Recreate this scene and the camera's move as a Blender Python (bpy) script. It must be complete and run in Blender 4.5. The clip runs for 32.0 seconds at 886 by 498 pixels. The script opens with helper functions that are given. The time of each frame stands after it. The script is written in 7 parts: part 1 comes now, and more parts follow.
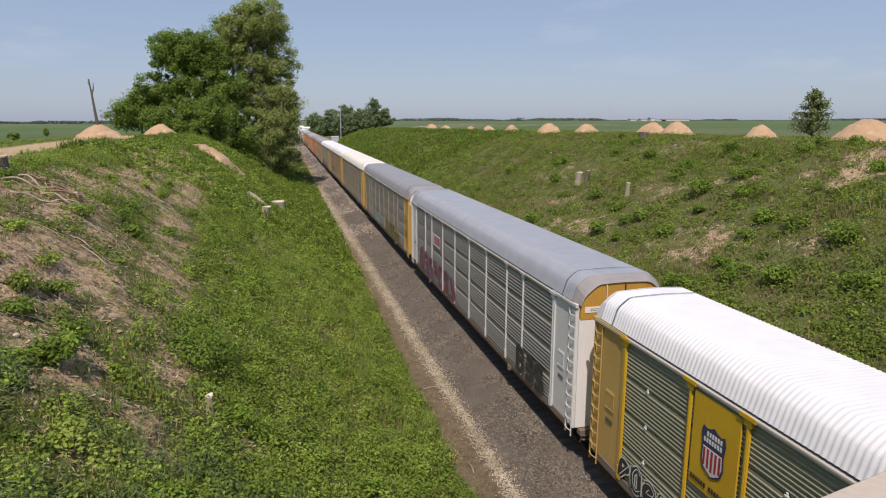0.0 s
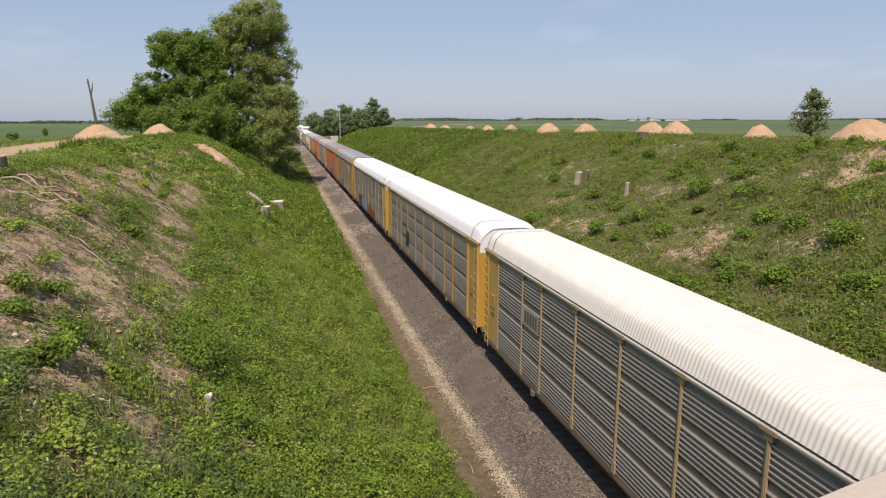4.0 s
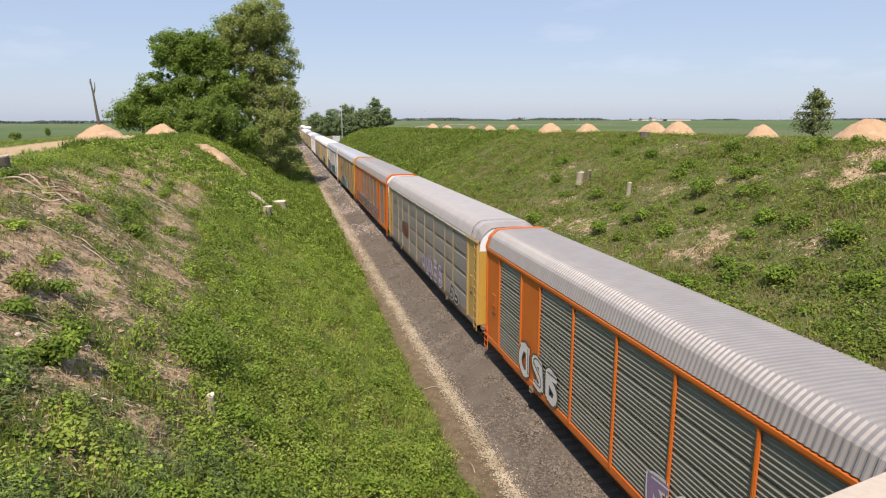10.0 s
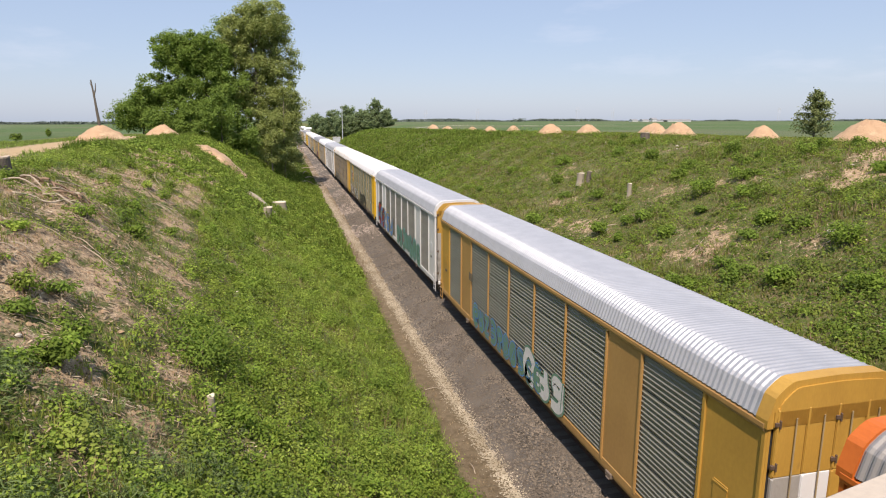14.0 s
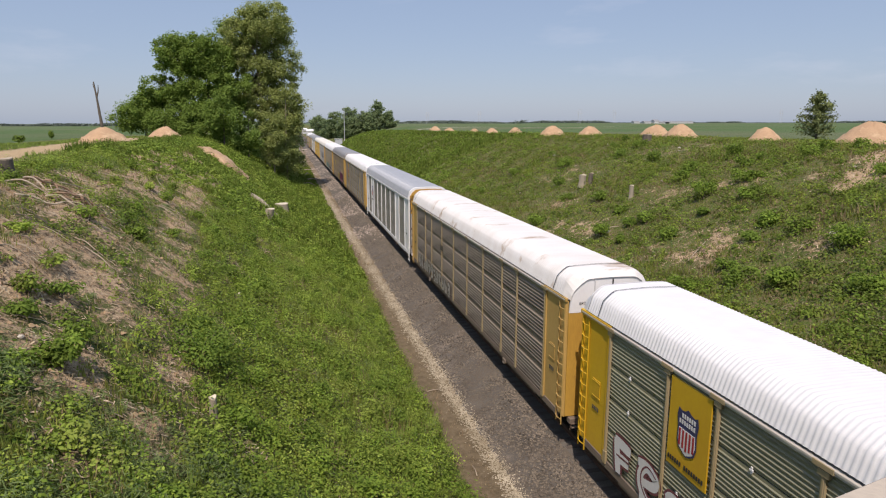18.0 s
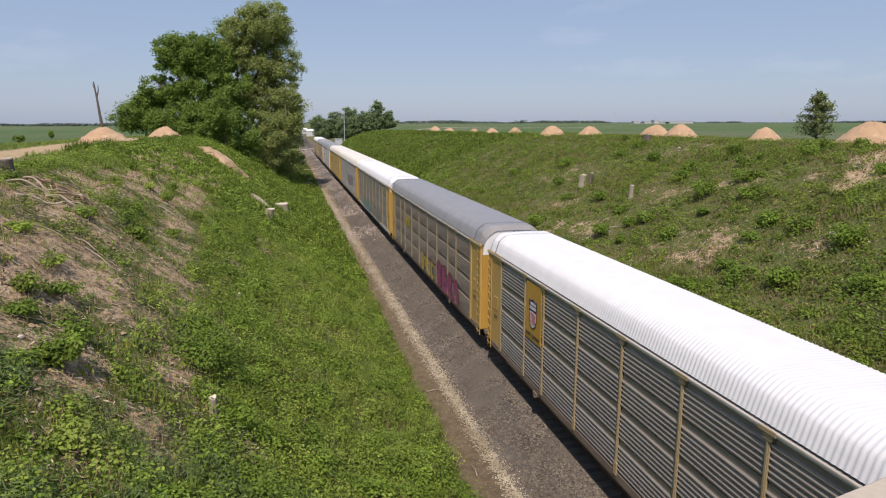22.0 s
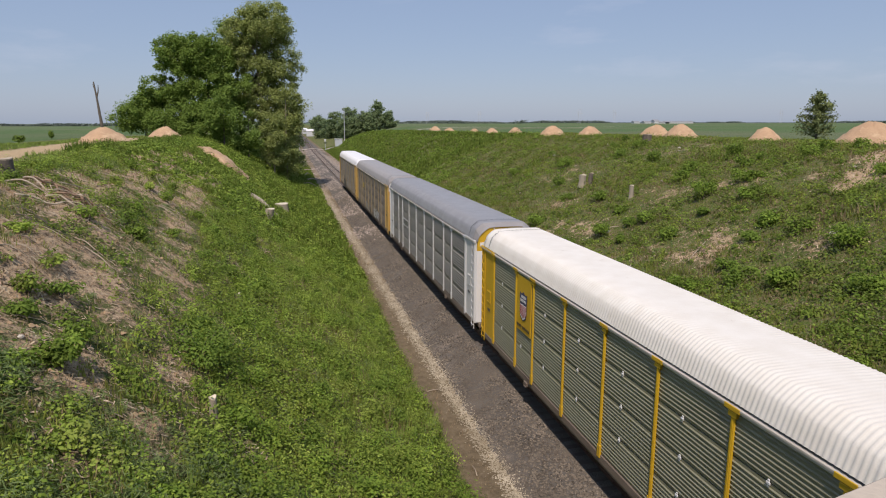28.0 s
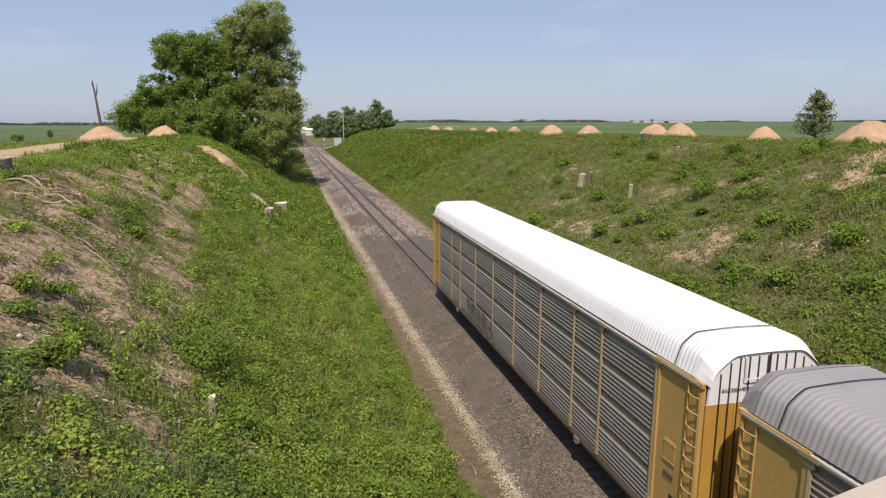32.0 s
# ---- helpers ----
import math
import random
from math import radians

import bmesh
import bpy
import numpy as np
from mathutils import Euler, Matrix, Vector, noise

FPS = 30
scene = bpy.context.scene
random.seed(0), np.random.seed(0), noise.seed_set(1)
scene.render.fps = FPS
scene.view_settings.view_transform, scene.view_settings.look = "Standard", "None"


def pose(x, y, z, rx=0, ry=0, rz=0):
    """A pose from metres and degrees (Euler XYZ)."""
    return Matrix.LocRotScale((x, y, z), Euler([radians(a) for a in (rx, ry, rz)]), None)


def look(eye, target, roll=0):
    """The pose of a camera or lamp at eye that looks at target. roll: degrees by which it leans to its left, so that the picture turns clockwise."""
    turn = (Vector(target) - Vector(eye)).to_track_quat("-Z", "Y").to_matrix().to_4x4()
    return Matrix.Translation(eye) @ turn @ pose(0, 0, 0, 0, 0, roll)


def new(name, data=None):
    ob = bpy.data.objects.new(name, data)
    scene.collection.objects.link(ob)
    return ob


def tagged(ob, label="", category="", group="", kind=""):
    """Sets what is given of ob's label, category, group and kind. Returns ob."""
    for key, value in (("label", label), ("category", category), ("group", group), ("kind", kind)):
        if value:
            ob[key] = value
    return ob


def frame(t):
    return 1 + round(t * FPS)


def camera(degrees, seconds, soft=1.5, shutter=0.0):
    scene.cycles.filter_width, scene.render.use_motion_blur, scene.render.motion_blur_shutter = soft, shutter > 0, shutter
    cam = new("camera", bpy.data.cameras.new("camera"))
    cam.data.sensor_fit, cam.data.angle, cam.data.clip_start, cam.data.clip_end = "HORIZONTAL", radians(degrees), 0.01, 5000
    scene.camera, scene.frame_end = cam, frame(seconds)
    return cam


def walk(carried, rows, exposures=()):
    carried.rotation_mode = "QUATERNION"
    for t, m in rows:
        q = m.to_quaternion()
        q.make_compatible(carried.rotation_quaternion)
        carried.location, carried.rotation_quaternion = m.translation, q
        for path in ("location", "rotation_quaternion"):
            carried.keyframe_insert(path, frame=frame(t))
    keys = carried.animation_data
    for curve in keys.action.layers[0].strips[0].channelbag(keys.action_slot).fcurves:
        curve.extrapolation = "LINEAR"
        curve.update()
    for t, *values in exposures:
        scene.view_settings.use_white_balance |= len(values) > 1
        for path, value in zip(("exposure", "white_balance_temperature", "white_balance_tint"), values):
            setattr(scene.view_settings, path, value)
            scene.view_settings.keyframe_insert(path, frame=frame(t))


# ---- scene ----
# World: the rails run along y at x = 0, rail tops at z = 0; the camera stands on a road bridge over the cut.
cam = camera(69.52, 32.0, soft=1.15, shutter=0.0)
EYE = (-10.33, 0.0, 11.03)


def aim(dx, dy):
    """The pose on the bridge, turned by a small tremble of dx, dy (thousandths of the lens length, 1130)."""
    yaw, pitch = 0.2411 - dx / 1130, 0.1995 - dy / 1130
    way = Vector((math.sin(yaw) * math.cos(pitch), math.cos(yaw) * math.cos(pitch), -math.sin(pitch)))
    return look(EYE, Vector(EYE) + way * 50)


TREMBLE = [(0, 0, 0), (0.5, 1.7, 1.1), (1, 3.1, 2.7), (1.5, 4.0, 2.7), (2, 0.3, 1.1), (2.5, -1.5, -0.4), (3.5, -1.5, -0.4), (5.5, 0, -0.4),
           (6, 0, -0.4), (6.5, -1.5, -0.4), (7, -1.5, -0.2), (7.5, 0, 1.1), (8, 1.5, 1.4), (8.5, 3.1, 2.7), (9, 3.1, 2.7), (9.5, 1.6, 0.1),
           (10, 2.1, -0.4), (10.5, 3.1, 0.8), (11, 3.1, 1.1), (11.5, 1.5, 1.1), (12, 1.3, -0.4), (12.5, 0, -1), (13, -0.4, -1.9),
           (13.5, 1.5, -0.4), (14, 2.8, 1.1), (14.5, 3.1, 2.4), (16.5, 6.1, 4.2), (23, 6.1, 4.2), (29.5, 6.1, 4.2), (30, 3.1, 2.7),
           (30.5, 2, 1.1), (31, 3.1, 2.7), (31.5, 4.4, 2.7), (32, 4.6, 2.7)]
# the film's own brightening and darkening, in stops
EXPOSURE = [(0, -0.12), (1, 0.28), (2, 0.28), (3, 0.16), (6, -0.07), (7, -0.03), (8, 0.14), (9, 0.32), (10, 0.33), (12, 0.28), (14, 0.31), (16.5, -0.02), (17, -0.06), (18, -0.08), (19, -0.14), (20, 0.0), (21, 0.09), (22, -0.08), (23, 0.13), (24, 0.11), (25, -0.2), (26, -0.2), (28, -0.2), (29, 0.12), (30, 0.37), (31, 0.35), (32, 0.05)]
# and its drift between cooler and warmer
WARMTH = [(0, 6700), (1, 6900), (3, 6980), (6, 6700), (8, 6820), (12, 6950), (14, 6900), (16.5, 6740), (18, 6720), (20, 6560), (22, 6600), (23, 6650), (24, 6790), (25, 6580), (28, 6560), (29, 6680), (30, 6800), (32, 6780)]
walk(cam, [(t, aim(dx, dy)) for t, dx, dy in TREMBLE],
     [(t, e, float(np.interp(t, *zip(*WARMTH))), 19) for t, e in EXPOSURE])

# ---- light ----
TO_SUN = Vector((-0.22, -0.60, 1.0)).normalized()
world = bpy.data.worlds.new("world")
scene.world = world
world.use_nodes = True
wn = world.node_tree.nodes
sky = wn.new("ShaderNodeTexSky")
sky.sky_type, sky.sun_disc = "NISHITA", False
sky.sun_elevation = math.asin(TO_SUN.z)
sky.sun_rotation = math.atan2(TO_SUN.x, TO_SUN.y)
sky.air_density, sky.dust_density, sky.ozone_density = 1.0, 0.7, 1.3
wn["Background"].inputs["Strength"].default_value = 0.103
haze = wn.new("ShaderNodeMix")  # thin even summer haze over the clear sky
haze.data_type = "RGBA"
haze.inputs["Factor"].default_value = 0.6
haze.inputs["B"].default_value = (3.55, 4.95, 7.0, 1)
world.node_tree.links.new(sky.outputs["Color"], haze.inputs["A"])
wisp = wn.new("ShaderNodeTexNoise")  # a few thin wisps of high cloud
wisp.inputs["Scale"].default_value, wisp.inputs["Detail"].default_value, wisp.inputs["Roughness"].default_value = 1.6, 7.0, 0.62
wmap = wn.new("ShaderNodeMapping")
wmap.inputs["Scale"].default_value = (1.0, 1.6, 5.0)
wco = wn.new("ShaderNodeTexCoord")
wband = wn.new("ShaderNodeMapRange")
wband.inputs["From Min"].default_value, wband.inputs["From Max"].default_value, wband.inputs["To Max"].default_value = 0.54, 0.80, 0.45
cloud = wn.new("ShaderNodeMix")
cloud.data_type = "RGBA"
cloud.inputs["B"].default_value = (7.4, 7.9, 8.8, 1)
world.node_tree.links.new(wco.outputs["Generated"], wmap.inputs["Vector"])
world.node_tree.links.new(wmap.outputs["Vector"], wisp.inputs["Vector"])
world.node_tree.links.new(wisp.outputs["Fac"], wband.inputs["Value"])
world.node_tree.links.new(wband.outputs["Result"], cloud.inputs["Factor"])
world.node_tree.links.new(haze.outputs["Result"], cloud.inputs["A"])
world.node_tree.links.new(cloud.outputs["Result"], wn["Background"].inputs["Color"])
sun = new("sun", bpy.data.lights.new("sun", "SUN"))
sun.data.energy, sun.data.angle, sun.data.color = 4.3, radians(0.6), (1.0, 0.93, 0.82)
sun.matrix_world = look((0, 0, 60), Vector((0, 0, 60)) - TO_SUN)


# ---- materials ----
def mat(name, a, b=None, rough=0.6, metal=0.0, scale=3.0, fine=40.0, bump=0.15, dist=0.01, stretch=(1, 1, 1), dirt=None, dirt_amount=0.0, spec=0.5, clear=0.0, per="obj"):
    """A surface that wanders between colours a and b at two scales, with fine relief and dirt in patches of its own."""
    m = bpy.data.materials.new(name)
    m.use_nodes = True
    nt = m.node_tree
    n, l = nt.nodes, nt.links
    p = n["Principled BSDF"]
    b = b or tuple(c * 0.8 for c in a)
    co = n.new("ShaderNodeTexCoord")
    mp = n.new("ShaderNodeMapping")
    mp.inputs["Scale"].default_value = stretch
    l.new(co.outputs["Object"], mp.inputs["Vector"])
    n1, n2 = n.new("ShaderNodeTexNoise"), n.new("ShaderNodeTexNoise")
    for x, sc, d in ((n1, scale, 5.0), (n2, fine, 4.0)):
        x.inputs["Scale"].default_value = sc
        x.inputs["Detail"].default_value = d
        l.new(mp.outputs["Vector"], x.inputs["Vector"])
    mixf = n.new("ShaderNodeMath")
    mixf.operation = "MULTIPLY_ADD"
    l.new(n2.outputs["Fac"], mixf.inputs[0])
    mixf.inputs[1].default_value = 0.5
    l.new(n1.outputs["Fac"], mixf.inputs[2])
    ramp = n.new("ShaderNodeMapRange")
    ramp.inputs["From Min"].default_value, ramp.inputs["From Max"].default_value = 0.5, 1.0
    l.new(mixf.outputs[0], ramp.inputs["Value"])
    mx = n.new("ShaderNodeMix")
    mx.data_type = "RGBA"
    mx.inputs["A"].default_value, mx.inputs["B"].default_value = (*a, 1), (*b, 1)
    l.new(ramp.outputs["Result"], mx.inputs["Factor"])
    out = mx.outputs["Result"]
    if dirt:
        n3 = n.new("ShaderNodeTexNoise")
        n3.inputs["Scale"].default_value, n3.inputs["Detail"].default_value, n3.inputs["Roughness"].default_value = scale * 0.7, 8.0, 0.65
        l.new(mp.outputs["Vector"], n3.inputs["Vector"])
        r3 = n.new("ShaderNodeMapRange")
        r3.inputs["From Min"].default_value, r3.inputs["From Max"].default_value = 0.72 - 0.35 * dirt_amount, 0.80 - 0.2 * dirt_amount
        l.new(n3.outputs["Fac"], r3.inputs["Value"])
        m2 = n.new("ShaderNodeMix")
        m2.data_type = "RGBA"
        m2.inputs["B"].default_value = (*dirt, 1)
        l.new(r3.outputs["Result"], m2.inputs["Factor"])
        l.new(out, m2.inputs["A"])
        out = m2.outputs["Result"]
    l.new(out, p.inputs["Base Color"])
    bp = n.new("ShaderNodeBump")
    bp.inputs["Strength"].default_value, bp.inputs["Distance"].default_value = bump, dist
    l.new(n2.outputs["Fac"], bp.inputs["Height"])
    l.new(bp.outputs["Normal"], p.inputs["Normal"])
    p.inputs["Roughness"].default_value, p.inputs["Metallic"].default_value = rough, metal
    p.inputs["Specular IOR Level"].default_value, p.inputs["Coat Weight"].default_value = spec, clear
    return m


def leaf_mat(name, a, b, c, patch=0.4, trans=0.3, plant=0.0):
    """Foliage: each leaf its own shade between a and b, patches of c by place, some light coming through."""
    m = bpy.data.materials.new(name)
    m.use_nodes = True
    nt = m.node_tree
    n, l = nt.nodes, nt.links
    p = n["Principled BSDF"]
    geo = n.new("ShaderNodeNewGeometry")
    mx = n.new("ShaderNodeMix")
    mx.data_type = "RGBA"
    mx.inputs["A"].default_value, mx.inputs["B"].default_value = (*a, 1), (*b, 1)
    l.new(geo.outputs["Random Per Island"], mx.inputs["Factor"])
    no = n.new("ShaderNodeTexNoise")
    no.inputs["Scale"].default_value, no.inputs["Detail"].default_value = patch, 4.0
    l.new(geo.outputs["Position"], no.inputs["Vector"])
    mr = n.new("ShaderNodeMapRange")
    mr.inputs["From Min"].default_value, mr.inputs["From Max"].default_value = 0.42, 0.68
    l.new(no.outputs["Fac"], mr.inputs["Value"])
    m2 = n.new("ShaderNodeMix")
    m2.data_type = "RGBA"
    m2.inputs["B"].default_value = (*c, 1)
    l.new(mr.outputs["Result"], m2.inputs["Factor"])
    l.new(mx.outputs["Result"], m2.inputs["A"])
    out = m2.outputs["Result"]
    if plant:
        # from plant to plant the green is deeper or fresher
        pn = n.new("ShaderNodeTexNoise")
        pn.inputs["Scale"].default_value, pn.inputs["Detail"].default_value = plant, 3.5
        l.new(geo.outputs["Position"], pn.inputs["Vector"])
        pr = n.new("ShaderNodeMapRange")
        pr.inputs["From Min"].default_value, pr.inputs["From Max"].default_value = 0.36, 0.64
        pr.inputs["To Min"].default_value, pr.inputs["To Max"].default_value = 0.56, 1.26
        l.new(pn.outputs["Fac"], pr.inputs["Value"])
        hs = n.new("ShaderNodeHueSaturation")
        l.new(pr.outputs["Result"], hs.inputs["Value"])
        l.new(out, hs.inputs["Color"])
        out = hs.outputs["Color"]
    l.new(out, p.inputs["Base Color"])
    p.inputs["Roughness"].default_value, p.inputs["Specular IOR Level"].default_value = 0.65, 0.12
    tr = n.new("ShaderNodeBsdfTranslucent")
    l.new(out, tr.inputs["Color"])
    ms = n.new("ShaderNodeMixShader")
    ms.inputs["Fac"].default_value = trans
    l.new(p.outputs[0], ms.inputs[1])
    l.new(tr.outputs[0], ms.inputs[2])
    l.new(ms.outputs[0], n["Material Output"].inputs["Surface"])
    return m


def ground_mat():
    """Earth with short growth; the attributes soil, track and crop say where it is bare, worn to a road, or sown."""
    m = bpy.data.materials.new("ground")
    m.use_nodes = True
    nt = m.node_tree
    n, l = nt.nodes, nt.links
    p = n["Principled BSDF"]
    geo = n.new("ShaderNodeNewGeometry")

    def noise_at(scale, detail=6.0, rough=0.6, stretch=None):
        x = n.new("ShaderNodeTexNoise")
        x.inputs["Scale"].default_value, x.inputs["Detail"].default_value, x.inputs["Roughness"].default_value = scale, detail, rough
        if stretch:
            mp = n.new("ShaderNodeMapping")
            mp.inputs["Scale"].default_value = stretch
            l.new(geo.outputs["Position"], mp.inputs["Vector"])
            l.new(mp.outputs["Vector"], x.inputs["Vector"])
        else:
            l.new(geo.outputs["Position"], x.inputs["Vector"])
        return x.outputs["Fac"]

    def mix(fac, a, b):
        x = n.new("ShaderNodeMix")
        x.data_type = "RGBA"
        for key, v in (("Factor", fac), ("A", a), ("B", b)):
            if isinstance(v, tuple):
                x.inputs[key].default_value = (*v, 1)
            else:
                l.new(v, x.inputs[key])
        return x.outputs["Result"]

    def band(v, lo, hi):
        x = n.new("ShaderNodeMapRange")
        x.inputs["From Min"].default_value, x.inputs["From Max"].default_value = lo, hi
        l.new(v, x.inputs["Value"])
        return x.outputs["Result"]

    def math2(op, a, b):
        x = n.new("ShaderNodeMath")
        x.operation = op
        for k, v in enumerate((a, b)):
            if isinstance(v, (int, float)):
                x.inputs[k].default_value = v
            else:
                l.new(v, x.inputs[k])
        return x.outputs[0]

    def attr(name):
        x = n.new("ShaderNodeAttribute")
        x.attribute_name = name
        return x.outputs["Fac"]

    grass = mix(band(noise_at(0.5), 0.35, 0.65), (0.070, 0.110, 0.020), (0.105, 0.140, 0.030))
    grass = mix(band(noise_at(6.0), 0.44, 0.62), grass, (0.185, 0.150, 0.080))
    soil = mix(band(noise_at(1.1), 0.3, 0.7), (0.47, 0.33, 0.20), (0.60, 0.45, 0.295))
    soil = mix(band(noise_at(5.0, 9.0, 0.75), 0.49, 0.62), soil, (0.105, 0.072, 0.046))
    soil = mix(band(noise_at(22.0, 3.0), 0.6, 0.7), soil, (0.46, 0.37, 0.25))
    edge = math2("ADD", attr("soil"), math2("MULTIPLY", math2("SUBTRACT", noise_at(1.7, 8.0, 0.7), 0.5), 1.5))
    col = mix(band(edge, 0.42, 0.62), grass, soil)
    crop = mix(band(noise_at(0.35, 5.0, 0.6, (1.0, 0.08, 1.0)), 0.35, 0.7), (0.070, 0.128, 0.043), (0.108, 0.155, 0.060))
    crop = mix(band(noise_at(0.012, 2.0, 0.5, (0.25, 1.0, 1.0)), 0.47, 0.56), crop, (0.125, 0.150, 0.075))
    col = mix(attr("crop"), col, crop)
    road = mix(band(noise_at(2.5), 0.3, 0.7), (0.54, 0.40, 0.235), (0.44, 0.325, 0.19))
    redge = math2("ADD", attr("track"), math2("MULTIPLY", math2("SUBTRACT", noise_at(1.2, 7.0, 0.7), 0.5), 1.2))
    col = mix(band(redge, 0.45, 0.6), col, road)
    mud = mix(band(noise_at(3.0, 7.0), 0.35, 0.7), (0.150, 0.113, 0.068), (0.235, 0.182, 0.115))
    medge = math2("ADD", attr("mud"), math2("MULTIPLY", math2("SUBTRACT", noise_at(2.2, 7.0, 0.7), 0.5), 0.9))
    col = mix(band(medge, 0.42, 0.62), col, mud)
    l.new(col, p.inputs["Base Color"])
    p.inputs["Roughness"].default_value, p.inputs["Specular IOR Level"].default_value = 0.95, 0.2
    bp = n.new("ShaderNodeBump")
    bp.inputs["Strength"].default_value, bp.inputs["Distance"].default_value = 0.9, 0.16
    l.new(noise_at(7.0, 8.0, 0.7), bp.inputs["Height"])
    l.new(bp.outputs["Normal"], p.inputs["Normal"])
    return m


M_GROUND = ground_mat()
M_BALLAST = mat("ballast", (0.145, 0.127, 0.106), (0.086, 0.076, 0.064), rough=0.95, scale=0.6, fine=16, bump=1.0, dist=0.05, dirt=(0.25, 0.20, 0.16), dirt_amount=0.35)
M_STONE = leaf_mat("crushed_stone", (0.043, 0.037, 0.030), (0.255, 0.211, 0.162), (0.136, 0.113, 0.089), 0.5, 0.0)
M_PALE = leaf_mat("pale_gravel", (0.34, 0.285, 0.20), (0.54, 0.475, 0.355), (0.30, 0.25, 0.17), 0.8, 0.0)
M_DUSTY = leaf_mat("dusty_stone", (0.23, 0.185, 0.15), (0.47, 0.40, 0.335), (0.36, 0.295, 0.24), 0.3, 0.0)
M_TIE = mat("weathered_tie", (0.13, 0.105, 0.085), (0.07, 0.055, 0.045), rough=0.9, scale=2, fine=30, stretch=(0.2, 3, 3))
M_RAIL = mat("rusty_rail", (0.17, 0.095, 0.055), (0.10, 0.06, 0.045), rough=0.6, metal=0.3)
M_RAILTOP = mat("worn_rail_head", (0.34, 0.28, 0.24), (0.26, 0.20, 0.17), rough=0.42, metal=0.8)
M_RUSTBED = mat("rust_stained_bed", (0.27, 0.205, 0.16), (0.185, 0.14, 0.108), rough=0.95, scale=1.2, fine=18, bump=1.0, dist=0.04)
M_CONC = mat("bridge_concrete", (0.52, 0.45, 0.36), (0.42, 0.36, 0.29), rough=0.9, scale=2, fine=90, bump=0.4, dist=0.004, dirt=(0.3, 0.25, 0.19), dirt_amount=0.2)
M_DECK = mat("road_deck", (0.09, 0.088, 0.085), (0.06, 0.06, 0.058), rough=0.9, fine=80)


# ---- shapes ----
def mesh_of(name, verts, faces, material=None, smooth=False):
    me = bpy.data.meshes.new(name)
    me.from_pydata(verts, [], faces)
    for m in (material if isinstance(material, (list, tuple)) else [material] if material else []):
        me.materials.append(m)
    if smooth:
        me.polygons.foreach_set("use_smooth", [True] * len(me.polygons))
    me.update()
    return me


def part(name, me, parent, label="", at=(0, 0, 0)):
    ob = new(name, me)
    ob.parent = parent
    ob.location = at
    return tagged(ob, label)


def block(boxes, cham=0.012):
    """Chamfered boxes (cx, cy, cz, sx, sy, sz) as vertices and faces."""
    vs, fs = [], []
    for cx, cy, cz, sx, sy, sz in boxes:
        c = min(cham, sx * 0.3, sy * 0.3, sz * 0.3)
        hx, hy, hz = sx / 2, sy / 2, sz / 2
        k = len(vs)
        idx = {}
        for i in (-1, 1):
            for j in (-1, 1):
                for o in (-1, 1):
                    for ax in range(3):
                        q = [i * (hx - c), j * (hy - c), o * (hz - c)]
                        q[ax] = (i * hx, j * hy, o * hz)[ax]
                        idx[i, j, o, ax] = len(vs)
                        vs.append((cx + q[0], cy + q[1], cz + q[2]))
        for s in (-1, 1):
            for ax in range(3):
                ring = []
                for u, w in ((-1, -1), (1, -1), (1, 1), (-1, 1)):
                    key = [u, w]
                    key.insert(ax, s)
                    ring.append(idx[(*key, ax)])
                flip = (s > 0) == (ax == 1)
                fs.append(ring[::-1] if flip else ring)
        for ax in range(3):
            b, d = [(1, 2), (2, 0), (0, 1)][ax]
            for u in (-1, 1):
                for w in (-1, 1):
                    lo, hi = [0, 0, 0], [0, 0, 0]
                    lo[ax], hi[ax] = -1, 1
                    for v in (lo, hi):
                        v[b], v[d] = u, w
                    f = [idx[(*lo, b)], idx[(*hi, b)], idx[(*hi, d)], idx[(*lo, d)]]
                    fs.append(f if u * w > 0 else f[::-1])
        for i in (-1, 1):
            for j in (-1, 1):
                for o in (-1, 1):
                    f = [idx[i, j, o, 0], idx[i, j, o, 1], idx[i, j, o, 2]]
                    fs.append(f if i * j * o > 0 else f[::-1])
    return vs, fs


def boxmesh(name, boxes, material, cham=0.012):
    vs, fs = block(boxes, cham)
    return mesh_of(name, vs, fs, material)


def tube(pts, r, seg=8, r_end=None):
    """A tube along points, tapering from r to r_end."""
    vs, fs = [], []
    r_end = r if r_end is None else r_end
    for i, p in enumerate(pts):
        p = Vector(p)
        d = (Vector(pts[min(i + 1, len(pts) - 1)]) - Vector(pts[max(i - 1, 0)])).normalized()
        a = d.orthogonal().normalized()
        b = d.cross(a)
        rr = r + (r_end - r) * i / max(1, len(pts) - 1)
        for k in range(seg):
            t = 2 * math.pi * k / seg
            vs.append(tuple(p + (a * math.cos(t) + b * math.sin(t)) * rr))
    for i in range(len(pts) - 1):
        for k in range(seg):
            fs.append((i * seg + k, i * seg + (k + 1) % seg, (i + 1) * seg + (k + 1) % seg, (i + 1) * seg + k))
    fs.append(tuple(range(seg))[::-1])
    fs.append(tuple((len(pts) - 1) * seg + k for k in range(seg)))
    return vs, fs


def merge(*pieces):
    vs, fs = [], []
    for v, f in pieces:
        k = len(vs)
        vs += list(v)
        fs += [tuple(i + k for i in q) for q in f]
    return vs, fs


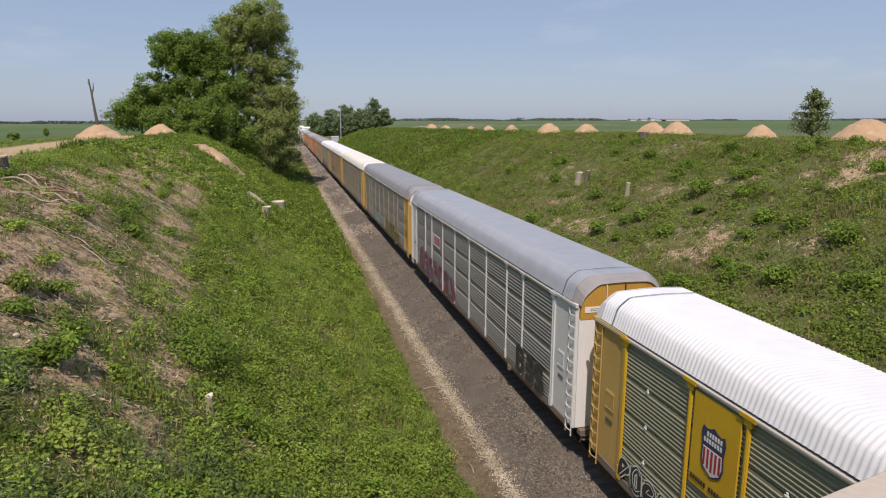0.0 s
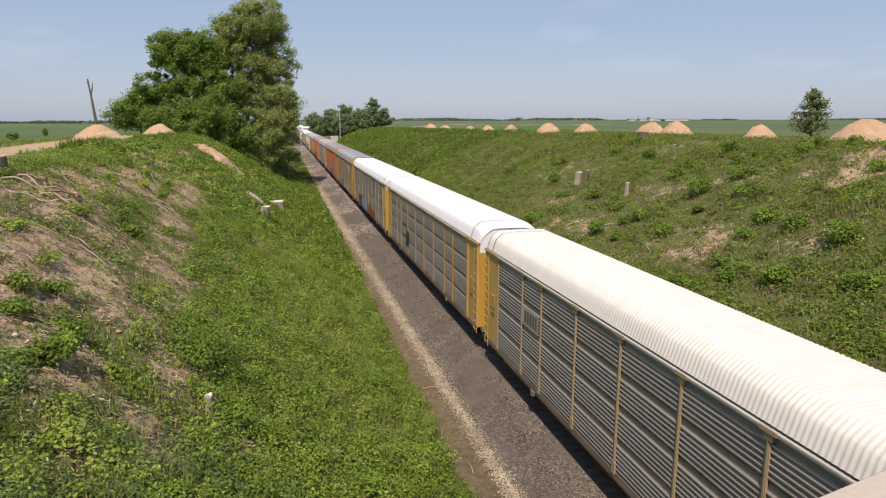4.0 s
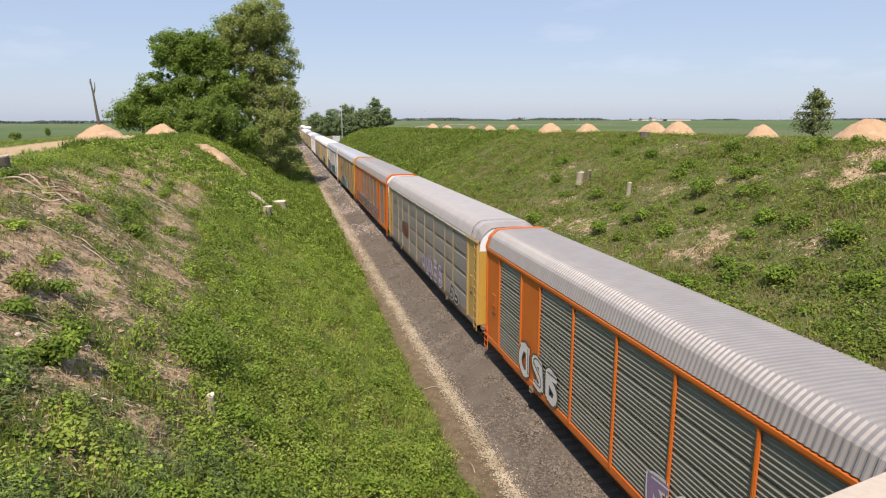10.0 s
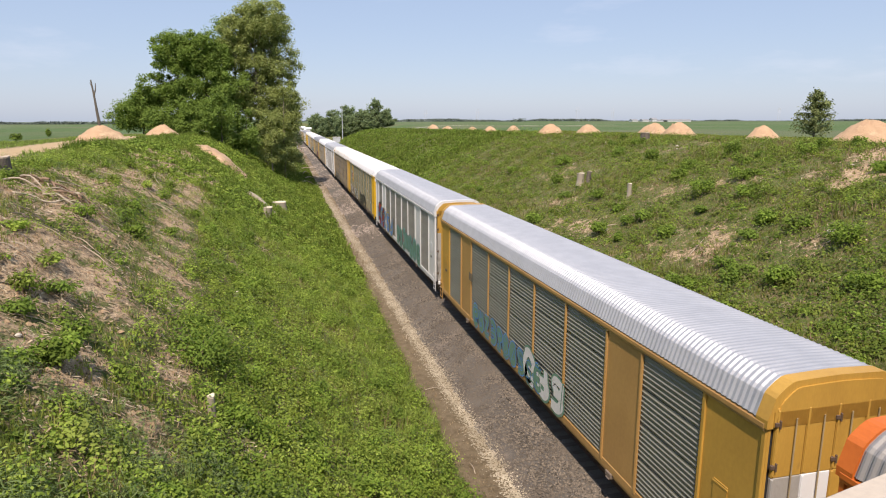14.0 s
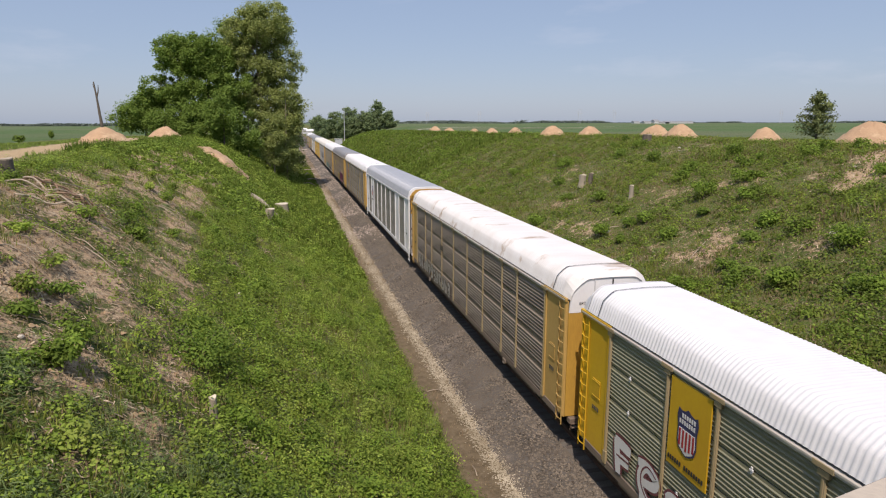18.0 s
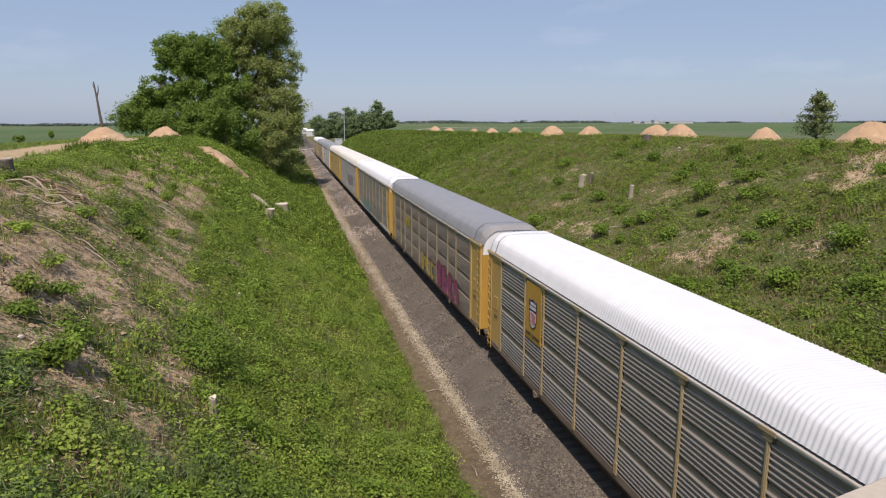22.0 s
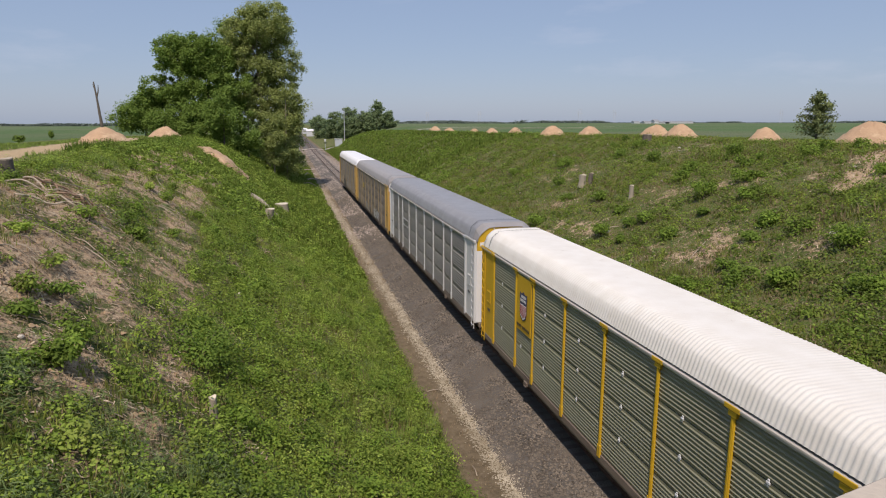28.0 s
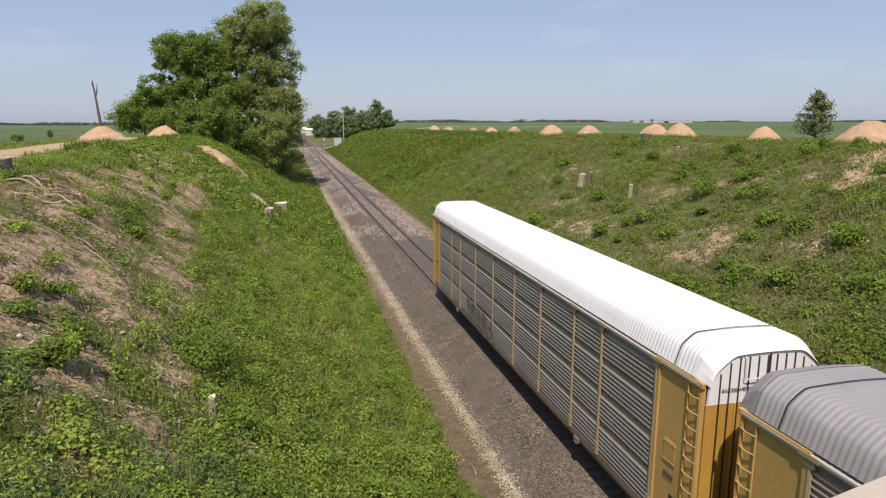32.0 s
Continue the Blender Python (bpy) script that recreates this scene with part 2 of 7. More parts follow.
def raw_mesh(name, verts, loops_per_face, material, smooth=False):
    """A mesh from a numpy array of vertices, taken in order as faces of that many corners."""
    n = len(verts) // loops_per_face
    me = bpy.data.meshes.new(name)
    me.vertices.add(len(verts))
    me.vertices.foreach_set("co", np.asarray(verts, np.float32).ravel())
    me.loops.add(len(verts))
    me.loops.foreach_set("vertex_index", np.arange(len(verts), dtype=np.int32))
    me.polygons.add(n)
    me.polygons.foreach_set("loop_start", np.arange(0, len(verts), loops_per_face, dtype=np.int32))
    me.polygons.foreach_set("loop_total", np.full(n, loops_per_face, np.int32))
    me.materials.append(material)
    me.update(calc_edges=True)
    return me


# ---- ground ----
RNG = np.random.default_rng(7)
WAVES = [(RNG.uniform(0, 2 * math.pi), RNG.uniform(0, 2 * math.pi), s) for s in (0.05, 0.09, 0.16, 0.29, 0.5, 0.85, 1.4, 2.1) for _ in range(4)]


def swell(x, y, lo=0.0, hi=9.0, power=0.8):
    out = 0.0
    for a, ph, s in WAVES:
        if lo <= s <= hi:
            out = out + np.sin(s * (x * math.cos(a) + y * math.sin(a)) * 2 + ph) * (0.3 / s) ** power * 0.3
    return out


def smooth01(v, a, b):
    t = np.clip((v - a) / (b - a), 0, 1)
    return t * t * (3 - 2 * t)


def crest(y):
    """x and z of the cut's upper edges, west and east, along the line."""
    xw = np.interp(y, [-60, 10, 28, 80, 140, 300], [-20.5, -20.5, -21.0, -24.0, -24.0, -20.0])
    zw = np.interp(y, [0, 90, 140, 240, 320, 500, 900], [9.0, 9.0, 8.4, 5.5, 0.9, 0.6, 3.0])
    xe = np.interp(y, [-60, 30, 60, 80, 110, 260, 320], [30.0, 32.0, 33.5, 35.0, 30.0, 21.0, 20.0])
    ze = np.interp(y, [0, 70, 250, 290, 320, 500, 900], [9.0, 9.0, 7.6, 5.0, 0.9, 0.6, 3.0])
    return xw, zw, xe, ze


def land(x, y, rough=True):
    x, y = np.asarray(x, float), np.asarray(y, float)
    xw, zw, xe, ze = crest(y)
    toe = -0.85
    w = np.clip((-5.3 - x) / (-5.3 - xw), 0, 1)
    e = np.clip((x - 5.6) / (xe - 5.6), 0, 1)
    rise = lambda k: k + 0.06 * np.sin(k * math.pi * 2) * -1
    z = np.where(x < 0, toe + (zw - toe) * rise(w), toe + (ze - toe) * rise(e))
    # beyond the edges the fields lie nearly flat and reach the horizon
    out = np.where(x < 0, xw - x, x - xe)
    field = 8.75 + swell(x, y, 0, 0.1, 0.3) * 0.15 - 0.018 * np.clip(-x - 60, 0, 480)
    z = np.where(out > 0, z + (field - z) * smooth01(out, 0, 40), z)
    if rough:
        amp = 0.10 + 0.5 * np.clip(np.minimum(w + e, 1.15 - (w + e)), 0, 0.4)
        bank = ((w > 0) | (e > 0)) & (out < 6)
        z = z + np.where(bank, (swell(x, y, 0.25, 0.6, 0.7) * 0.55 + swell(x, y, 0.7, 3.0, 0.35) * 0.55) * amp, 0.02 * swell(x, y, 0.5, 3.0))
    return z


def axis(parts):
    out = []
    for a, b, step in parts:
        out += list(np.arange(a, b, step))
    return np.array(out + [parts[-1][1]])


XS = axis([(-4500, -600, 390), (-600, -120, 40), (-120, -48, 6), (-48, -26, 1.2), (-26, 6, 0.45), (6, 40, 0.6), (40, 70, 1.5), (70, 130, 6), (130, 650, 40), (650, 4500, 385)])
YS = axis([(-4500, -800, 370), (-800, -40, 20), (-40, 4, 2), (4, 60, 0.5), (60, 130, 0.9), (130, 330, 2.5), (330, 600, 15), (600, 4800, 300)])


def build_ground():
    gx, gy = np.meshgrid(XS, YS)
    gz = land(gx, gy)
    nx, ny = len(XS), len(YS)
    verts = np.stack([gx, gy, gz], -1).reshape(-1, 3)
    i = np.arange(nx * ny).reshape(ny, nx)
    faces = np.stack([i[:-1, :-1], i[:-1, 1:], i[1:, 1:], i[1:, :-1]], -1).reshape(-1, 4)
    me = bpy.data.meshes.new("ground")
    me.vertices.add(len(verts))
    me.vertices.foreach_set("co", verts.astype(np.float32).ravel())
    me.loops.add(faces.size)
    me.loops.foreach_set("vertex_index", faces.astype(np.int32).ravel())
    me.polygons.add(len(faces))
    me.polygons.foreach_set("loop_start", np.arange(0, faces.size, 4, dtype=np.int32))
    me.polygons.foreach_set("loop_total", np.full(len(faces), 4, np.int32))
    me.polygons.foreach_set("use_smooth", np.ones(len(faces), bool))
    me.update(calc_edges=True)
    me.materials.append(M_GROUND)
    for name, val in (("soil", bare(gx, gy)), ("track", farm_track(gx, gy)), ("crop", sown(gx, gy)), ("mud", mud_strip(gx, gy))):
        at = me.attributes.new(name, "FLOAT", "POINT")
        at.data.foreach_set("value", np.asarray(val, np.float32).ravel())
    return tagged(new("ground", me), "grassy railway cut with bare earth patches and flat green fields", "ground", kind="structure")


def spot(x, y, cx, cy, rx, ry, tilt=0.0):
    c, s = math.cos(tilt), math.sin(tilt)
    u, v = (x - cx) * c + (y - cy) * s, -(x - cx) * s + (y - cy) * c
    return np.clip(1.25 - np.sqrt((u / rx) ** 2 + (v / ry) ** 2), 0, 1)


BARE = [(-17.2, 20.5, 2.2, 5.0, 0.0, 1.0), (-18.6, 26, 2.2, 5.0, 0.1, 1.0), (-19.2, 31.5, 1.7, 5, 0.0, 0.95), (-17.6, 38, 1.9, 7, -0.1, 0.9), (-18.2, 48, 2.0, 9, 0, 0.95), (-15.4, 15.0, 1.5, 3, 0.2, 0.7), (-15.2, 29, 1.2, 6, 0.1, 0.6),
        (-14.2, 21, 0.8, 4, 0.2, 0.5), (-20.5, 58, 1.4, 6, 0.1, 0.8), (-16.0, 33.5, 1.4, 5, 0.1, 0.7), (-14.6, 24.5, 1.2, 4, 0.1, 0.6), (-16.2, 43, 1.3, 6, 0.0, 0.7), (-13.6, 17.0, 1.0, 2.6, 0.2, 0.6), (-16.8, 56, 1.5, 6, 0.0, 0.7), (-19.3, 39.5, 1.6, 5, 0.0, 0.9), (-16.4, 24.0, 1.6, 4.5, 0.1, 0.8), (-15.8, 19.0, 1.5, 3.5, 0.1, 0.75), (-19.6, 66, 1.6, 5, 0.1, 0.85), (16, 37, 4.5, 6, 0.4, 0.58), (24, 44, 3.4, 6, 0.5, 0.54), (30, 60, 4, 7, 0.3, 0.5), (14, 52, 3.5, 8, 0.2, 0.56), (31.5, 37, 3.5, 3.0, 0, 1.1), (-16.7, 17.8, 1.5, 2.4, 0.2, 1.35), (-16.4, 20.1, 1.4, 2.4, 0.2, 1.2), (-16.5, 15.9, 1.2, 1.8, 0.2, 1.2), (-16.1, 15.7, 1.6, 1.8, 0.2, 1.0), (-15.2, 14.5, 1.0, 1.0, 0.2, 0.9), (-15.9, 14.0, 1.0, 1.0, 0.2, 0.9), (26.6, 34.8, 2.2, 1.3, 0.5, 1.3), (27.9, 34.7, 2.4, 1.6, 0.5, 1.3), (25.1, 34.6, 1.6, 1.0, 0.5, 1.2), (-18.4, 48.1, 2.0, 5.5, 0.1, 1.4), (-19.7, 49.6, 1.8, 6.0, 0.1, 1.4), (-17.1, 45.0, 1.5, 4.5, 0.1, 1.3), (-16.1, 15.7, 1.0, 1.4, 0.2, 0.85), (-15.3, 15.7, 1.0, 1.4, 0.2, 0.8), (22, 70, 3, 8, 0.2, 0.5), (19, 30, 2.5, 3.5, 0.3, 0.46), (20.5, 49, 4.0, 4, 0.2, 0.52), (26, 38, 3.0, 4, 0.2, 0.5), (12, 42, 3.0, 5, 0.2, 0.5), (17, 62, 4.0, 6, 0.1, 0.46), (-12.6, 22.5, 0.7, 1.6, 0.3, 0.62), (-11.6, 15.2, 0.6, 1.2, 0.2, 0.55), (-13.4, 13.4, 0.9, 1.4, 0.1, 0.6), (-14.6, 11.6, 0.8, 1.0, 0.3, 0.6), (-11.2, 27.5, 0.7, 2.2, 0.3, 0.5), (-10.0, 19.0, 0.5, 1.2, 0.2, 0.45), (-13.0, 33.0, 0.8, 3.0, 0.2, 0.55), (-12.0, 41.0, 0.9, 4.0, 0.2, 0.5)]


def bare(x, y):
    v = 0.0
    for cx, cy, rx, ry, tilt, k in BARE:
        v = np.maximum(v, spot(x, y, cx, cy, rx, ry, tilt) * k)
    return v * (0.82 + 0.5 * np.clip(swell(x, y, 0.5, 3.0, 0.35), -1, 0.6))


def farm_track(x, y):
    xw = crest(y)[0]
    mid = xw - 6.0
    v = np.clip(1.2 - np.abs(x - mid) / 3.4, 0, 1) * (y > 8) * (1 - smooth01(y, 84, 100))
    xe = crest(y)[2]
    v2 = np.clip(1.2 - np.abs(x - xe - 9) / 2.4, 0, 1) * (y > 15) * (1 - smooth01(y, 150, 180)) * 0.55
    return np.maximum(v, v2)


def sown(x, y):
    xw, _, xe, _ = crest(y)
    out = np.where(x < 0, xw - x, x - xe)
    return smooth01(out, 13, 16)


def mud_strip(x, y):
    return np.clip(1.4 - np.abs(np.abs(x) - 3.9) / 1.25, 0, 1) * (np.abs(x) < 6.5) * np.where(x < 0, 1, 1)


ground = build_ground()


# ---- railway ----
def build_track():
    rnd = np.random.default_rng(3)
    # ballast bed: a shoulder with uneven edges
    prof = [(-3.55, -0.83), (-3.1, -0.72), (-2.5, -0.47), (-1.95, -0.24), (-1.45, -0.20), (1.45, -0.20), (1.95, -0.24), (2.5, -0.47), (3.1, -0.72), (3.55, -0.83)]
    ys = axis([(-800, 0, 40), (0, 90, 0.5), (90, 330, 3), (330, 1500, 60)])
    vs, fs = [], []
    for j, y in enumerate(ys):
        for k, (x, z) in enumerate(prof):
            far = k in (0, 1, 8, 9)
            vs.append((x + (rnd.uniform(-0.1, 0.1) if far else rnd.uniform(-0.04, 0.04)), y, z + rnd.uniform(-0.015, 0.015)))
    n = len(prof)
    for j in range(len(ys) - 1):
        for k in range(n - 1):
            a = j * n + k
            fs.append((a, a + 1, a + n + 1, a + n))
    tagged(new("ballast_bed", mesh_of("ballast_bed", vs, fs, M_BALLAST, True)), "grey-brown crushed stone ballast bed", "ballast", kind="structure")
    # loose stones on the shoulder
    cnt = 38000
    yy = 14 + 86 * rnd.random(cnt) ** 1.5
    xx = rnd.uniform(-3.5, -1.35, cnt)
    xx = np.where(rnd.random(cnt) < 0.12, -xx, xx)
    zz = np.interp(np.abs(xx), [1.45, 1.95, 2.5, 3.1, 3.55], [-0.20, -0.24, -0.47, -0.72, -0.83])
    stones(xx, yy, zz + 0.008, rnd.uniform(0.022, 0.062, cnt), M_STONE, "ballast_stone", "loose crushed ballast stones on the shoulder", rnd)
    cnt = 26000
    yy = 13 + 120 * rnd.random(cnt) ** 1.5
    xx = -3.62 - 0.011 * (yy - 15) + rnd.normal(0, 0.16, cnt) * (1 + 0.012 * yy)
    stones(xx, yy, np.maximum(land(xx, yy), np.interp(np.abs(xx), [3.1, 3.55], [-0.72, -0.83])) + 0.01, rnd.uniform(0.016, 0.042, cnt), M_PALE, "pale_gravel", "pale limestone gravel spilled along the ballast toe", rnd)
    cnt = 15000
    yy = 62 + 225 * rnd.random(cnt) ** 1.2
    xx = np.where(rnd.random(cnt) < 0.55, rnd.uniform(-4.9, -1.2, cnt), rnd.uniform(1.2, 4.6, cnt))
    ok = swell(xx * 0.5, yy * 0.4, 0.2, 2.0, 0.4) + rnd.normal(0, 0.3, cnt) > -0.1
    xx, yy = xx[ok], yy[ok]
    stones(xx, yy, np.maximum(land(xx, yy), np.interp(np.abs(xx), [1.45, 1.95, 2.5, 3.1, 3.55, 3.6], [-0.20, -0.24, -0.47, -0.72, -0.83, -2])) + 0.01, rnd.uniform(0.05, 0.13, len(xx)), M_DUSTY, "dusty_gravel", "dusty pale stone spread along the far line", rnd)
    tagged(new("rail_bed", boxmesh("rail_bed", [(0, 350, -0.238, 1.36, 2300, 0.06)], M_RUSTBED)), "rust-brown stained bed between the rails", "track bed", kind="structure")
    cnt = 5000
    yy = 60 + 225 * rnd.random(cnt) ** 1.2
    stones(rnd.uniform(-0.68, 0.68, cnt), yy, np.full(cnt, -0.205), rnd.uniform(0.03, 0.09, cnt), M_DUSTY, "dusty_gravel", "pale stones lying between the rails", rnd)
    # ties: those of the open stretch behind the train one by one, the rest joined
    tie = boxmesh("tie", [(0, 0, 0, 2.59, 0.23, 0.17)], M_TIE, 0.012)
    bed = new("ties")
    tagged(bed, "weathered brown wooden ties bedded in the ballast", "ties", kind="structure")
    for i in range(300):
        t = part("tie", tie, bed, "", (rnd.uniform(-0.03, 0.03), 60 + i * 0.54 + rnd.uniform(-0.03, 0.03), -0.272 + rnd.uniform(-0.012, 0.006)))
        t.rotation_euler.z = rnd.uniform(-0.012, 0.012)
    far = boxmesh("ties_joined", [(rnd.uniform(-0.03, 0.03), y, -0.272, 2.59, 0.23, 0.17) for y in list(np.arange(4, 59.8, 0.54)) + list(np.arange(222.5, 420, 0.54))], M_TIE, 0.012)
    tagged(part("ties_joined", far, bed), kind="stuff")
    # rails
    head = [(-0.036, 0.0), (0.036, 0.0), (0.036, -0.03), (0.009, -0.045), (0.009, -0.145), (0.07, -0.165), (0.07, -0.18), (-0.07, -0.18), (-0.07, -0.165), (-0.009, -0.145), (-0.009, -0.045), (-0.036, -0.03)]
    for s in (-1, 1):
        vs, fs = [], []
        n = len(head)
        for y in (-800, 0, 60, 200, 1500):
            vs += [(x + s * 0.7535, y, z) for x, z in head]
        for j in range(4):
            for k in range(n):
                fs.append((j * n + k, j * n + (k + 1) % n, (j + 1) * n + (k + 1) % n, (j + 1) * n + k))
        me = mesh_of("rail", vs, fs, [M_RAIL, M_RAILTOP])
        for k, pl in enumerate(me.polygons):
            pl.material_index = 1 if k % n == 0 else 0
        tagged(new("rail", me), "rusty steel rail with a polished head", "rail", "rails", "structure")


def stones(x, y, z, size, material, name, label, rnd):
    """Small irregular octahedra lying on a surface."""
    n = len(x)
    d = np.array([(1, 0, 0), (0, 1, 0), (-1, 0, 0), (0, -1, 0), (0, 0, 1)], float)
    jit = rnd.uniform(0.6, 1.3, (n, 5, 1))
    p = d[None] * jit * size[:, None, None]
    ang = rnd.uniform(0, 6.3, n)
    c, s = np.cos(ang)[:, None], np.sin(ang)[:, None]
    px = p[..., 0] * c - p[..., 1] * s
    py = p[..., 0] * s + p[..., 1] * c
    q = np.stack([px + x[:, None], py + y[:, None], p[..., 2] * 0.8 + z[:, None]], -1)
    tri = q[:, [0, 1, 4, 1, 2, 4, 2, 3, 4, 3, 0, 4]]
    me = bpy.data.meshes.new(name)
    me.vertices.add(n * 5)
    me.vertices.foreach_set("co", q.astype(np.float32).ravel())
    idx = (np.arange(n)[:, None] * 5 + np.array([0, 1, 4, 1, 2, 4, 2, 3, 4, 3, 0, 4])[None]).astype(np.int32).ravel()
    me.loops.add(len(idx))
    me.loops.foreach_set("vertex_index", idx)
    me.polygons.add(len(idx) // 3)
    me.polygons.foreach_set("loop_start", np.arange(0, len(idx), 3, dtype=np.int32))
    me.polygons.foreach_set("loop_total", np.full(len(idx) // 3, 3, np.int32))
    me.materials.append(material)
    me.update(calc_edges=True)
    return tagged(new(name, me), label, "gravel", kind="stuff")


build_track()

# ---- bridge ----
BDIR = Vector((math.sin(radians(77)), math.cos(radians(77)), 0))
BNOR = Vector((-BDIR.y, BDIR.x, 0))


def build_bridge():
    turn = Matrix((BDIR, BNOR, (0, 0, 1))).transposed().to_4x4()
    base = Vector((EYE[0], EYE[1], 0))
    root = new("road_bridge")
    root.matrix_world = Matrix.Translation(base) @ turn
    tagged(root, "concrete road bridge with a weathered parapet over the cut", "bridge", kind="structure")
    near = BRIDGE_EDGE
    part("deck", boxmesh("deck", [(8, near - 4.6, 8.95, 74, 10.2, 0.5)], M_DECK), root)
    part("parapet", boxmesh("parapet", [(8, near - 0.15, 9.9, 74, 0.30, 1.4)], M_CONC, 0.008), root, "weathered concrete parapet")
    part("parapet", boxmesh("parapet", [(8, near - 9.05, 9.9, 74, 0.30, 1.4)], M_CONC, 0.008), root, "weathered concrete parapet")
    for k in range(4):
        part("girder", boxmesh("girder", [(8, near - 1.2 - 2.4 * k, 8.2, 74, 0.45, 1.0)], M_CONC, 0.03), root)
    for x in (-7.5, 17.5):
        for k in range(3):
            part("pier", boxmesh("pier", [(x + 5, near - 1.6 - 3 * k, 3.3, 0.8, 0.9, 8.8)], M_CONC, 0.05), root)


BRIDGE_EDGE = 0.407
build_bridge()

# ---- train ----
LENGTH, SPEED, FIRST = 28.6, 19.005, 17.25
# how far the train lags behind a steady run, in metres, by time
LAG = [(0, 0.02), (1, 0.33), (2, 0.47), (3, 0.71), (6, 0.88), (7, 0.68), (8, 1.02), (9, 1.02), (10, 0.90), (11, 0.68), (12, 0.54), (13, 0.36), (14, 0.17), (16.5, 0.16), (17, -0.03), (18, -0.02),
       (19, -0.06), (20, -0.04), (21, 0.04), (22, -0.02), (23, -0.12), (24, 0.40), (25, 0.29), (28, 0.63), (29, 0.77), (30, 1.10), (31, 1.28), (32, 1.31)]

YELLOW, GOLD = (0.55, 0.32, 0.06), (0.66, 0.42, 0.02)
PAINT = {}


def paint(name, a, b=None, rough=0.5, dirt=(0.16, 0.10, 0.06), amount=0.25, metal=0.0, stretch=(1, 0.35, 0.25), scale=1.6):
    if name not in PAINT:
        PAINT[name] = mat(name, a, b, rough=rough, metal=metal, scale=scale, fine=30, bump=0.08, dist=0.004, stretch=stretch, dirt=dirt, dirt_amount=amount)
    return PAINT[name]


paint("yellow_paint", YELLOW, (0.42, 0.235, 0.045))
paint("gold_paint", GOLD, (0.58, 0.33, 0.02), amount=0.1)
paint("ochre_paint", (0.55, 0.365, 0.125), (0.44, 0.275, 0.08), amount=0.4)
paint("mustard_paint", (0.47, 0.275, 0.095), (0.36, 0.20, 0.065), amount=0.3)
paint("dull_post_paint", (0.41, 0.325, 0.19), (0.33, 0.25, 0.135), amount=0.35, dirt=(0.2, 0.14, 0.09))
paint("grimed_sill", (0.21, 0.165, 0.125), (0.145, 0.11, 0.085), rough=0.75, amount=0.4, dirt=(0.10, 0.075, 0.06), stretch=(1, 0.5, 2))
paint("cream_rail", (0.60, 0.56, 0.49), (0.48, 0.44, 0.375), amount=0.3, dirt=(0.25, 0.2, 0.15))
paint("orange_paint", (0.66, 0.165, 0.022), (0.54, 0.125, 0.018), amount=0.12)
paint("white_paint", (0.82, 0.82, 0.82), (0.74, 0.74, 0.735), amount=0.12, dirt=(0.42, 0.36, 0.29))
paint("grey_white_paint", (0.70, 0.695, 0.68), (0.59, 0.585, 0.57), amount=0.2, dirt=(0.3, 0.27, 0.24))
paint("galvanised_panel", (0.295, 0.265, 0.227), (0.220, 0.193, 0.163), rough=0.45, metal=0.12, amount=0.35, dirt=(0.12, 0.105, 0.09), stretch=(1, 0.12, 0.5))
paint("brown_stained_panel", (0.289, 0.238, 0.185), (0.208, 0.166, 0.124), rough=0.6, metal=0.08, amount=0.5, dirt=(0.10, 0.075, 0.055), stretch=(1, 0.12, 0.5))
paint("dark_grey_panel", (0.302, 0.281, 0.244), (0.227, 0.208, 0.176), rough=0.5, metal=0.1, amount=0.3, dirt=(0.20, 0.19, 0.17), stretch=(1, 0.12, 0.5))
paint("green_grey_panel", (0.238, 0.235, 0.195), (0.184, 0.181, 0.144), rough=0.5, metal=0.1, amount=0.25, dirt=(0.14, 0.13, 0.11), stretch=(1, 0.12, 0.5))
paint("olive_panel", (0.290, 0.281, 0.189), (0.231, 0.223, 0.147), rough=0.5, metal=0.08, amount=0.25, dirt=(0.11, 0.10, 0.075), stretch=(1, 0.12, 0.5))
paint("light_panel", (0.445, 0.424, 0.391), (0.353, 0.332, 0.298), rough=0.5, metal=0.1, amount=0.35, dirt=(0.2, 0.18, 0.15), stretch=(1, 0.12, 0.5))
paint("white_roof", (0.80, 0.80, 0.80), (0.72, 0.72, 0.72), rough=0.55, amount=0.0, dirt=(0.55, 0.52, 0.48), stretch=(1, 1, 1))
paint("soiled_white_roof", (0.80, 0.79, 0.77), (0.70, 0.67, 0.63), rough=0.6, amount=0.36, dirt=(0.36, 0.23, 0.13), stretch=(0.5, 1.2, 1), scale=1.1)
paint("cream_roof", (0.78, 0.75, 0.68), (0.70, 0.66, 0.58), rough=0.6, amount=0.2, dirt=(0.5, 0.44, 0.36), stretch=(1, 1, 1))
paint("grey_roof", (0.37, 0.37, 0.375), (0.30, 0.30, 0.305), rough=0.5, metal=0.3, amount=0.2, dirt=(0.25, 0.24, 0.23), stretch=(1, 1, 1))
paint("warm_grey_roof", (0.385, 0.37, 0.36), (0.33, 0.318, 0.308), rough=0.55, metal=0.2, amount=0.2, dirt=(0.3, 0.28, 0.26), stretch=(1, 1, 1))
paint("pale_grey_roof", (0.43, 0.41, 0.39), (0.37, 0.35, 0.33), rough=0.6, metal=0.1, amount=0.2, dirt=(0.36, 0.34, 0.31), stretch=(1, 1, 1))
paint("dull_silver_roof", (0.335, 0.345, 0.355), (0.285, 0.292, 0.30), rough=0.5, metal=0.3, amount=0.1, dirt=(0.3, 0.29, 0.28), stretch=(1, 1, 1))
